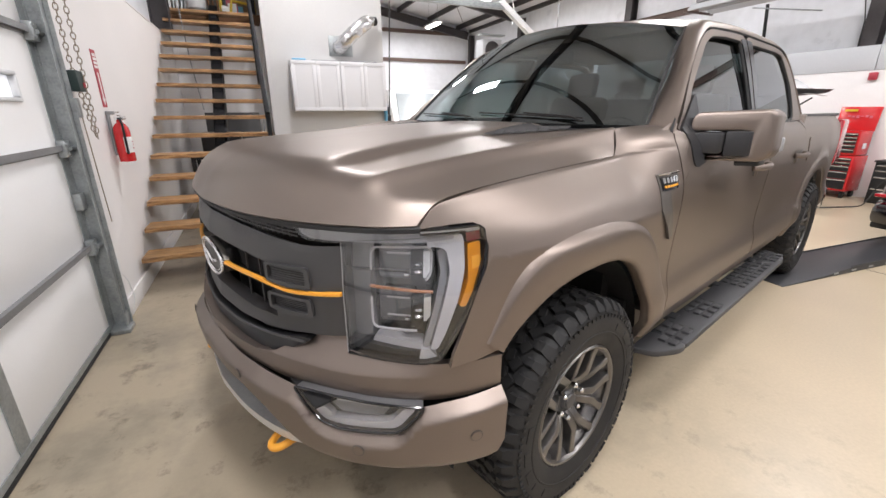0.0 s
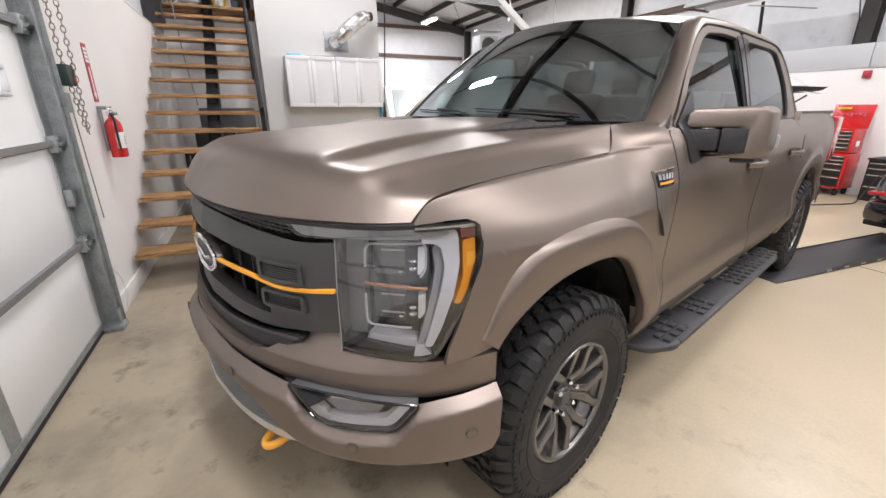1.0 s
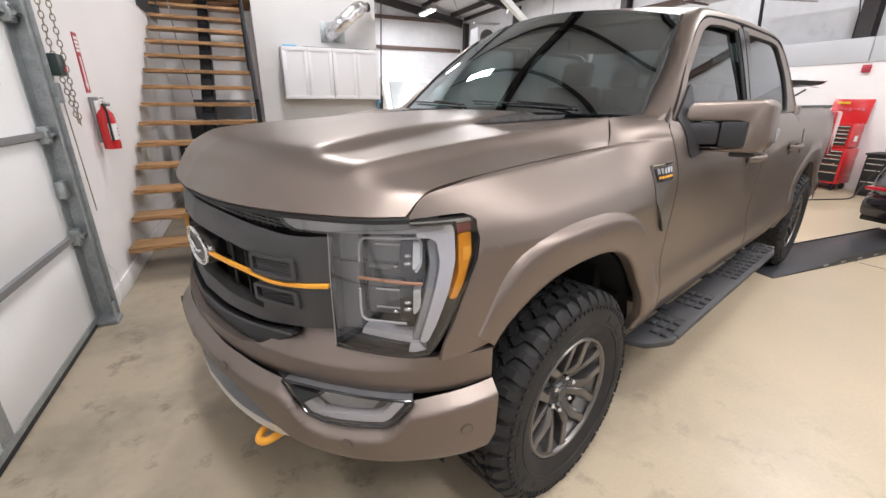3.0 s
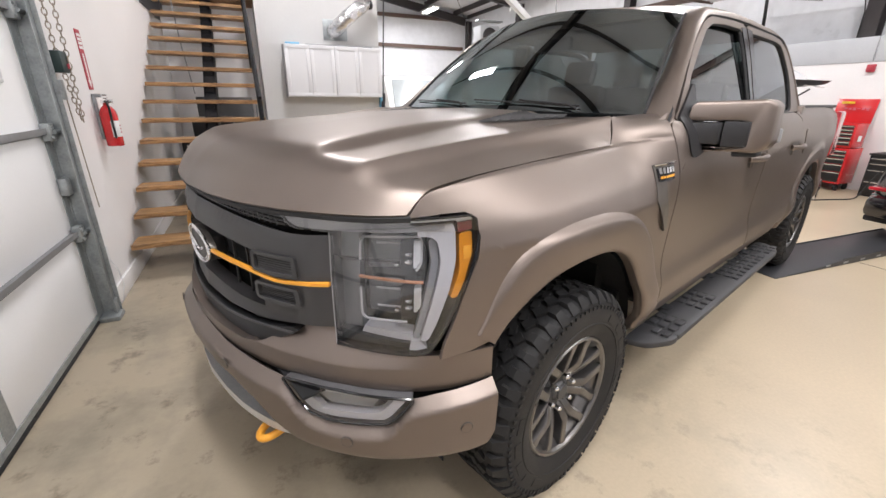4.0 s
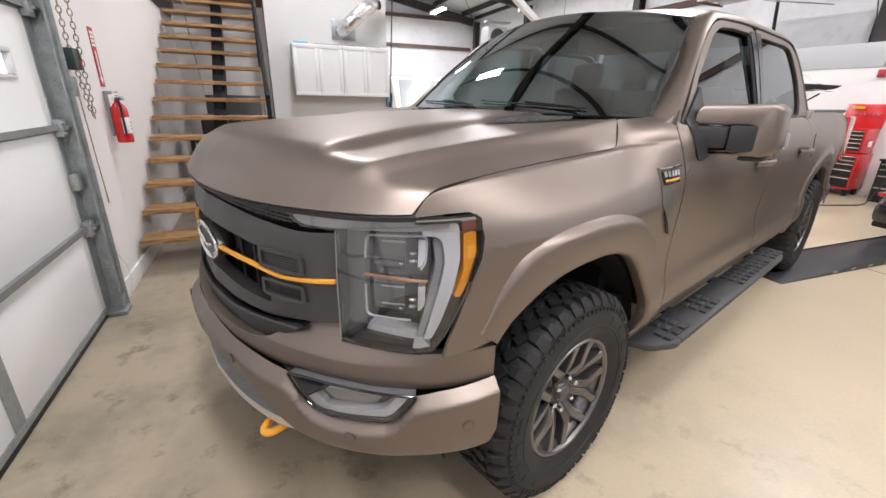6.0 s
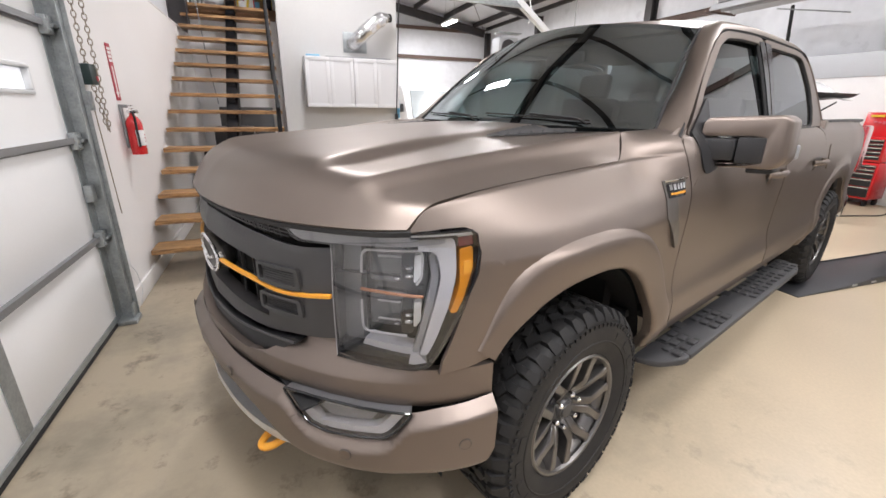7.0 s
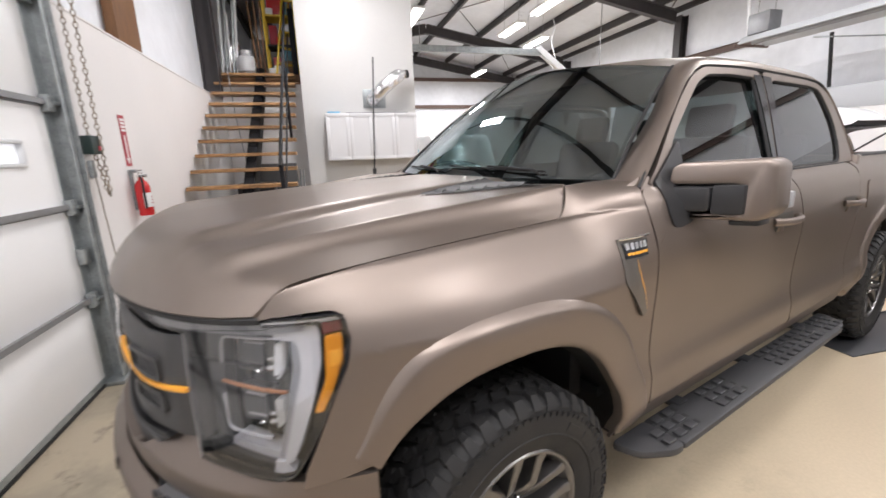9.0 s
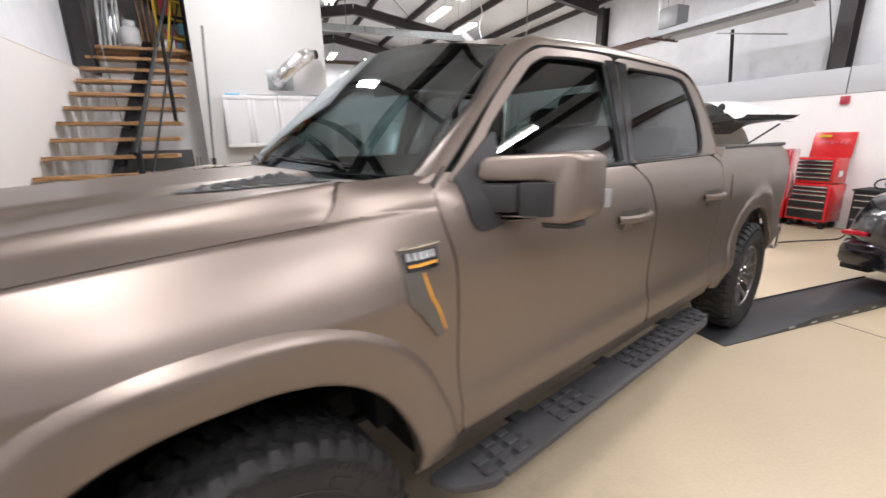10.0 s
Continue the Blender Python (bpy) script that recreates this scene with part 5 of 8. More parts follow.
tube(bm, [hood_at(0.0, w) + Vector((0.012, 0, -0.012)) for w in span(-1, 1, 60)], 0.010, 6)
part("lip_seal", bm, M_SEAL, hood, "black seal under the bonnet lip")

# louvred vents in the bonnet
for sgn in (-1, 1):
    def vent_at(u, w, lift=0.004, s=sgn):
        p = hood_at(u, w)
        return Vector((p.x, s * abs(p.y), p.z + lift))
    vo = rounded([(0.66, 0.50), (0.735, 0.60), (0.93, 0.72), (0.955, 0.70), (0.95, 0.44), (0.92, 0.42)], 0.03)
    vent = panel("hood_vent", [vo], lambda u, w: vent_at(u, w), (lin(0.66, 0.96, 0.03), lin(0.42, 0.72, 0.03)), M_GRILLE, hood, "dark louvred bonnet vent", lip=0.0, step=0.02, flip=sgn < 0)
    for k in range(7):
        u0 = 0.715 + 0.032 * k
        w0, w1 = 0.505 - 0.010 * k, 0.545 + 0.024 * k
        bm = bmesh.new()
        grid(bm, lambda a, b: vent_at(u0 + 0.016 * a, w0 + (w1 - w0) * b, 0.006 + 0.012 * a), (0, 0.5, 1), span(0, 1, 6))
        r = bmesh.ops.extrude_face_region(bm, geom=bm.faces[:])
        for v in r["geom"]:
            if isinstance(v, bmesh.types.BMVert):
                v.co.z -= 0.004
        bmesh.ops.recalc_face_normals(bm, faces=bm.faces)
        part("louvre", bm, M_GRILLE, vent)

# ---- cab: windscreen, rails, roof ----


def screen_at(v, w):
    lo = Vector((0.425 + 0.155 * w * w, 0.802 * w, 1.418 - 0.004 * w * w))
    hi = Vector((1.005 + 0.118 * w * w, 0.672 * w, 1.928 - 0.074 * w * w))
    p = lo.lerp(hi, v)
    b = 0.019 * math.sin(math.pi * v)
    return p + Vector((-0.64, 0, 0.77)) * b


bm = bmesh.new()
grid(bm, screen_at, span(0, 1, 14), span(-1, 1, 25))
bmesh.ops.recalc_face_normals(bm, faces=bm.faces)
screen = part("windscreen", bm, M_SCREEN, truck, "tinted windscreen")
bm = bmesh.new()
for a, b in (((0.0, 0.025), None), ((0.965, 1.0), None)):
    grid(bm, lambda v, w: screen_at(v, w) + Vector((0.004, 0, -0.005)), span(a[0], a[1], 3), span(-1, 1, 25))
for sgn in (-1, 1):
    grid(bm, lambda v, w: screen_at(v, sgn * w) + Vector((0.004, 0, -0.005)), span(0.02, 0.97, 14), (0.972, 1.0))
bmesh.ops.recalc_face_normals(bm, faces=bm.faces)
part("screen_border", bm, M_SEAL, screen, "black ceramic border")

RAIL_T = [0, 0.16, 0.30, 0.37, 0.55, 0.76, 0.84, 0.89, 1.0]
IN_X = mono(RAIL_T, [0.570, 0.890, 1.122, 1.270, 1.80, 2.40, 2.58, 2.66, 2.80])
IN_Y = mono(RAIL_T, [0.803, 0.735, 0.676, 0.678, 0.688, 0.682, 0.680, 0.720, 0.840])
IN_Z = mono(RAIL_T, [1.412, 1.648, 1.853, 1.904, 1.926, 1.920, 1.892, 1.790, 1.410])
OUT_X = mono(RAIL_T, [0.575, 0.930, 1.118, 1.245, 1.80, 2.40, 2.60, 2.70, 2.84])
OUT_Z = mono(RAIL_T, [1.392, 1.672, 1.810, 1.860, 1.884, 1.880, 1.866, 1.790, 1.400])


for sgn in (-1, 1):
    def rail_at(t, w, s=sgn):
        a = Vector((IN_X(t), IN_Y(t), IN_Z(t)))
        b = Vector((OUT_X(t), tumble_y(OUT_X(t), OUT_Z(t)) + 0.006, OUT_Z(t)))
        p = a.lerp(b, w)
        bulge = 0.020 * math.sin(math.pi * w) * (0.55 + 0.45 * smooth01(0.5, 0.2, t)) * smooth01(-0.02, 0.07, t)
        p += Vector((-0.35 * smooth01(0.38, 0.25, t), 0.55, 0.70)).normalized() * bulge
        return Vector((p.x, s * p.y, p.z))
    bm = bmesh.new()
    grid(bm, rail_at, span(0, 1, 60), span(0, 1, 9))
    bmesh.ops.recalc_face_normals(bm, faces=bm.faces)
    part("cab_rail", bm, M_PAINT, truck, angle=60)
    # dark joint between rail and doors
    bm = bmesh.new()
    tube(bm, [rail_at(t, 1.0) + Vector((0, -0.012 * sgn, -0.004)) for t in span(0.0, 0.86, 50)], 0.009, 6)
    part("door_seal", bm, M_SEAL, truck)
    # fender top beside the screen corner
    bm = bmesh.new()
    grid(bm, lambda u, v, s=sgn: Vector((u, s * fender_back(u, 1)[0] * (1 - v) + s * 0.70 * v, fender_back(u, 1)[1] - 0.001 - 0.012 * v)), span(0.348, 0.59, 12), span(0, 1, 5))
    part("fender_top", bm, M_PAINT, truck)
    bm = bmesh.new()
    tube(bm, [screen_at(v, sgn * 1.0) + Vector((0, 0.004 * sgn, 0.001)) for v in span(0.0, 1, 20)], 0.007, 6)
    part("screen_seal", bm, M_SEAL, screen)

EDGE_Z = mono([1.0, 1.12, 1.28, 1.8, 2.40, 2.60, 2.68], [1.80, 1.853, 1.904, 1.926, 1.920, 1.890, 1.86])
EDGE_Y = mono([1.0, 1.12, 1.28, 1.8, 2.62], [0.678, 0.676, 0.678, 0.688, 0.680])


def roof_at(u, w):
    x0 = 1.005 + 0.118 * w * w
    x = x0 + u * (2.63 - x0)
    top = EDGE_Z(x) + 0.062 * (1 - w * w) * smooth01(0.7, 1.25, x)
    start = 1.928 - 0.074 * w * w
    z = start + (top - start) * smooth01(0, 0.14, u)
    z += 0.006 * math.sin(9 * abs(w)) * smooth01(0.1, 0.2, u) * smooth01(1, 0.85, u) * (1 - w * w)
    return Vector((x, w * EDGE_Y(x), z))


bm = bmesh.new()
grid(bm, roof_at, [0, 0.02, 0.05, 0.09, 0.14] + span(0.2, 1, 12), span(-1, 1, 41))
bmesh.ops.recalc_face_normals(bm, faces=bm.faces)
part("roof", bm, M_PAINT, truck, angle=60)
bm = bmesh.new()
grid(bm, lambda v, w: Vector((2.63, w * 0.650, 1.90)).lerp(Vector((2.82, w * 0.86, 1.44)), v) + Vector((0.05 * (1 - w * w), 0, 0.045 * (1 - w * w) * (1 - v))), span(0, 1, 6), span(-1, 1, 13))
part("rear_screen", bm, M_TINT, truck, "dark rear window")
part("cab_back", boxes((2.78, 2.86, -0.93, 0.93, 0.55, 1.44), bevel=0.01), M_PAINT, truck)

# ---- front end ----


def plan(points):
    """A curve seen from above through (y, x) knots from the middle outwards, by its length; both sides. Returns the place
    and the way out at a signed length, and the length at a given y."""
    ys, xs = [p[0] for p in points], [p[1] for p in points]
    f = [0.0]
    for i in range(1, len(points)):
        f.append(f[-1] + math.hypot(ys[i] - ys[i - 1], xs[i] - xs[i - 1]))
    fy, fx = mono(f, ys), mono(f, xs)
    n = 90
    grid_s = span(0, f[-1], n)
    line = [(fy(q), fx(q)) for q in grid_s]
    for _ in range(30):
        line = [line[0]] + [tuple((line[i - 1][j] + 2 * line[i][j] + line[i + 1][j]) / 4 for j in (0, 1)) for i in range(1, n - 1)] + [line[-1]]
    fy, fx = mono(grid_s, [q[0] for q in line]), mono(grid_s, [q[1] for q in line])

    def at(s, off=0.0):
        a = abs(s)
        e = 0.012
        y, x = fy(a), fx(a)
        dy, dx = fy(a + e) - fy(a - e), fx(a + e) - fx(a - e)
        k = math.hypot(dx, dy)
        nx, ny = -dy / k, dx / k
        return x + nx * off, math.copysign(1, s) * (y + ny * off) if s else (y + ny * off)

    def s_of(y):
        lo, hi = 0.0, f[-1]
        for _ in range(40):
            mid = (lo + hi) / 2
            lo, hi = (mid, hi) if fy(mid) < y else (lo, mid)
        return lo
    return at, s_of


GR, gr_s = plan([(0, -0.930), (0.2, -0.916), (0.35, -0.892), (0.46, -0.862), (0.56, -0.822), (0.61, -0.795), (0.66, -0.760), (0.72, -0.715)])
FA, fa_s = plan([(0, -0.985), (0.2, -0.970), (0.37, -0.935), (0.5, -0.888), (0.6, -0.842), (0.72, -0.768), (0.83, -0.660), (0.895, -0.570), (0.932, -0.490), (0.950, -0.425)])
HL, hl_s = plan([(0.50, -0.848), (0.58, -0.815), (0.664, -0.772), (0.75, -0.715), (0.83, -0.648), (0.875, -0.590), (0.905, -0.53), (0.928, -0.44)])


def wrap(curve, off=0.0, lean=None):
    def fn(s, z):
        x, y = curve(s, off + (lean(s, z) if lean else 0.0))
        return Vector((x, y, z))
    return fn


def mirrored(half):
    """A full outline from its right half, given from the middle of the top to the middle of the bottom."""
    return half + [(-s, z) for s, z in half[::-1] if s > 1e-6]


def gs(pts):
    return [(gr_s(y) if y else 0.0, z) for y, z in pts]


def fs(pts):
    return [(fa_s(y) if y else 0.0, z) for y, z in pts]


# grille: ring frame, black mesh behind, inserts, orange bars, oval
ring = mirrored(gs([(0, 1.150), (0.2, 1.149), (0.35, 1.144), (0.46, 1.137), (0.54, 1.131), (0.60, 1.132), (0.664, 1.135), (0.668, 0.98), (0.664, 0.868), (0.60, 0.864), (0.55, 0.859), (0.50, 0.852), (0.45, 0.845), (0.38, 0.839), (0.2, 0.829), (0, 0.826)]))
hole = mirrored(gs([(0, 1.070), (0.2, 1.070), (0.32, 1.067), (0.412, 1.060), (0.43, 1.058), (0.437, 1.0), (0.440, 0.93), (0.43, 0.885), (0.3, 0.880), (0.12, 0.885), (0, 0.886)]))


def grille_lean(s, z):
    return 0.012 * math.cos((z - 1.0) * 9) - 0.010 * smooth01(gr_s(0.60), gr_s(0.66), abs(s)) + 0.022 * smooth01(0.87, 0.78, z) * smooth01(0.62, 0.35, abs(s)) - 0.014 * smooth01(1.115, 1.165, z)


grille = panel("grille", [ring, hole], wrap(GR, 0.0, grille_lean), (lin(-0.74, 0.74, 0.03), lin(0.73, 1.13, 0.02)), M_GRILLE, truck, "matt dark grey grille with black mesh and orange bars", lip=0.045, flip=True)
valance = mirrored(gs([(0, 0.808), (0.2, 0.811), (0.36, 0.820), (0.44, 0.828), (0.50, 0.837), (0.535, 0.843), (0.552, 0.838), (0.53, 0.822), (0.50, 0.806), (0.47, 0.786), (0.40, 0.764), (0.33, 0.752), (0.2, 0.742), (0, 0.738)]))
panel("valance", [valance], wrap(GR, 0.006, grille_lean), (lin(-0.6, 0.6, 0.03), lin(0.72, 0.86, 0.012)), M_BLACK, grille, "black lower valance", lip=0.03, flip=True)
back = mirrored(gs([(0, 1.19), (0.35, 1.187), (0.60, 1.18), (0.70, 1.15), (0.70, 0.74), (0.42, 0.70), (0, 0.69)]))
panel("grille_backing", [back], wrap(GR, -0.10), (lin(-0.74, 0.74, 0.05), [0.9]), M_LINER, grille, "black backing", lip=0, flip=True)
part("undertray", boxes((-0.88, -0.45, -0.66, 0.66, 0.684, 0.692)), M_LINER, truck)
bm = bmesh.new()
tube(bm, [Vector((*GR(q, 0.024), 0.806 + 0.033 * smooth01(0.12, 0.58, abs(q)))) for q in span(-0.56, 0.56, 44)], 0.0045, 6)
part("slot_rim", bm, M_GRILLE, grille, "dark rim of the lower slot")
# black mesh in the slot under the bonnet lip
for k in range(3):
    z0 = 1.166 + 0.010 * k
    bm = bmesh.new()
    tube(bm, [Vector((*GR(q, -0.006), z0 - 0.018 * (abs(q) / 0.6) ** 2)) for q in span(-0.55, 0.55, 40)], 0.0026, 5)
    part("mesh_wire", bm, M_GRILLE, grille)
bm = bmesh.new()
for k in range(-22, 23):
    q = k * 0.0235
    x, y = GR(q, -0.008)
    z0 = 1.160 - 0.018 * (abs(q) / 0.6) ** 2
    tube(bm, [(x, y - 0.006, z0), (x, y + 0.002, z0 + 0.016), (x, y - 0.004, z0 + 0.034)], 0.0032, 5)
part("mesh_bars", bm, M_GRILLE, grille)
for z, o in ((0.955, -0.045), (1.03, -0.045)):
    bm = bmesh.new()
    tube(bm, [Vector((*GR(s, o), z)) for s in span(-0.60, 0.60, 40)], 0.008, 6)
    part("grille_bar", bm, M_BLACK, grille)
for sgn in (-1, 1):
    for y in (0.215, 0.31, 0.40):
        x, yy = GR(sgn * gr_s(y), -0.03)
        bm = boxes((x - 0.003, x + 0.003, yy - 0.003, yy + 0.003, 0.87, 1.085), bevel=0.001)
        part("grille_bar", bm, M_GRILLE, grille)
    # louvred inserts
    for z0, z1 in ((1.003, 1.068), (0.916, 0.975)):
        so = [(gr_s(0.418), z0 + 0.002), (gr_s(0.418), z1 - 0.004), (gr_s(0.50), z1), (gr_s(0.575), z1 + 0.002), (gr_s(0.580), z0 + 0.006), (gr_s(0.50), z0 - 0.002)]
        outl = [(sgn * s, z) for s, z in rounded(so, 0.012)]
        face = [(sgn * s, z) for s, z in rounded([(gr_s(0.430), z0 + 0.010), (gr_s(0.430), z1 - 0.012), (gr_s(0.563), z1 - 0.007), (gr_s(0.566), z0 + 0.014)], 0.008)]
        ins = panel("grille_insert", [outl, face], wrap(GR, 0.020), (lin(-0.7, 0.7, 0.03), lin(0.8, 1.1, 0.02)), M_GRILLE, grille, "ribbed dark insert", lip=0.05, flip=True)
        panel("insert_face", [face], wrap(GR, 0.006), (lin(-0.7, 0.7, 0.03), []), M_SEAL, ins, "black recessed face", lip=0, flip=True)
        for k in range(6):
            z = z0 + 0.016 + k * (z1 - z0 - 0.030) / 5
            bm = bmesh.new()
            tube(bm, [Vector((*GR(sgn * q, 0.0100), z + 0.003 * (q - gr_s(0.44)) / 0.13)) for q in span(gr_s(0.437), gr_s(0.560), 10)], 0.0026, 5)
            part("rib", bm, M_BLACK, ins)
    # orange bar
    kn = mono([0.13, 0.26, 0.36, 0.44, 0.50, 0.58, 0.675], [0.992, 0.998, 0.999, 0.994, 0.990, 0.996, 1.008])
    bm = bmesh.new()
    rows = []
    for y in span(0.145, 0.656, 34):
        s = gr_s(y)
        row = []
        for dz, o in ((-0.0052, 0.008), (-0.0052, 0.019), (-0.004, 0.0205), (0.004, 0.0205), (0.0052, 0.019), (0.0052, 0.008)):
            x, yy = GR(s, o)
            row.append(bm.verts.new((x, sgn * yy, kn(y) + dz)))
        rows.append(row)
    for a, b in zip(rows, rows[1:]):
        for k in range(5):
            bm.faces.new((a[k], a[k + 1], b[k + 1], b[k]))
    bm.faces.new(rows[0]), bm.faces.new(rows[-1])
    bmesh.ops.recalc_face_normals(bm, faces=bm.faces)
    part("accent_bar", bm, M_ORANGE, grille, "orange accent bar")
# oval emblem, plain
bm = bmesh.new()
lathe(bm, [(0.0, 0.0), (0.86, 0.0), (0.93, -0.004), (1.0, 0.0), (1.02, 0.02)], 48, "X")
for v in bm.verts:
    v.co = Vector((-0.944 + v.co.x + 0.35 * (v.co.y * 0.135) ** 2, v.co.y * 0.135, 0.984 + v.co.z * 0.058))
bmesh.ops.recalc_face_normals(bm, faces=bm.faces)
oval = part("oval_emblem", bm, M_TRIM, grille, "plain dark oval emblem with a chrome rim")
for k, rr in ((0, 1.0), (1, 0.84)):
    bm = bmesh.new()
    tube(bm, [Vector((-0.948 + 0.35 * (0.135 * rr * math.cos(a)) ** 2, 0.135 * rr * math.cos(a), 0.984 + 0.058 * rr * math.sin(a))) for a in span(0, math.tau, 49)[:-1]], 0.006 if k == 0 else 0.0025, 8, closed=True)
    part("emblem_rim", bm, M_CHROME, oval)
part("emblem_mount", boxes((-0.938, -0.87, -0.11, 0.11, 0.935, 1.033), bevel=0.03), M_BLACK, grille)
bm = bmesh.new()
tube(bm, [(-0.952, y, 0.985 + 0.010 * math.sin(y * 40)) for y in span(-0.085, 0.085, 20)], 0.006, 6)
part("emblem_mark", bm, M_CHROME, oval, "plain chrome squiggle")

# body-coloured band between grille and bumper
fascia = mirrored(fs([(0, 0.757), (0.2, 0.757), (0.36, 0.760), (0.44, 0.778), (0.49, 0.806), (0.53, 0.832), (0.57, 0.848), (0.61, 0.855), (0.668, 0.860), (0.674, 0.828), (0.75, 0.818), (0.83, 0.810), (0.862, 0.811), (0.948, 0.811), (0.948, 0.712), (0.90, 0.694), (0.862, 0.690), (0.825, 0.694), (0.70, 0.705), (0.60, 0.708), (0.55, 0.704), (0.50, 0.690), (0.45, 0.690), (0.35, 0.699), (0.2, 0.708), (0, 0.712)]))
SET_BACK = mono([0, 0.35, 0.5, 0.6, 0.7, 0.8, 0.88, 0.948], [0.050, 0.047, 0.042, 0.034, 0.030, 0.020, 0.004, 0.0])
SET_S = [(fa_s(y), SET_BACK(y)) for y in span(0, 0.948, 30)]
SET_AT = mono([p[0] for p in SET_S], [p[1] for p in SET_S])


def fascia_lean(s, z):
    """A flat face with a firm edge, then a ledge running back to the grille and the lamp; the foot tucks under."""
    a = abs(s)
    up = max(0.0, z - 0.770)
    ledge = 0.006 * math.log(1 + math.exp(min(40.0, up / 0.006))) - 0.006 * math.log(2) if up > 0 else 0.0
    return -0.004 - SET_AT(a) * min(1.6, ledge / 0.045) - 0.5 * 0.006 * math.log(1 + math.exp(min(40.0, (0.712 - z) / 0.006)))


panel("fascia", [fascia], wrap(FA, 0.0, fascia_lean), (lin(-1.25, 1.25, 0.022), lin(0.69, 0.865, 0.007)), M_PAINT, truck, lip=0.03, flip=True)

# bumper
b_top = fs([(0, 0.722), (0.2, 0.716), (0.35, 0.704), (0.45, 0.692), (0.52, 0.686), (0.550, 0.668), (0.585, 0.626), (0.622, 0.602), (0.68, 0.592), (0.785, 0.600), (0.806, 0.616), (0.842, 0.680), (0.88, 0.692), (0.93, 0.706), (0.948, 0.714)])
b_bot = fs([(0.948, 0.545), (0.942, 0.500), (0.925, 0.474), (0.885, 0.458), (0.82, 0.456), (0.72, 0.469), (0.62, 0.490), (0.56, 0.500), (0.50, 0.530), (0.42, 0.590), (0.32, 0.632), (0.2, 0.645), (0, 0.648)])


B_EDGE = mono([p[0] for p in b_top], [p[1] - 0.034 for p in b_top])


def bumper_lean(s, z):
    """A flat face below a wide chamfer that follows the top edge, tucked under at the foot."""
    a = abs(s)
    edge = B_EDGE(a)
    o = 0.034 + 0.006 * smooth01(0.0, 0.3, a)
    o -= 1.15 * 0.003 * math.log(1 + math.exp(min(40.0, (z - edge) / 0.003)))
    o += min(0.0, z - edge) * 0.05
    return o - 0.9 * 0.008 * math.log(1 + math.exp(min(40.0, (0.495 - z) / 0.008)))


bumper = panel("front_bumper", [mirrored(b_top + b_bot)], wrap(FA, 0.0, bumper_lean), (lin(-1.25, 1.25, 0.018), lin(0.38, 0.73, 0.007)), M_PAINT, truck, "bronze-grey bumper with silver skid edge", lip=0.045, flip=True)
inner = mirrored(fs([(0, 0.735), (0.5, 0.715), (0.86, 0.72), (0.945, 0.735), (0.945, 0.44), (0.75, 0.40), (0.5, 0.44), (0.3, 0.45), (0, 0.455)]))
panel("bumper_core", [inner], wrap(FA, -0.055), (lin(-1.2, 1.2, 0.06), lin(0.4, 0.73, 0.1)), M_LINER, bumper, "black core", lip=0, flip=True)
lower = mirrored(fs([(0, 0.648), (0.32, 0.632), (0.42, 0.590), (0.50, 0.530), (0.56, 0.500), (0.50, 0.480), (0.3, 0.474), (0, 0.474)]))
panel("lower_grille", [lower], wrap(FA, -0.012, lambda s, z: -0.05 * smooth01(0.63, 0.46, z)), (lin(-0.6, 0.6, 0.04), lin(0.46, 0.64, 0.03)), M_GRILLE, bumper, "dark lower grille", lip=0.01, flip=True)
skid = mirrored(fs([(0, 0.486), (0.3, 0.484), (0.45, 0.486), (0.535, 0.503), (0.580, 0.496), (0.565, 0.478), (0.44, 0.452), (0.3, 0.454), (0, 0.458)]))
panel("skid_plate", [skid], wrap(FA, 0.004, lambda s, z: -0.02 * smooth01(0.46, 0.42, z)), (lin(-0.65, 0.65, 0.04), lin(0.44, 0.50, 0.012)), M_SILVER, bumper, "silver skid plate edge", lip=0.06, flip=True)

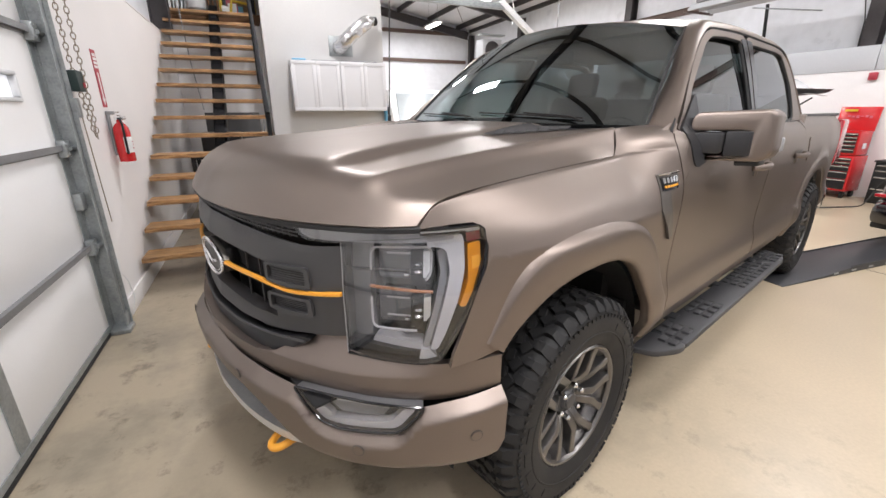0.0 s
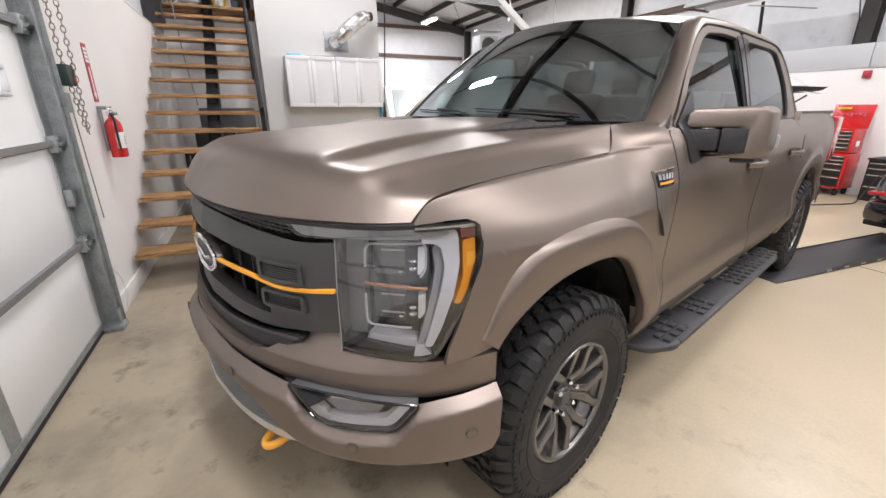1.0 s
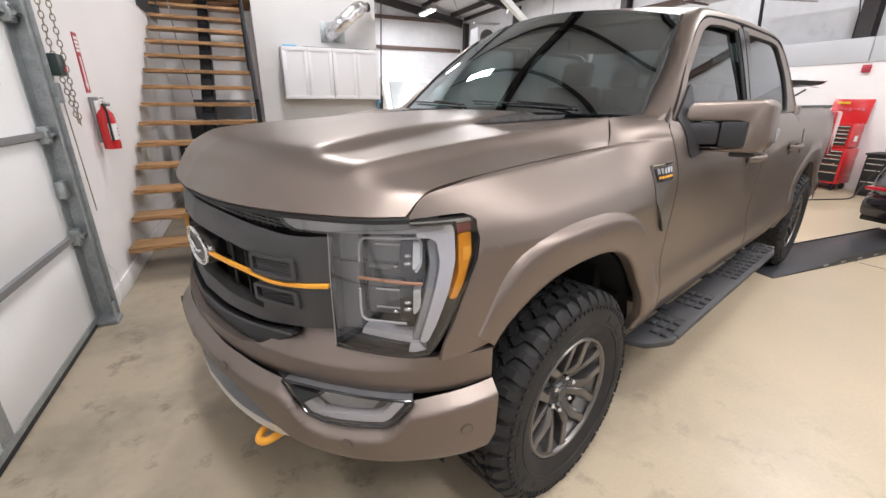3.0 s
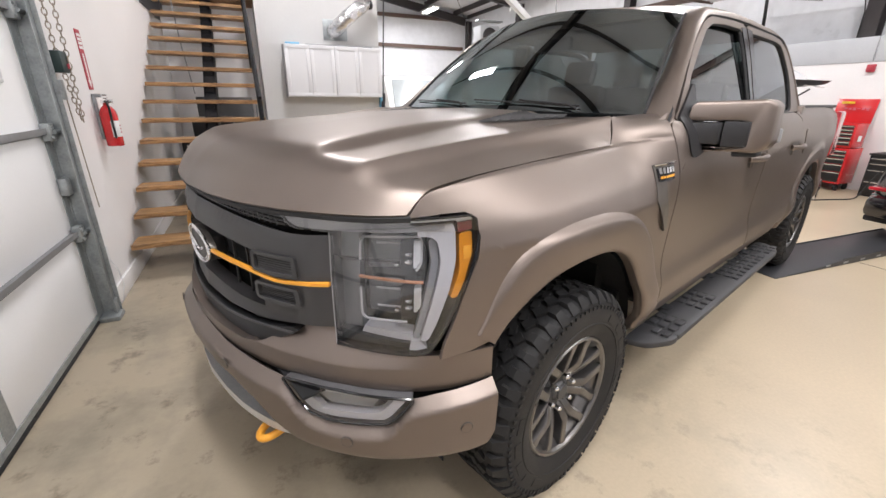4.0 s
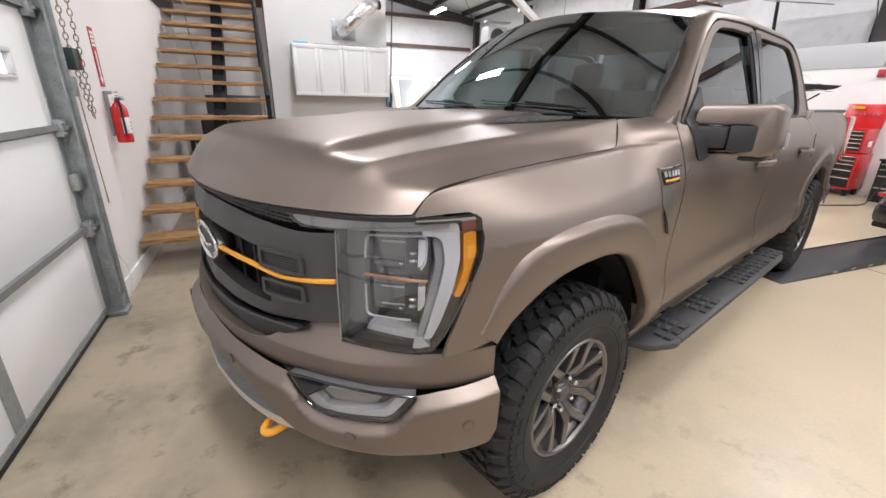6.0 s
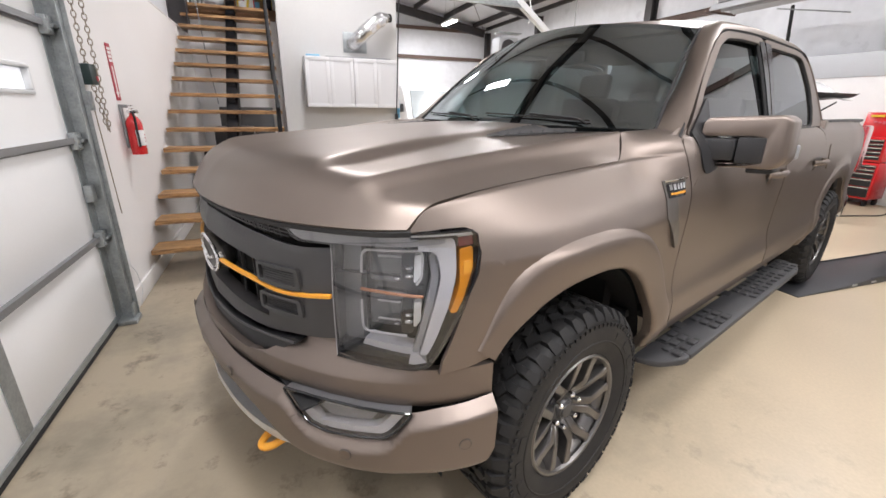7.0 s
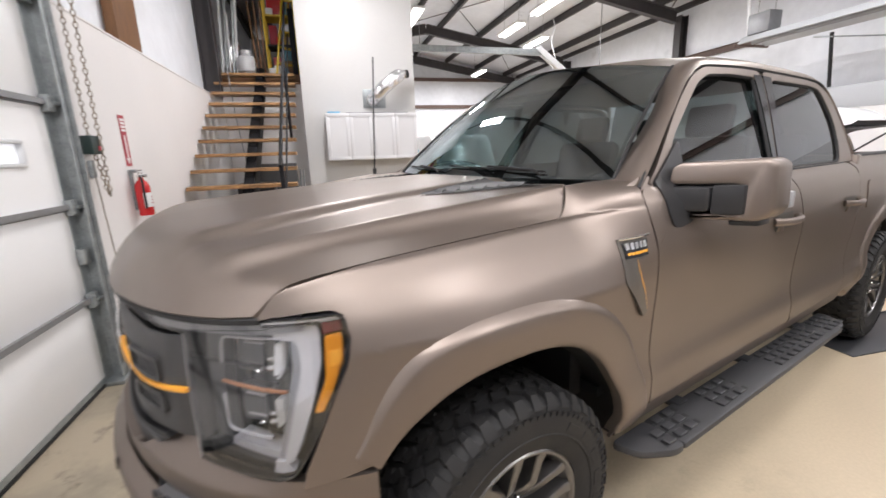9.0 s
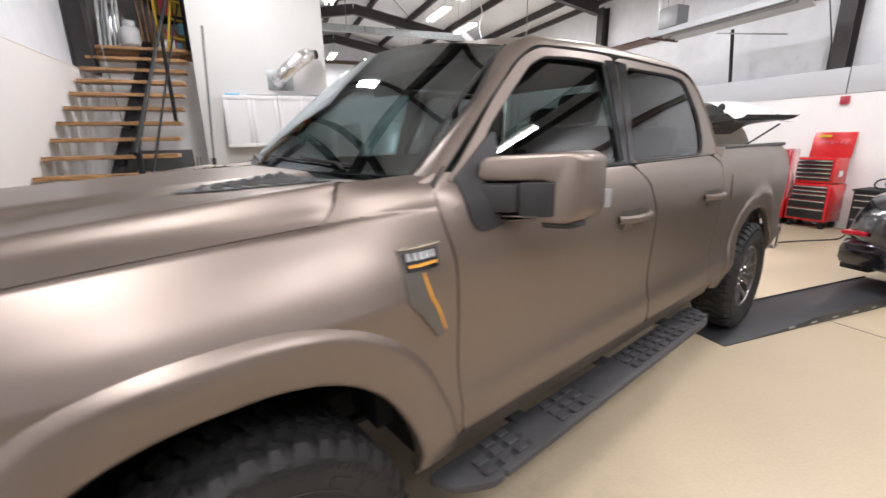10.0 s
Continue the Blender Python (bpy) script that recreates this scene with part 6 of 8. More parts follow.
for sgn in (-1, 1):
    # fog lamp in its pocket
    fo = [(fa_s(0.532), 0.700), (fa_s(0.60), 0.706), (fa_s(0.70), 0.708), (fa_s(0.845), 0.692), (fa_s(0.842), 0.678), (fa_s(0.812), 0.622), (fa_s(0.795), 0.606), (fa_s(0.66), 0.596), (fa_s(0.614), 0.606), (fa_s(0.572), 0.645)]
    fog_out = [(sgn * q, z) for q, z in rounded(fo, 0.012)]
    fog = panel("fog_lamp", [fog_out], wrap(FA, -0.030), (lin(-1.2, 1.2, 0.03), [0.65]), M_BOWL, bumper, "clear fog lamp with a white light guide", lip=-0.045, flip=True)
    gl = [(fa_s(0.628), 0.622), (fa_s(0.668), 0.607), (fa_s(0.790), 0.616), (fa_s(0.804), 0.630), (fa_s(0.832), 0.684), (fa_s(0.812), 0.686), (fa_s(0.788), 0.646), (fa_s(0.775), 0.637), (fa_s(0.680), 0.630)]
    panel("light_guide", [[(sgn * q, z) for q, z in rounded(gl, 0.006)]], wrap(FA, 0.014), (lin(-1.2, 1.2, 0.03), []), M_DRL, fog, "white light guide", lip=0.03, flip=True)
    up = [(fa_s(0.570), 0.697), (fa_s(0.70), 0.700), (fa_s(0.79), 0.692), (fa_s(0.785), 0.682), (fa_s(0.70), 0.686), (fa_s(0.64), 0.680)]
    panel("reflector", [[(sgn * q, z) for q, z in up]], wrap(FA, 0.006), (lin(-1.2, 1.2, 0.03), []), M_DRL, fog, "bright upper reflector", lip=0.02, flip=True)
    mid = [(fa_s(0.622), 0.672), (fa_s(0.70), 0.680), (fa_s(0.782), 0.676), (fa_s(0.766), 0.646), (fa_s(0.665), 0.638)]
    panel("bezel", [[(sgn * q, z) for q, z in mid]], wrap(FA, -0.004), (lin(-1.2, 1.2, 0.03), []), M_LAMPBOX, fog, "grey inner bezel", lip=0.02, flip=True)
    wall = [(fa_s(0.538), 0.694), (fa_s(0.562), 0.696), (fa_s(0.640), 0.640), (fa_s(0.655), 0.604), (fa_s(0.617), 0.611), (fa_s(0.576), 0.648)]
    panel("side_reflector", [[(sgn * q, z) for q, z in wall]], wrap(FA, 0.012), (lin(-1.2, 1.2, 0.03), []), M_DRL, fog, "grey side reflector", lip=0.02, flip=True)
    panel("lens", [fog_out], wrap(FA, 0.022), (lin(-1.2, 1.2, 0.03), [0.65]), M_LENS, fog, "clear lens", lip=0, flip=True)
    bm = bmesh.new()
    tube(bm, [Vector((*FA(q, 0.021), z)) for q, z in dense(fog_out, 0.02)], 0.0042, 6, closed=True)
    part("fog_seal", bm, M_GLOSS, fog)
    # parking sensors
    for y, z in ((0.716, 0.549), (0.918, 0.590), (0.30, 0.667)):
        s = sgn * fa_s(y)
        x, yy = FA(s, bumper_lean(s, z) + 0.0005)
        x2, y2 = FA(s, bumper_lean(s, z) + 0.02)
        bm = bmesh.new()
        rod(bm, (x, yy, z), (x + (x2 - x) * 0.18, yy + (y2 - yy) * 0.18, z), 0.0155, 24)
        sn = part("parking_sensor", bm, M_PAINT, bumper)
        bm = bmesh.new()
        ring_m = Matrix.Translation((x, yy, z)) @ Vector((x2 - x, y2 - yy, 0)).to_track_quat("Z", "Y").to_matrix().to_4x4()
        tube(bm, [ring_m @ Vector((0.0175 * math.cos(a), 0.0175 * math.sin(a), 0.001)) for a in span(0, math.tau, 25)[:-1]], 0.0016, 5, closed=True)
        part("sensor_ring", bm, M_TRIM, sn)
    # orange tow hook under the bumper
    bm = bmesh.new()
    c = Vector((-0.915, sgn * 0.415, 0.425))
    bend = [c + Vector((0.02 - 0.055 * math.sin(q), sgn * 0.034 * math.cos(q), 0.012 - 0.018 * math.sin(q))) for q in span(0, math.pi, 15)]
    tube(bm, [c + Vector((0.10, sgn * 0.034, 0.02))] + bend + [c + Vector((0.10, -sgn * 0.034, 0.02))], 0.013, 10)
    part("tow_hook", bm, M_ORANGE, bumper, "orange tow hook")

    # headlamp: outlines run along the lamp's curved plan and in height
    def lamp(off, s=sgn):
        def fn(a, z):
            x, y = HL(a, off - 0.030 * smooth01(0.98, 1.17, z) * smooth01(0.05, 0.45, a))
            return Vector((x, s * y, z))
        return fn
    fl = sgn > 0
    s0 = 0.184
    cuts = (lin(0.0, 0.62, 0.025), lin(0.80, 1.19, 0.025))
    right_edge = [(0.592, 1.180), (0.600, 1.132), (0.586, 1.074), (0.557, 1.019), (0.530, 0.959), (0.498, 0.897), (0.474, 0.856), (0.450, 0.824), (0.414, 0.814)]
    lens_out = [(0.028, 1.187), (0.12, 1.187), (0.276, 1.186), (0.38, 1.186), (0.506, 1.191), (0.575, 1.191)] + right_edge + [(0.344, 0.816), (0.262, 0.820), (s0, 0.824), (s0, 0.98), (s0, 1.148), (0.08, 1.147), (0.052, 1.158)]
    well = [(s0, 1.150), (0.38, 1.160), (0.506, 1.190), (0.575, 1.190)] + right_edge + [(0.344, 0.816), (0.262, 0.820), (s0, 0.824)]
    lampb = panel("headlamp", [well], lamp(-0.105), cuts, M_GLOSS, truck, "clear headlamp with a white C-shaped light guide and amber marker", lip=-0.10, flip=fl)
    # brow: grey strip under the bonnet lip with a bright upper edge
    strip = rounded([(0.034, 1.184), (0.12, 1.184), (0.30, 1.183), (0.50, 1.186), (0.50, 1.160), (0.40, 1.152), (0.30, 1.150), (0.082, 1.150), (0.056, 1.160)], 0.006)
    panel("brow_strip", [strip], lamp(-0.010), cuts, M_LAMPBOX, lampb, "grey brow strip", lip=0.03, flip=fl)
    bm = bmesh.new()
    tube(bm, [lamp(-0.005)(a, 1.179 + 0.006 * smooth01(0.3, 0.56, a)) for a in span(0.06, 0.575, 30)], 0.0032, 6)
    part("brow_edge", bm, M_DRL, lampb, "bright brow edge")
    dark = [(0.40, 1.186), (0.50, 1.189), (0.52, 1.176), (0.40, 1.172)]
    panel("brow_inset", [dark], lamp(-0.004), cuts, M_GLOSS, lampb, "dark inset in the brow", lip=0.01, flip=fl)
    # C-shaped guide: a broad white upright with a grey bevel on its inner side, turning into the brow
    guide = rounded([(0.420, 1.158), (0.526, 1.172), (0.534, 1.150), (0.532, 1.082), (0.506, 0.996), (0.470, 0.900), (0.446, 0.852), (0.424, 0.852), (0.446, 0.925), (0.468, 1.005), (0.486, 1.075), (0.478, 1.126), (0.460, 1.138), (0.42, 1.140)], 0.014)
    panel("light_guide", [guide], lamp(-0.014), cuts, M_DRL, lampb, "white C-shaped light guide", lip=0.05, flip=fl)
    bevel = rounded([(0.462, 1.132), (0.478, 1.122), (0.484, 1.074), (0.466, 1.006), (0.444, 0.926), (0.420, 0.850), (0.402, 0.852), (0.424, 0.922), (0.444, 1.000), (0.460, 1.070), (0.452, 1.124)], 0.006)
    panel("guide_bevel", [bevel], lamp(-0.030), cuts, M_LAMPBOX, lampb, "grey bevel beside the light guide", lip=0.05, flip=fl)
    foot_flare = [(0.398, 0.850), (0.424, 0.850), (0.444, 0.826), (0.414, 0.819), (0.392, 0.820)]
    panel("guide_foot", [foot_flare], lamp(-0.020), cuts, M_DRL, lampb, "pale foot of the light guide", lip=0.03, flip=fl)
    amber = rounded([(0.546, 1.142), (0.586, 1.146), (0.584, 1.082), (0.562, 1.036), (0.528, 0.974), (0.508, 0.976), (0.540, 1.048)], 0.008)
    amb = panel("amber_marker", [amber], lamp(-0.014), cuts, M_AMBER, lampb, "amber side marker", lip=0.03, flip=fl)
    panel("amber_core", [rounded([(0.554, 1.108), (0.580, 1.110), (0.578, 1.078), (0.553, 1.074)], 0.004)], lamp(-0.0115), cuts, M_ORANGE, amb, "deeper orange reflex block", lip=0.004, flip=fl)
    redp = [(0.540, 1.172), (0.585, 1.174), (0.588, 1.150), (0.545, 1.146)]
    panel("red_marker", [redp], lamp(-0.016), cuts, M_REDLENS, lampb, "dark red corner piece", lip=0.02, flip=fl)
    cap = [(0.53, 1.187), (0.574, 1.187), (0.586, 1.177), (0.538, 1.175)]
    panel("corner_cap", [cap], lamp(-0.010), cuts, M_DRL, lampb, "bright upper corner", lip=0.02, flip=fl)
    # grey inner panels behind the front pane
    plate = [(s0 + 0.003, 0.862), (s0 + 0.003, 1.144), (0.244, 1.144), (0.244, 0.862)]
    panel("inner_plate", [plate], lamp(-0.050), cuts, M_BOWL, lampb, "mid-grey inner plate", lip=0.03, flip=fl)
    for z0, z1 in ((1.030, 1.128), (0.898, 1.004)):
        panel("bowl", [rounded([(0.256, z0 + 0.004), (0.256, z1 - 0.006), (0.366, z1 - 0.004), (0.366, z0 + 0.004)], 0.014)], lamp(-0.082), cuts, M_BOWL, lampb, "grey reflector bowl", lip=0.02, flip=fl)
        for k in range(2):
            zr = z0 + (z1 - z0) * (0.24 + 0.52 * k)
            bm = bmesh.new()
            tube(bm, [lamp(-0.074)(a, zr) for a in span(0.284, 0.362, 8)], 0.0034, 6)
            part("bowl_rib", bm, M_DRL, lampb)
        box_o = rounded([(0.364, z0), (0.364, z1 - 0.008), (0.402, z1 - 0.006), (0.402, z0)], 0.008)
        pj = panel("projector", [box_o], lamp(-0.052), cuts, M_GLOSS, lampb, "dark projector module", lip=0.05, flip=fl)
        for q, dz, rr in ((0.388, -0.020, 0.011), (0.388, -0.040, 0.010), (0.352, -0.012, 0.008)):
            c = lamp(-0.050)(q, (z0 + z1) / 2 - dz - 0.035)
            bm = bmesh.new()
            bmesh.ops.create_uvsphere(bm, u_segments=14, v_segments=8, radius=rr, matrix=Matrix.Translation(c) @ Matrix.Diagonal((1, 1.2, 0.7, 1)))
            part("projector_lens", bm, M_CHROME, pj)
        # bright outline of each bowl
        if z0 > 1.0:
            fr = [(0.250, z0 + 0.026), (0.250, z1 - 0.010), (0.262, z1 + 0.002), (0.425, z1 + 0.004), (0.434, z1 - 0.008), (0.430, z1 - 0.066), (0.408, z1 - 0.092)]
        else:
            fr = [(0.250, z1 - 0.004), (0.250, z0 + 0.012), (0.262, z0), (0.395, z0 - 0.002)]
        bm = bmesh.new()
        tube(bm, [lamp(-0.040)(a, z) for a, z in dense(rounded(fr, 0.010)[5:-5], 0.012, False)], 0.0036, 6)
        part("bright_frame", bm, M_DRL, lampb, "white outline of the reflector bowl")
        trim = rounded([(0.408, z1 - 0.006), (0.430, z1 - 0.004), (0.428, z1 - 0.058), (0.414, z1 - 0.076), (0.406, z1 - 0.076)], 0.004)
        panel("projector_trim", [trim], lamp(-0.036), cuts, M_SILVER, pj, "silver trim", lip=0.03, flip=fl)
    bm = bmesh.new()
    tube(bm, [lamp(-0.046)(a, 1.066) for a in span(s0 + 0.004, 0.365, 14)], 0.0055, 6)
    part("inner_bar", bm, M_BLACK, lampb, "black bar across the lamp")
    bm = bmesh.new()
    tube(bm, [lamp(-0.044)(a, 1.020 - 0.05 * (a - 0.245)) for a in span(0.246, 0.436, 12)], 0.0048, 6)
    part("inner_accent", bm, M_COPPER, lampb, "thin orange accent inside the lamp")
    ledge = [(0.252, 0.870), (0.402, 0.856), (0.396, 0.834), (0.244, 0.850)]
    panel("ledge", [ledge], lamp(-0.045), cuts, M_DRL, lampb, "white ledge at the lamp's foot", lip=0.05, flip=fl)
    foot = [(s0 + 0.004, 0.828), (0.410, 0.820), (0.400, 0.834), (0.25, 0.848), (s0 + 0.004, 0.862)]
    panel("lamp_foot", [foot], lamp(-0.030), cuts, M_BLACK, lampb, lip=0.05, flip=fl)
    panel("lens", [lens_out], lamp(0.0), cuts, M_LENS, lampb, "clear lens", lip=0.0, flip=fl)
    side_wall = bmesh.new()
    grid(side_wall, lambda d, z: lamp(-d)(s0, z), (0.0, 0.03, 0.07), span(0.824, 1.148, 12))
    part("lens_return", side_wall, M_LENS, lampb, "clear return of the lens")
    bm = bmesh.new()
    tube(bm, [lamp(0.0)(s0 + 0.001, z) for z in span(0.826, 1.147, 20)], 0.0013, 6)
    part("lens_edge", bm, M_LAMPBOX, lampb, "bright lens edge")
    bm = bmesh.new()
    tube(bm, [lamp(-0.003)(a, z) for a, z in dense([(0.40, 1.189)] + lens_out[4:18], 0.02, False)], 0.0034, 6)
    part("lamp_seal", bm, M_GLOSS, lampb)

# ---- wheels ----


def tyre_mesh():
    """An all-terrain tyre: carcass with blocks and shoulder lugs; outer side towards -y."""
    bm = bmesh.new()
    R = 0.408
    prof = [(0.232, -0.095), (0.245, -0.118), (0.275, -0.132), (0.32, -0.138), (0.36, -0.135), (0.388, -0.126), (R - 0.006, -0.110), (R, -0.085), (R + 0.002, 0.0), (R, 0.085), (R - 0.006, 0.11), (0.388, 0.126), (0.36, 0.135), (0.32, 0.138), (0.275, 0.132), (0.245, 0.118), (0.232, 0.095)]
    lathe(bm, prof, 84, "Y")
    n = 42
    for i in range(n):
        a = i * math.tau / n
        for side in (-1, 1):
            long = i % 2 == 0
            m = Matrix.Rotation(-(a + (0.5 * math.tau / n if side > 0 else 0)), 4, "Y")
            # shoulder lug wrapping onto the side wall
            y1, y0 = side * 0.126, side * 0.078
            pts = [(R + 0.001, y0), (R + 0.013, y0), (R + 0.011, side * 0.105), (0.396 + 0.002, y1), (0.378 if long else 0.386, side * 0.1345), (0.376 if long else 0.384, side * 0.128)]
            w = 0.021 if long else 0.0175
            lo = [bm.verts.new(m @ Vector((r, y, -w + (0.006 if k in (1, 2) else 0)))) for k, (r, y) in enumerate(pts)]
            hi = [bm.verts.new(m @ Vector((r, y, w - (0.006 if k in (1, 2) else 0)))) for k, (r, y) in enumerate(pts)]
            fs_ = [bm.faces.new(lo), bm.faces.new(hi[::-1])] + [bm.faces.new((lo[k], hi[k], hi[(k + 1) % 6], lo[(k + 1) % 6])) for k in range(6)]
            bmesh.ops.recalc_face_normals(bm, faces=fs_)
            # inner blocks in a zigzag
            for (c, wd, sk) in ((side * 0.050, 0.017, 0.5), (side * 0.018, 0.013, -0.4)):
                mm = Matrix.Rotation(-(a + (0.4 if abs(c) > 0.03 else 0.1) * math.tau / n), 4, "Y") @ Matrix.Translation((R + 0.006, c, 0)) @ Matrix.Rotation(sk * side, 4, "X")
                box(bm, -0.006, 0.0075, -wd, wd, -0.019, 0.019, m=mm)
    # side wall rings and raised dashes
    for k in range(84):
        a = k * math.tau / 84
        mm = Matrix.Rotation(-a, 4, "Y")
        box(bm, 0.360, 0.3735, -0.1385, -0.133, -0.006, 0.006, m=mm)
    lathe(bm, [(0.298, -0.134), (0.300, -0.1385), (0.304, -0.1385), (0.306, -0.136)], 72, "Y")
    for k in range(22):
        if k % 11 in (0, 1, 2, 3, 4):
            mm = Matrix.Rotation(-(k * math.tau / 22), 4, "Y")
            box(bm, 0.315, 0.342, -0.1395, -0.1355, -0.028, 0.028, m=mm)
    return bm


def wheel(x, y, z, turn):
    """Six twin-spoke wheel facing outwards."""
    w = part("wheel", tyre_mesh(), M_RUBBER, truck, "dark six-spoke alloy wheel with an all-terrain tyre", angle=30, m=Matrix.Translation((x, y, z)) @ (Matrix.Identity(4) if y < 0 else Matrix.Rotation(math.pi, 4, "Z")) @ Matrix.Rotation(radians(turn), 4, "Y"))
    w.name = "wheel"
    bm = bmesh.new()
    lathe(bm, [(0.228, 0.105), (0.236, 0.10), (0.222, 0.085), (0.205, 0.05), (0.200, -0.04), (0.214, -0.085), (0.232, -0.098), (0.240, -0.108), (0.243, -0.116), (0.238, -0.121), (0.230, -0.119), (0.222, -0.108)], 72, "Y")
    part("rim", bm, M_RIM, w, "machined rim edge")
    bm = bmesh.new()
    lathe(bm, [(0.0, 0.02), (0.17, 0.02), (0.175, -0.02), (0.06, -0.03), (0.0, -0.03)], 48, "Y")
    part("brake_disc", bm, M_RIMDARK, w, "brake disc")
    for k in range(6):
        m = Matrix.Rotation(-(k * math.tau / 6), 4, "Y")
        for s in (-1, 1):
            bm = bmesh.new()
            # each arm: hub end to rim end, with a bright face and dark flanks
            a0, a1 = (0.058, 0), (0.228, 0)
            prof = []
            for t in span(0, 1, 6):
                r = a0[0] + (a1[0] - a0[0]) * t
                c = s * (0.0165 + 0.052 * smooth01(0.30, 0.95, t))
                hw = 0.0150 + 0.003 * t
                d = -0.062 - 0.030 * smooth01(0.0, 0.35, t) - 0.022 * t
                prof.append([m @ Vector((r, d, c - hw)), m @ Vector((r, d, c + hw)), m @ Vector((r, d + 0.045, c + hw * 1.35)), m @ Vector((r, d + 0.045, c - hw * 1.35))])
            rings = [[bm.verts.new(p) for p in ring] for ring in prof]
            for q, u in zip(rings, rings[1:]):
                for j in range(4):
                    bm.faces.new((q[j], q[(j + 1) % 4], u[(j + 1) % 4], u[j]))
            bm.faces.new(rings[0][::-1]), bm.faces.new(rings[-1])
            bmesh.ops.recalc_face_normals(bm, faces=bm.faces)
            es = [e for e in bm.edges if e.calc_face_angle(0) > 0.6]
            bmesh.ops.bevel(bm, geom=es, offset=0.003, segments=1, affect="EDGES")
            part("spoke", bm, M_RIM, w)
    bm = bmesh.new()
    lathe(bm, [(0.0, -0.078), (0.036, -0.078), (0.041, -0.074), (0.044, -0.066), (0.075, -0.062), (0.098, -0.060), (0.102, -0.045), (0.10, -0.02)], 36, "Y")
    part("hub", bm, M_RIMDARK, w)
    bm = bmesh.new()
    lathe(bm, [(0.0, -0.086), (0.028, -0.085), (0.032, -0.079), (0.032, -0.07)], 28, "Y")
    part("hub_cap", bm, M_RIMDARK, w)
    for k in range(6):
        a = (k + 0.5) * math.tau / 6
        bm = bmesh.new()
        c = Vector((0.0675 * math.cos(a), 0, 0.0675 * math.sin(a)))
        rod(bm, c + Vector((0, -0.058, 0)), c + Vector((0, -0.088, 0)), 0.0105, 6)
        rod(bm, c + Vector((0, -0.088, 0)), c + Vector((0, -0.094, 0)), 0.0105, 12, 0.006)
        part("lug_nut", bm, M_CHROME, w)
    return w


for x, y, z, turn in ((0.0, -0.848, 0.418, 12), (0.0, 0.848, 0.418, 40), (3.62, -0.848, 0.440, 25), (3.62, 0.848, 0.440, 3)):
    wheel(x, y, z, turn)

# ---- underside, load bed, cabin ----
part("chassis", boxes((-0.70, 4.4, -0.50, -0.38, 0.42, 0.58), (-0.70, 4.4, 0.38, 0.50, 0.42, 0.58), (-0.4, 2.8, -0.60, 0.60, 0.55, 0.66), (-0.1, 0.1, -0.75, 0.75, 0.36, 0.48), (3.54, 3.70, -0.75, 0.75, 0.38, 0.50), bevel=0.01), M_LINER, truck, "black underbody")
part("firewall", boxes((-0.55, 0.45, -0.50, 0.50, 0.66, 1.10), (0.42, 0.48, -0.78, 0.78, 0.60, 1.36)), M_LINER, truck)
part("load_bed", boxes((2.90, 4.46, -0.86, 0.86, 0.80, 0.84), (2.90, 4.46, -0.87, -0.83, 0.84, 1.42), (2.90, 4.46, 0.83, 0.87, 0.84, 1.42), (2.88, 2.92, -0.87, 0.87, 0.84, 1.40), bevel=0.006), M_BLACK, truck, "black bed liner")
part("tailgate", boxes((4.45, 4.50, -0.86, 0.86, 0.78, 1.425), bevel=0.012), M_PAINT, truck)
part("rear_bumper", boxes((4.46, 4.60, -0.95, 0.95, 0.50, 0.72), bevel=0.02), M_CHROME, truck)
for sgn in (-1, 1):
    part("tail_lamp", boxes((4.80, 4.505, sgn * 0.86, sgn * 0.945, 0.95, 1.38), bevel=0.02), M_TAIL, truck, "red tail lamp")
    part("inner_door", boxes((0.62, 2.70, sgn * 0.86, sgn * 0.88, 0.6, 1.42)), M_SEAT, truck)
part("cabin_floor", boxes((0.48, 2.78, -0.86, 0.86, 0.62, 0.66)), M_SEAT, truck)
part("headliner", boxes((1.28, 2.60, -0.62, 0.62, 1.868, 1.885)), M_SEAT, truck)
bm = bmesh.new()
grid(bm, lambda u, w: Vector((0.50 + 0.42 * u, w * 0.80, 1.385 - 0.10 * u * u + 0.015 * math.sin(6 * w) * u)), span(0, 1, 9), span(-1, 1, 17))
r = bmesh.ops.extrude_face_region(bm, geom=bm.faces[:])
for v in r["geom"]:
    if isinstance(v, bmesh.types.BMVert):
        v.co.z -= 0.22
bmesh.ops.recalc_face_normals(bm, faces=bm.faces)
dash = part("dashboard", bm, M_SEAT, truck, "dark dashboard")
part("dash_screen", boxes((0.86, 0.885, -0.16, 0.16, 1.18, 1.37), bevel=0.006), M_GLOSS, dash)
bm = bmesh.new()
sm = Matrix.Translation((1.02, -0.40, 1.26)) @ Matrix.Rotation(radians(-62), 4, "Y")
tube(bm, [sm @ Vector((0.185 * math.cos(a), 0.185 * math.sin(a), 0)) for a in span(0, math.tau, 33)[:-1]], 0.016, 8, closed=True)
wheel_in = part("steering_wheel", bm, M_SEAT, truck, "dark steering wheel")
bm = bmesh.new()
for a in (0, 180, 270):
    rod(bm, sm @ Vector((0, 0, -0.02)), sm @ Vector((0.18 * math.cos(radians(a + 90)), 0.18 * math.sin(radians(a + 90)), 0)), 0.016, 8)
rod(bm, sm @ Vector((0, 0, -0.02)), sm @ Vector((0, 0, -0.3)), 0.03, 10)
part("steering_spokes", bm, M_SEAT, wheel_in)
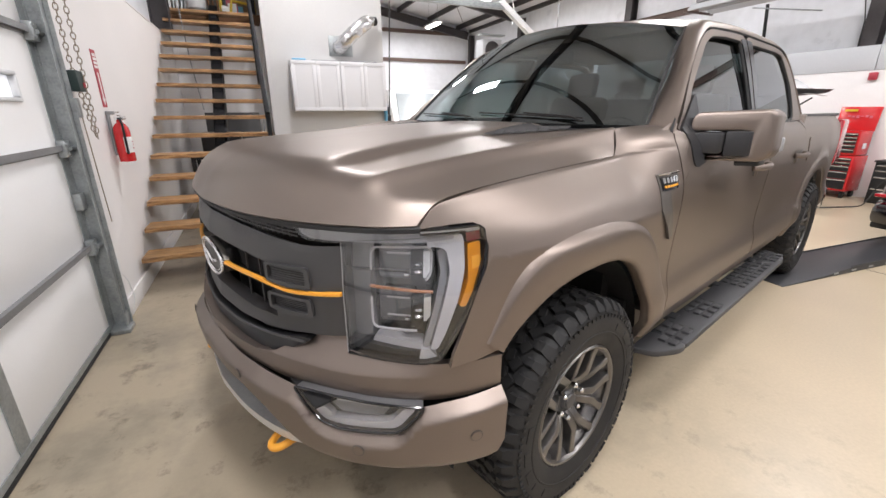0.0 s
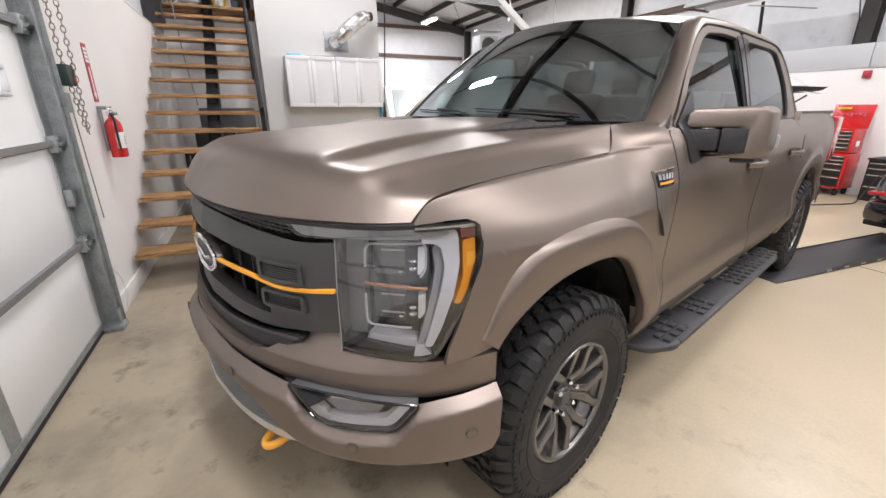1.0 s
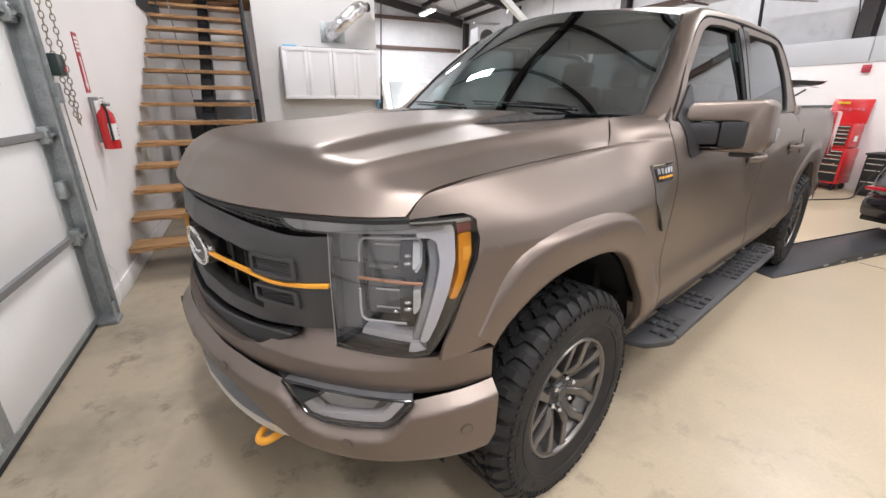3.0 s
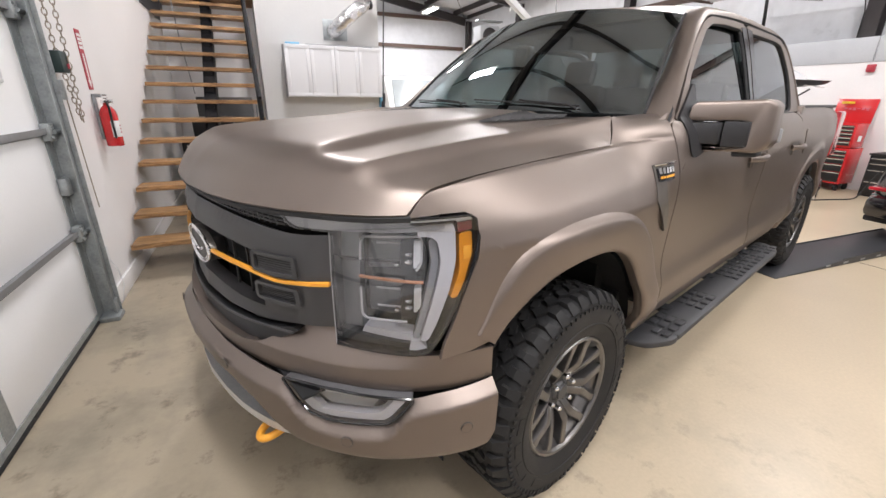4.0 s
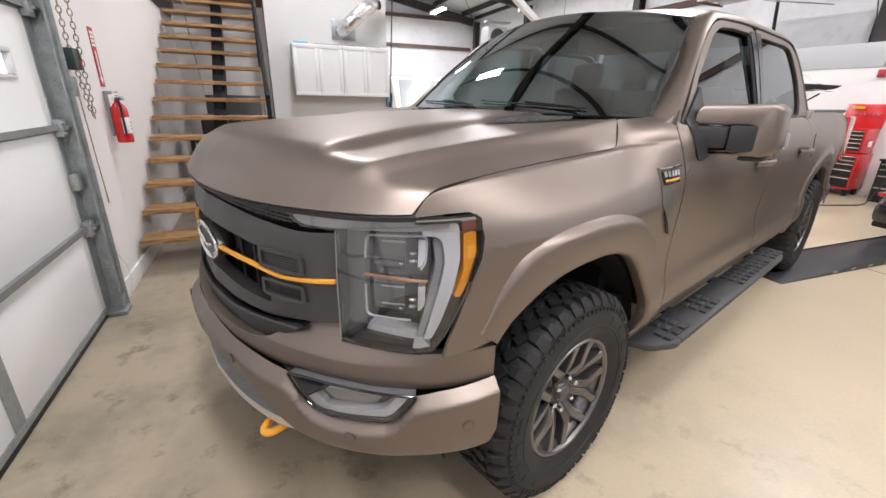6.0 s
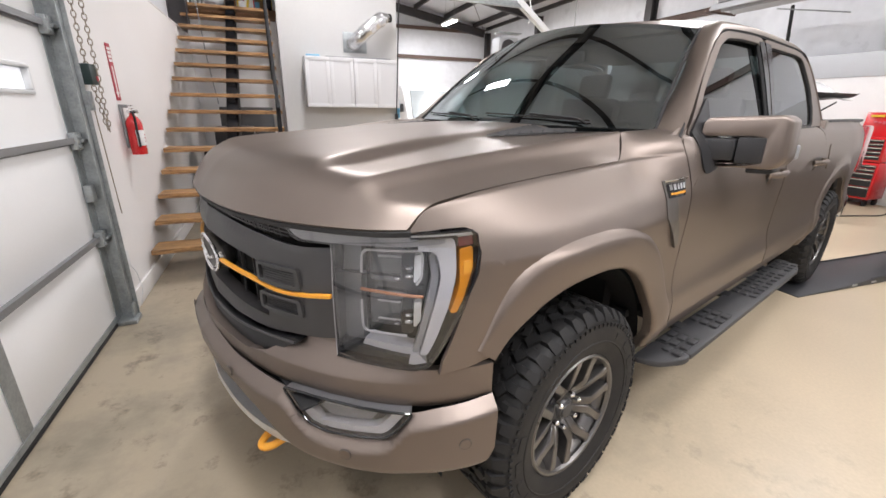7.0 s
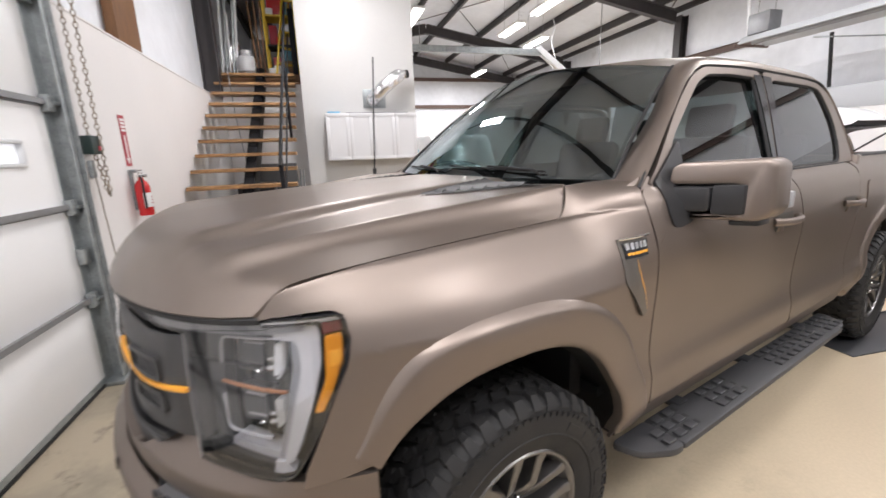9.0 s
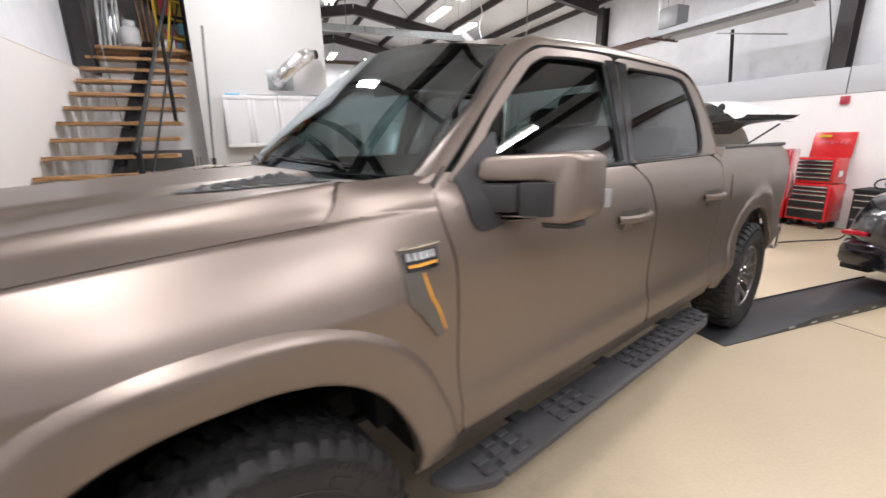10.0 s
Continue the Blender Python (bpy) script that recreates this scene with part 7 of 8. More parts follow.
for x0 in (1.35, 2.15):
    for y in (-0.42, 0.42):
        seat = part("seat", boxes((x0, x0 + 0.50, y - 0.26, y + 0.26, 0.86, 1.02), bevel=0.05), M_SEAT, truck, "dark cabin seat")
        bm = bmesh.new()
        box(bm, -0.06, 0.06, -0.25, 0.25, 0, 0.64, bevel=0.05, m=Matrix.Translation((x0 + 0.50, y, 0.95)) @ Matrix.Rotation(radians(14), 4, "Y"))
        part("backrest", bm, M_SEAT, seat)
        bm = bmesh.new()
        box(bm, -0.045, 0.045, -0.13, 0.13, 0.64, 0.83, bevel=0.04, m=Matrix.Translation((x0 + 0.50, y, 0.95)) @ Matrix.Rotation(radians(14), 4, "Y"))
        part("headrest", bm, M_SEAT, seat)
part("rear_view_mirror", boxes((1.02, 1.05, -0.13, 0.13, 1.73, 1.80), bevel=0.02), M_BLACK, truck)
# wipers and aerial, cowl
bm = bmesh.new()
grid(bm, lambda u, w: Vector((0.38 + 0.08 * u + 0.12 * w * w * u, 0.72 * w, 1.400 - 0.01 * u)), span(0, 1, 4), span(-1, 1, 17))
part("cowl", bm, M_BLACK, truck, "black plastic cowl")
for y0 in (-0.55, 0.10):
    bm = bmesh.new()
    q0, q1 = y0 / 0.80, (y0 + 0.60) / 0.80
    tube(bm, [screen_at(0.015, q0) + Vector((-0.02, 0, 0.006)), screen_at(0.03, q0 + 0.06) + Vector((-0.012, 0, 0.016)), screen_at(0.06, (q0 + q1) / 2) + Vector((-0.010, 0, 0.014))], 0.005, 6)
    tube(bm, [screen_at(0.035 + 0.035 * i / 8, q0 + (q1 - q0) * i / 8) + Vector((-0.006, 0, 0.008)) for i in range(9)], 0.0038, 6)
    part("wiper", bm, M_BLACK, truck, "black wiper arm")
bm = bmesh.new()
AERIAL = ((0.383, 0.822, 1.395), (0.43, 0.838, 2.127))
tube(bm, [AERIAL[0], Vector(AERIAL[0]).lerp(Vector(AERIAL[1]), 0.07)], 0.012, 10)
tube(bm, [AERIAL[0], AERIAL[1]], 0.0045, 6)
part("aerial", bm, M_BLACK, truck, "black whip aerial")

# ---- tool storage along the side wall ----


def drawer_cabinet(x, y0, y1, z0, z1, depth, rows, shell, front, owner, name):
    """A steel drawer unit facing the truck, open towards -x in the building's axes."""
    body = part(name, boxes((x, x + depth, y0, y1, z0, z1), bevel=0.006), shell, owner)
    z = z0 + 0.03
    unit = (z1 - z0 - 0.06) / sum(rows)
    for r in rows:
        h = unit * r
        d = part("drawer", boxes((x - 0.014, x - 0.002, y0 + 0.03, y1 - 0.03, z + 0.006, z + h - 0.004), bevel=0.003), front, body)
        part("pull", boxes((x - 0.024, x - 0.014, y0 + 0.03, y1 - 0.03, z + h - 0.028, z + h - 0.010), bevel=0.003), M_CHROME, d, "bright metal drawer pull")
        z += h
    return body


chest = thing("tool_chest", "red rolling tool chest with black drawers, lid open", "tool chest", B.copy())
drawer_cabinet(8.48, 1.86, 2.42, 0.12, 0.72, 0.44, (3.2, 2.4, 1.8, 1.2, 1.2), M_RED, M_TOOLBLACK, chest, "roller_cabinet")
drawer_cabinet(8.50, 1.87, 2.41, 0.735, 1.13, 0.38, (1.2, 1.2, 1.1, 1.0, 1.0), M_RED, M_TOOLBLACK, chest, "top_box")
bm = bmesh.new()
box(bm, -0.012, 0.012, -0.28, 0.28, 0.0, 0.40, bevel=0.006, m=Matrix.Translation((8.87, 2.14, 1.12)) @ Matrix.Rotation(radians(8), 4, "Y"))
lid = part("lid", bm, M_RED, chest, "open red lid")
part("sticker", boxes((8.868, 8.874, 2.16, 2.34, 1.44, 1.475)), M_YELLOW, lid, "yellow sticker")
for k in range(6):
    part("text_bar", boxes((8.866, 8.871, 1.94 + 0.06 * k, 1.98 + 0.06 * k, 1.33 + 0.012 * (k % 3), 1.37 + 0.008 * (k % 2))), M_PINK, lid)
part("sticker", boxes((8.471, 8.476, 1.90, 2.0, 0.16, 0.24)), M_PINK, chest, "pale round sticker")
part("sticker", boxes((8.62, 8.72, 1.853, 1.858, 0.84, 0.93)), M_WHITE, chest, "paper label")
for y in (1.92, 2.36):
    for x in (8.55, 8.85):
        bm = bmesh.new()
        rod(bm, (x, y - 0.02, 0.055), (x, y + 0.02, 0.055), 0.055, 18)
        box(bm, x - 0.02, x + 0.02, y - 0.028, y + 0.028, 0.07, 0.12)
        part("caster", bm, M_SEAL, chest)
side = thing("side_locker", "narrow red side locker beside the tool chest", "locker", B.copy())
part("body", boxes((8.50, 8.90, 2.47, 2.62, 0.10, 1.0), bevel=0.006), M_RED, side)
part("door", boxes((8.488, 8.498, 2.48, 2.61, 0.13, 0.97), bevel=0.003), M_RED, side)
for y in (2.50, 2.59):
    part("foot", boxes((8.52, 8.88, y - 0.015, y + 0.015, 0.0, 0.10)), M_SEAL, side)
low = thing("tool_cabinet", "low black tool cabinet with silver drawer pulls", "tool cabinet", B.copy())
drawer_cabinet(8.46, 0.55, 1.56, 0.0, 0.66, 0.46, (2.6, 2.2, 1.2, 1.0), M_TOOLBLACK, M_TOOLBLACK, low, "body")
part("top", boxes((8.44, 8.93, 0.53, 1.58, 0.661, 0.69), bevel=0.006), M_SEAL, low, "black rubber top")
rnd = random.Random(11)
bm = bmesh.new()
for k in range(4):
    c = Vector((8.62, 1.30 - 0.12 * k, 0.70 + 0.02 * k))
    tube(bm, [c + Vector((0.02 * math.sin(a * 2), 0.11 * math.cos(a), 0.07 + 0.075 * math.sin(a))) for a in span(0, math.tau, 19)[:-1]], 0.012, 6, closed=True)
tagged(part("coiled_cable", bm, M_ROPE, m=B.copy()), "coiled black cables heaped on the cabinet", "cable")
bm = bmesh.new()
box(bm, 8.55, 8.80, 0.62, 0.95, 0.691, 0.90, bevel=0.03)
tagged(part("tool_bag", bm, M_SEAT, m=B.copy()), "black fabric tool bag on the cabinet", "bag")
bm = bmesh.new()
line = [(6.3, 1.78, 0.011), (6.88, 1.69, 0.011), (7.4, 1.57, 0.011), (7.8, 1.42, 0.011), (8.0, 1.40, 0.011), (8.22, 1.44, 0.05), (8.38, 1.40, 0.35), (8.45, 1.20, 0.70), (8.60, 1.02, 0.72)]
soft = [Vector(a).lerp(Vector(b), j / 5) for a, b in zip(line, line[1:]) for j in range(5)] + [Vector(line[-1])]
for _ in range(6):
    soft = [soft[0]] + [(a + b * 2 + c) / 4 for a, b, c in zip(soft, soft[1:], soft[2:])] + [soft[-1]]
tube(bm, soft, 0.010, 6)
tagged(part("air_hose", bm, M_ROPE, m=B.copy()), "black hose lying over the floor to the cabinet", "hose")
alarm = thing("fire_alarm", "small red fire alarm box on the white wall", "alarm", B.copy())
part("case", boxes((XR - 0.115, XR - 0.061, 2.06, 2.17, 1.94, 2.06), bevel=0.008), M_REDDULL, alarm)
part("bell", boxes((XR - 0.125, XR - 0.116, 2.085, 2.145, 1.965, 2.035), bevel=0.004), M_REDDULL, alarm)

# ---- ramp under the rear wheel ----
RM = B @ Matrix.Translation((3.36, 0.10, 0.0)) @ Matrix.Rotation(radians(-3.0), 4, "Z")
ramp = thing("ramp", "long black steel drive-on ramp lying on the floor", "ramp", RM)
bm = bmesh.new()
prism(bm, [(0.0, 0.0), (0.0, 0.006), (0.10, 0.012), (0.55, 0.020), (0.95, 0.052), (2.6, 0.062), (2.6, 0.0)], -0.13, 0.33, "XZ", bevel=0.003)
part("deck", bm, M_RAMP, ramp)
for k in range(7):
    x = 0.70 + 0.27 * k
    part("edge_slot", boxes((x, x + 0.07, -0.1325, -0.1305, 0.016, 0.034)), M_GALV, ramp, "bright worn slot in the edge")
for y in (-0.128, 0.318):
    bm = bmesh.new()
    prism(bm, [(0.96, 0.05), (2.6, 0.060), (2.6, 0.072), (0.98, 0.062)], y, y + 0.010, "XZ")
    part("side_rail", bm, M_RAMP, ramp)

# ---- black car behind, mostly out of view ----
car = thing("black_car", "glossy black car with a red tail lamp, parked beside the ramp", "car", B @ Matrix.Translation((5.52, 0.36, 0.0)) @ Matrix.Rotation(radians(-4), 4, "Z"))
# local: x across from its near side, y runs forward as -y
CW, CL = 1.78, 4.3
car_z = mono([0, 0.25, 0.6, 1.3, 2.2, 3.0, 3.6, 4.3], [0.93, 0.97, 1.02, 1.42, 1.45, 1.05, 0.95, 0.70])


def car_at(u, v):
    """Body section: v runs from the near sill over the roof to the far sill."""
    y = -CL * u
    top = car_z(CL * u)
    corner = 0.30 * (1 - min(1, u * 10)) ** 2 + 0.3 * max(0, u - 0.9) * 8 * max(0, u - 0.9)
    a = math.pi * v
    w = CW / 2 - corner * 0.7
    cx, cz = math.cos(a), math.sin(a)
    x = CW / 2 - w * math.copysign(abs(cx) ** 0.42, cx)
    z = 0.26 + (top - 0.26) * abs(cz) ** 0.48
    tuck = 0.26 * smooth01(1.0, top, z) if top > 1.1 else 0
    x = CW / 2 + (x - CW / 2) * (1 - tuck)
    bulge = 0.05 * math.sin(math.pi * min(1, max(0, (z - 0.3) / 0.55))) * (1 - min(1, u * 14))
    return Vector((x, y + bulge, z))


bm = bmesh.new()
rows = grid(bm, car_at, [0, 0.006, 0.015, 0.03, 0.05, 0.08, 0.12] + span(0.16, 1.0, 22), span(0, 1, 33))
bm.faces.new(rows[0])
bm.faces.new(rows[-1][::-1])
bmesh.ops.recalc_face_normals(bm, faces=bm.faces)
part("body", bm, M_CARBLACK, car, angle=55)
part("rear_bumper", boxes((0.10, CW - 0.10, -0.30, 0.055, 0.24, 0.52), bevel=0.07), M_CARBLACK, car)
part("bumper_corner", boxes((-0.02, 0.30, -0.42, 0.02, 0.25, 0.50), bevel=0.08), M_CARBLACK, car)
for x in (0.035, CW - 0.30):
    part("tail_lamp", boxes((x, x + 0.26, -0.16, 0.035, 0.545, 0.585), bevel=0.015), M_TAIL, car, "thin red tail lamp")
part("plate_recess", boxes((0.62, 1.16, 0.04, 0.062, 0.34, 0.46), bevel=0.005), M_SEAL, car)
for y in (-0.85, -3.45):
    for x in (0.10, CW - 0.10):
        bm = bmesh.new()
        lathe(bm, [(0.19, -0.10), (0.30, -0.11), (0.325, -0.08), (0.325, 0.08), (0.30, 0.11), (0.19, 0.10), (0.0, 0.06)], 36, "X", (x, y, 0.325))
        w = part("wheel", bm, M_RUBBER, car)
        bm = bmesh.new()
        lathe(bm, [(0.0, -0.07), (0.06, -0.08), (0.19, -0.06), (0.195, -0.10)], 30, "X", (x, y, 0.325))
        part("rim", bm, M_RIM, w)
# exhaust trim and lower skirt
part("skirt", boxes((0.16, CW - 0.16, -0.2, 0.05, 0.18, 0.25), bevel=0.02), M_SEAL, car)

# ---- white hatchback behind the bed, tailgate raised ----
suv = thing("white_suv", "white car with its black-lined tailgate raised", "car", B @ Matrix.Translation((6.15, 2.75, 0.0)))


def suv_at(u, v):
    y = 4.4 * u
    top = mono([0, 0.35, 1.8, 2.6, 3.3, 4.4], [1.66, 1.70, 1.72, 1.55, 1.08, 0.85])(y)
    a = math.pi * v
    cx, cz = math.cos(a), math.sin(a)
    x = 0.9 - 0.9 * math.copysign(abs(cx) ** 0.4, cx)
    z = 0.30 + (top - 0.30) * abs(cz) ** 0.5
    x = 0.9 + (x - 0.9) * (1 - (0.18 * smooth01(0.95, top, z) if top > 1.2 else 0))
    return Vector((x, y, z))


bm = bmesh.new()
rows = grid(bm, suv_at, [0, 0.01, 0.03] + span(0.07, 1, 20), span(0, 1, 33))
bm.faces.new(rows[-1][::-1])
bmesh.ops.recalc_face_normals(bm, faces=bm.faces)
part("body", bm, M_CARWHITE, suv, angle=55)
part("cargo_area", boxes((0.12, 1.68, 0.05, 1.6, 0.62, 0.66), (0.12, 1.68, 1.55, 1.6, 0.66, 1.5)), M_SEAT, suv, "dark cargo area")
part("rear_bumper", boxes((0.04, 1.76, -0.08, 0.12, 0.32, 0.66), bevel=0.05), M_CARWHITE, suv)


def gate_at(u, v, drop=0.0):
    y = 0.10 - 0.90 * u
    z = 1.70 + 0.30 * math.sin(math.pi * min(1, u * 1.15) ** 0.8) * (1 - 0.25 * u) - 0.03 * u - drop * (1 - 0.5 * u)
    return Vector((0.16 + 1.10 * v, y, z + 0.03 * math.sin(math.pi * v)))


bm = bmesh.new()
grid(bm, lambda u, v: gate_at(u, v), span(0, 1, 18), span(0, 1, 14))
bmesh.ops.recalc_face_normals(bm, faces=bm.faces)
gate = part("tailgate", bm, M_CARWHITE, suv, "raised white tailgate")
bm = bmesh.new()
low_z = mono([0, 0.3, 0.75, 0.9, 1.0], [1.52, 1.66, 1.70, 1.71, 1.765])
grid(bm, lambda u, v: Vector((0.15 + 1.12 * v, 0.10 - 0.94 * u, low_z(u))), span(0, 1, 18), span(0, 1, 8))
grid(bm, lambda u, v: Vector((0.15, 0.10 - 0.94 * u, low_z(u) + v * max(0.012, min(0.10, gate_at(u, 0).z - low_z(u))))), span(0, 1, 18), (0, 1))
grid(bm, lambda u, v: Vector((1.27, 0.10 - 0.94 * u, low_z(u) + v * max(0.012, min(0.10, gate_at(u, 0).z - low_z(u))))), span(0, 1, 18), (0, 1))
bmesh.ops.recalc_face_normals(bm, faces=bm.faces)
part("gate_lining", bm, M_BLACK, gate, "black inner lining")
bm = bmesh.new()
lathe(bm, [(0.0, 0.0), (0.045, 0.0), (0.055, 0.012)], 20, "X", (0.150, -0.46, 1.88))
part("lamp_socket", bm, M_BLACK, gate)
for x in (0.2, 1.6):
    bm = bmesh.new()
    rod(bm, (x, 0.12, 1.28), (x, -0.42, 1.66), 0.014, 8)
    part("gas_strut", bm, M_BLACK, suv)
for y in (0.8, 3.4):
    for x in (0.12, 1.68):
        bm = bmesh.new()
        lathe(bm, [(0.0, -0.09), (0.22, -0.11), (0.32, -0.11), (0.345, -0.08), (0.345, 0.08), (0.32, 0.11), (0.22, 0.11), (0.0, 0.09)], 32, "X", (x, y, 0.345))
        part("wheel", bm, M_RUBBER, suv)

# ---- white van far back ----
van = thing("white_van", "white van parked at the far end of the shop", "van", B @ Matrix.Translation((3.1, 10.2, 0.0)))
bm = bmesh.new()
prism(bm, rounded([(0.0, 0.35), (0.0, 0.95), (0.25, 1.15), (0.85, 2.05), (1.2, 2.12), (5.0, 2.12), (5.05, 0.35)], 0.12), 0.0, 1.95, "YZ", bevel=0.06)
part("body", bm, M_CARWHITE, van)
bm = bmesh.new()
v = [bm.verts.new(p) for p in ((0.15, 0.27, 1.20), (1.8, 0.27, 1.20), (1.72, 0.80, 1.98), (0.23, 0.80, 1.98))]
bm.faces.new(v)
r = bmesh.ops.extrude_face_region(bm, geom=bm.faces[:])
for q in r["geom"]:
    if isinstance(q, bmesh.types.BMVert):
        q.co += Vector((0, -0.03, 0.01))
bmesh.ops.recalc_face_normals(bm, faces=bm.faces)
part("windscreen", bm, M_VANGLASS, van, "windscreen with a pale reflection put into its colour")
for x in (-0.16, 1.99):
    part("mirror", boxes((x, x + 0.13, 0.62, 0.72, 1.36, 1.60), bevel=0.02), M_BLACK, van, "black door mirror")
for y in (0.9, 4.1):
    for x in (0.1, 1.85):
        bm = bmesh.new()
        lathe(bm, [(0.0, -0.09), (0.33, -0.11), (0.36, -0.08), (0.36, 0.08), (0.33, 0.11), (0.0, 0.09)], 28, "X", (x, y, 0.36))
        part("wheel", bm, M_RUBBER, van)

# ---- overhead: hoist beam, heater, hanging cables ----
lift = thing("hoist_beam", "long pale steel lift crossbeam with a slanted white brace", "beam", B.copy(), kind="structure")
part("channel", boxes((1.52, 4.72, 7.14, 7.26, 3.62, 3.74), (1.52, 4.72, 7.10, 7.14, 3.60, 3.63), bevel=0.004), M_GALV, lift)
part("junction_box", boxes((2.5, 2.72, 7.08, 7.13, 3.61, 3.72), bevel=0.004), M_STRUT, lift)
bm = bmesh.new()
beam(bm, (4.66, 7.2, 3.76), (5.95, 7.2, 2.86), 0.12, 0.14, (0, 1, 0))
part("brace", bm, M_WHITEPLASTIC, lift, "white slanted brace")
part("lift_post", boxes((5.86, 6.06, 7.10, 7.30, 0.0, 3.0), bevel=0.01), M_WHITEPLASTIC, lift, "white steel post")
part("lift_post", boxes((1.53, 1.68, 7.12, 7.28, 0.0, 3.62), bevel=0.01), M_WHITEPLASTIC, lift, "white steel post")
heat = thing("tube_heater", "long grey reflector of a tube heater hung near the wall", "heater", B.copy())
bm = bmesh.new()
prism(bm, [(7.62, 3.38), (7.74, 3.50), (8.16, 3.50), (8.34, 3.37), (8.32, 3.365), (8.15, 3.485), (7.75, 3.485), (7.64, 3.37)], 2.45, 4.85, "XZ")
part("reflector", bm, M_WALLGREY, heat)
bm = bmesh.new()
tube(bm, [(7.95, 2.5, 3.42), (7.95, 4.8, 3.42)], 0.045, 14)
part("tube", bm, M_STRUT, heat)
part("burner_box", boxes((7.72, 8.02, 4.35, 4.75, 3.51, 3.86), bevel=0.012), M_STRUT, heat)
part("end_bar", boxes((7.55, 8.4, 4.83, 4.87, 3.35, 3.39)), M_GIRT, heat)
for y in (2.7, 4.6):
    for x in (7.75, 8.15):
        bm = bmesh.new()
        tube(bm, [(x, y, 3.5), (x + 0.02, y, roof_z(x) - 0.15)], 0.006, 5)
        part("hanger", bm, M_STRUT, heat)
bm = bmesh.new()
tube(bm, [(7.80, 4.78, 3.52), (7.78, 4.82, 4.2), (7.80, 4.80, 5.05)], 0.035, 10)
part("vent_pipe", bm, M_WHITEPLASTIC, heat)
bm = bmesh.new()
tube(bm, [(XR - 0.09, 4.08, 3.45), (XR - 0.085, 4.04, 3.0), (XR - 0.085, 3.99, 2.50)], 0.03, 8)
tagged(part("wall_strap", bm, M_SEAL, m=B.copy()), "thick black hose hanging on the wall", "hose")
bm = bmesh.new()
tube(bm, [(XR - 0.03, 2.66, 4.6), (XR - 0.03, 2.62, 3.6), (XR - 0.03, 2.47, 2.9), (XR - 0.05, 2.46, 2.49)], 0.009, 6)
tagged(part("wall_cable", bm, M_ROPE, m=B.copy()), "thin black cable running down the wall", "cable")
bm = bmesh.new()
rod(bm, (8.5, 4.1, 3.36), (8.9, 3.1, 3.16), 0.012, 6)
tagged(part("thin_pipe", bm, M_GALV, m=B.copy()), "thin bare metal pipe under the heater", "pipe")
bm = bmesh.new()
rnd = random.Random(4)
pts = [(6.05 + 0.05 * math.sin(k * 1.3) + rnd.uniform(-0.03, 0.03), 8.9 + 0.03 * math.cos(k), 4.95 - 0.16 * k) for k in range(9)]
tube(bm, pts, 0.013, 6)
tagged(part("hanging_cord", bm, M_WHITEPLASTIC, m=B.copy()), "pale knotted cord hanging from the roof", "cord")
for x, y, n in ((7.0, 8.2, 2.6), (3.2, 12.4, 1.3), (8.2, 5.2, 1.0)):
    bm = bmesh.new()
    tube(bm, [(x, y, roof_z(x) - 0.05), (x, y, roof_z(x) - n)], 0.012, 6)
    tagged(part("conduit", bm, M_STRUT, m=B.copy()), "thin vertical conduit dropping from the roof", "conduit", "conduits")
unit = thing("unit_heater", "grey box unit heater with a round fan at the far column", "heater", B.copy())
part("case", boxes((7.6, 8.4, 13.4, 14.0, 3.3, 4.05), bevel=0.02), M_WALLGREY, unit)
bm = bmesh.new()
lathe(bm, [(0.0, 13.385), (0.27, 13.385), (0.29, 13.36), (0.31, 13.39)], 28, "Y", (8.0, 0, 3.68))
part("fan_ring", bm, M_BEAM, unit)
part("flue", boxes((7.3, 8.3, 13.0, 13.3, 4.12, 4.16)), M_GALV, unit)

# ---- loft clutter at the head of the stair ----
LZ = 3.0
tank = thing("gas_bottle", "white propane bottle with a collar, standing on the loft", "gas bottle", B @ Matrix.Translation((-1.33, 6.72, LZ)))
bm = bmesh.new()
lathe(bm, [(0.0, 0.03), (0.10, 0.03), (0.145, 0.07), (0.152, 0.12), (0.152, 0.26), (0.135, 0.31), (0.08, 0.345), (0.0, 0.35)], 32, "Z")
part("vessel", bm, M_WHITEPLASTIC, tank)
bm = bmesh.new()
lathe(bm, [(0.085, 0.335), (0.088, 0.42), (0.082, 0.42), (0.080, 0.335)], 24, "Z")
part("collar", bm, M_WHITEPLASTIC, tank)
bm = bmesh.new()
lathe(bm, [(0.105, 0.0), (0.11, 0.0), (0.11, 0.05), (0.105, 0.05)], 24, "Z")
part("foot_ring", bm, M_WHITEPLASTIC, tank)
part("valve", boxes((-0.03, 0.03, -0.03, 0.03, 0.345, 0.40), bevel=0.006), M_GALV, tank)
rack = thing("loft_rack", "tall yellow and black rack packed with boxes", "rack", B.copy())
for x in (-0.98, -0.46):
    for y in (6.9, 7.3):
        part("upright", boxes((x - 0.02, x + 0.02, y - 0.02, y + 0.02, LZ, LZ + 1.6)), M_YELLOW, rack)
for z in (0.05, 0.55, 1.05, 1.5):
    part("shelf", boxes((-0.96, -0.48, 6.88, 7.32, LZ + z, LZ + z + 0.03)), M_YELLOW if z > 1 else M_SEAL, rack)
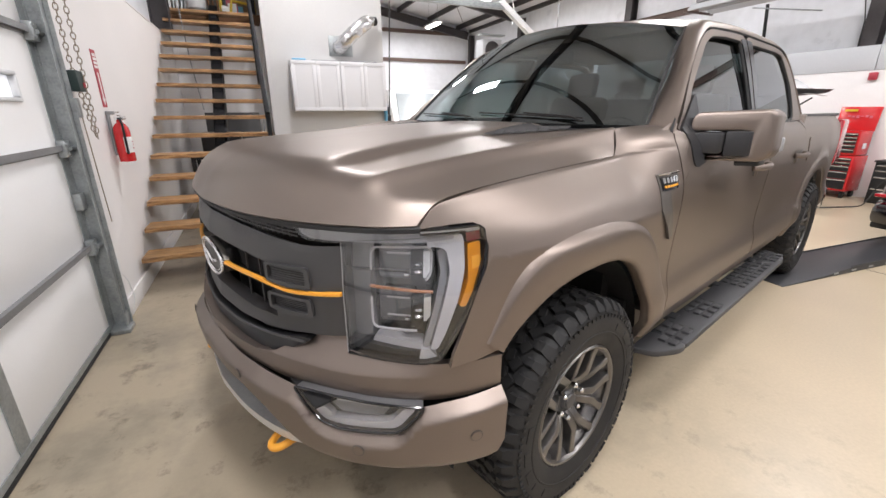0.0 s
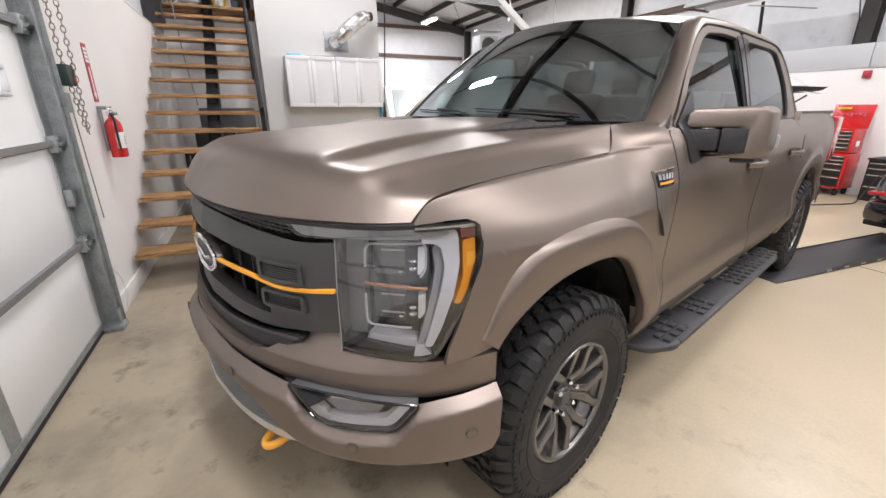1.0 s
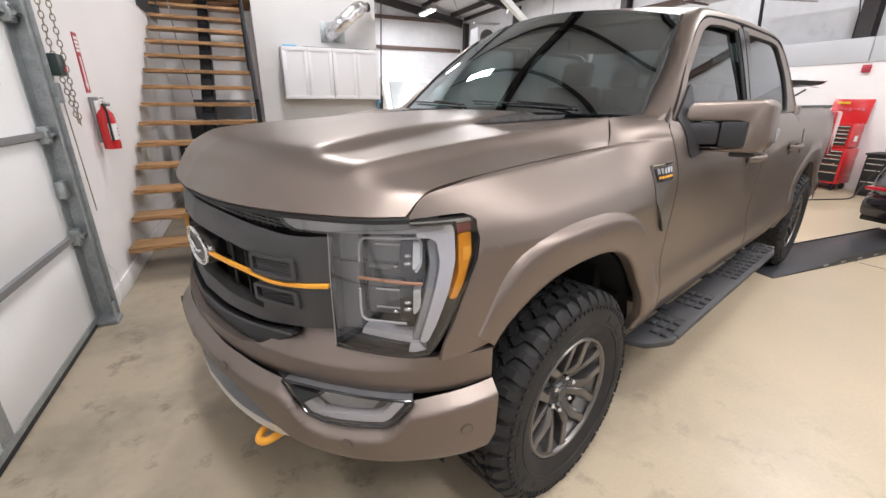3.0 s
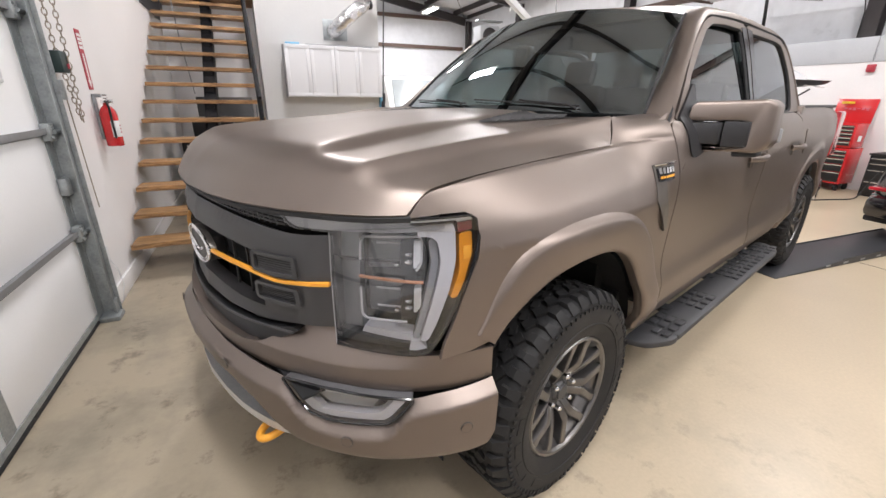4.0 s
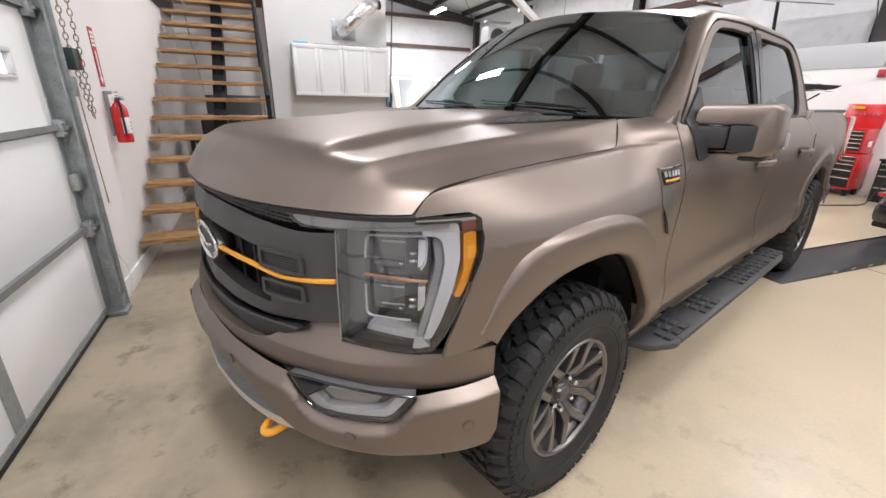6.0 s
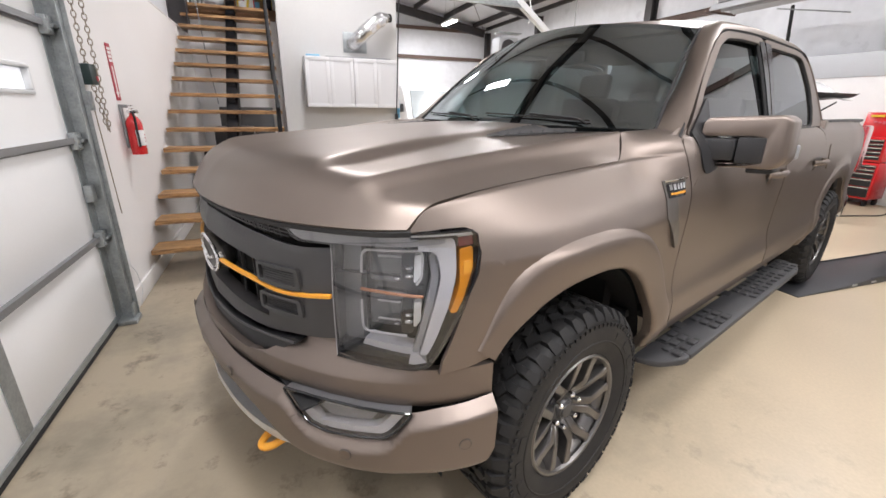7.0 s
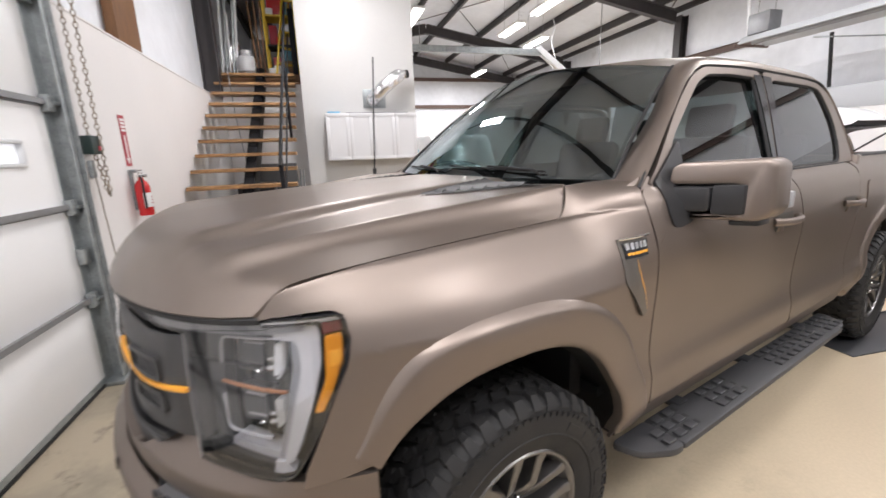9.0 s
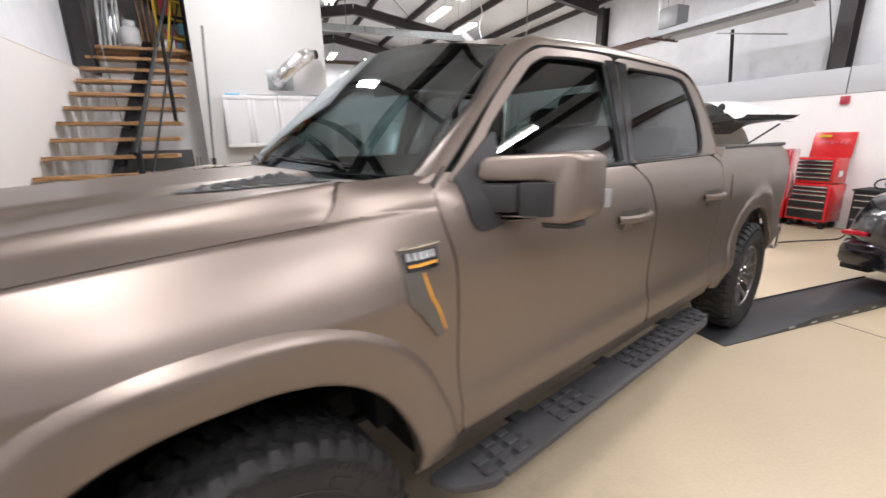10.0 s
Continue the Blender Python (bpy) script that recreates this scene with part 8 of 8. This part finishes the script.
for k, (x, z, w, h, mt, lab) in enumerate([(-0.90, 0.08, 0.16, 0.30, M_PINK, "pink plastic tub"), (-0.72, 0.08, 0.20, 0.24, M_CARD, "brown cardboard box"), (-0.92, 0.58, 0.14, 0.34, M_REDDULL, "red box"), (-0.75, 0.58, 0.24, 0.20, M_WHITE, "white carton"),
                                            (-0.92, 1.08, 0.40, 0.34, M_RED, "large red tool case"), (-0.70, 0.34, 0.14, 0.18, M_BLUE, "blue tin")]):
    if lab == "blue tin":
        z = 0.32
    ob = part("carton", boxes((x, x + w, 6.95, 7.2, LZ + z, LZ + z + h), bevel=0.012), mt, m=B.copy())
    tagged(ob, lab + " on the loft rack", "box", "boxes on the rack")
# yellow ladder leaning on the rack
ladder = thing("step_ladder", "yellow step ladder leaning on the loft rack", "ladder", B @ Matrix.Translation((-0.86, 6.62, LZ)) @ Matrix.Rotation(radians(9), 4, "Y") @ Matrix.Rotation(radians(-8), 4, "X"))
for x in (0.0, 0.30):
    part("rail", boxes((x, x + 0.035, 0, 0.06, 0.0, 1.5), bevel=0.005), M_YELLOW, ladder)
for k in range(5):
    part("rung", boxes((0.035, 0.30, 0.01, 0.05, 0.22 + 0.28 * k, 0.25 + 0.28 * k)), M_YELLOW, ladder)
rnd = random.Random(21)
for k in range(14):
    mt, lab = rnd.choice([(M_CARD, "small brown carton"), (M_WHITE, "small white carton"), (M_RED, "red plastic can"), (M_YELLOW, "yellow plastic case"), (M_PINK, "pink bottle"), (M_WHITEPLASTIC, "white plastic jug"), (M_BLUE, "blue can")])
    w, h = rnd.uniform(0.06, 0.14), rnd.uniform(0.10, 0.22)
    z = (0.0, 0.58, 1.08)[k % 3]
    x = -0.97 + 0.44 * ((k * 0.37) % 1.0)
    yy = 6.72 if z == 0.0 else 6.885
    ob = part("carton", boxes((x, x + w, yy - 0.02 * (k % 4) * (z == 0.0), yy + 0.06, LZ + z, LZ + z + h), bevel=0.012), mt, m=B.copy())
    tagged(ob, lab + " among the clutter on the loft", "container", "loft clutter")
for k in range(5):
    x = -1.70 + 0.05 * k
    bm = bmesh.new()
    tube(bm, [(x, 6.55 + 0.04 * k, LZ), (x + rnd.uniform(0.02, 0.16), 6.75, LZ + rnd.uniform(0.9, 1.5))], 0.022, 8)
    tagged(part("pole", bm, M_GALV if k % 2 else M_WHITEPLASTIC, m=B.copy()), "pale metal pole leaning on the loft wall", "pole", "leaning poles")
for k in range(3):
    bm = bmesh.new()
    tube(bm, [(-1.14 + 0.06 * k, 6.6, LZ), (-1.22 + 0.10 * k, 6.8, LZ + 1.25)], 0.014, 8)
    tagged(part("broom_handle", bm, M_PLANK, m=B.copy()), "brown wooden handle leaning at the stair head", "handle", "leaning handles")
bm = bmesh.new()
bmesh.ops.create_icosphere(bm, subdivisions=3, radius=0.24, matrix=Matrix.Translation((-1.58, 6.85, LZ + 0.26)) @ Matrix.Diagonal((0.7, 0.8, 1.4, 1)))
for v in bm.verts:
    v.co += Vector(noise.noise_vector(v.co * 9)) * 0.05
bm.normal_update()
lowest = min(v.co.z for v in bm.verts)
for v in bm.verts:
    v.co.z += LZ - lowest
tagged(part("plastic_bag", bm, M_FOIL, m=B.copy(), angle=80), "crumpled silver plastic bag on the loft", "bag")
part_beam = boxes((-0.55, -0.46, 6.4, 6.48, LZ, LZ + 1.05), bevel=0.004)
tagged(part("newel_post", part_beam, M_STRINGER, m=B.copy()), "black steel post at the stair head", "post", kind="structure")

# ---- stored under the stair ----
# dark sheet that stands in for the dim recess below the white wall
part_bm = boxes((-1.40, -0.62, WY - 0.06, WY - 0.002, 0.05, 1.46), bevel=0.008)
tagged(part("screen_panel", part_bm, M_RECESS, m=B.copy()), "dark grey sheet put in for the dim recess behind the stair", "panel")
shelf = thing("low_rack", "low black rack with machines under the stair", "rack", B.copy())
part("frame", boxes((-1.55, -0.55, 4.60, 5.2, 0.42, 0.46), (-1.55, -0.55, 4.60, 5.2, 0.86, 0.90), (-1.55, -1.50, 4.6, 4.65, 0, 0.90), (-0.60, -0.55, 4.6, 4.65, 0, 0.90), (-1.55, -1.50, 5.15, 5.2, 0, 0.90), (-0.60, -0.55, 5.15, 5.2, 0, 0.90)), M_SEAL, shelf)
for x, z, w, d, h, mt, lab in ((-1.45, 0.0, 0.40, 0.4, 0.34, M_TOOLBLACK, "black machine"), (-0.98, 0.0, 0.34, 0.4, 0.30, M_REDDULL, "dark red compressor"), (-1.48, 0.461, 0.42, 0.4, 0.33, M_BLACK, "black case"), (-0.95, 0.461, 0.30, 0.4, 0.28, M_WALLGREY, "grey machine"), (-1.40, 0.901, 0.5, 0.4, 0.30, M_TOOLBLACK, "black monitor box")):
    tagged(part("stored_case", boxes((x, x + w, 4.68, 4.68 + d, z + 0.002, z + h), bevel=0.02), mt, m=B.copy()), lab + " stored under the stair", "case", "things under the stair")
for x in (-0.60, -0.55):
    bm = bmesh.new()
    tube(bm, [(x, 5.55, 0.0), (x + 0.03, 5.70, 1.35)], 0.012, 6)
    tagged(part("thin_bar", bm, M_STRUT, m=B.copy()), "thin dark bar leaning on the wall", "bar", "leaning bars")
bm = bmesh.new()
tube(bm, [(-1.50, WY - 0.01, 2.9), (-1.47, WY - 0.012, 2.2), (-1.40, WY - 0.012, 1.5)], 0.008, 6)
tagged(part("power_lead", bm, M_STRUT, m=B.copy()), "grey cord down the wall behind the stair", "cord")
bm = boxes((1.455, 1.50, WY - 0.12, WY - 0.004, 1.30, 1.62), bevel=0.02)
tagged(part("blue_bag", bm, M_BLUE, m=B.copy()), "blue bag hanging at the wall end", "bag")
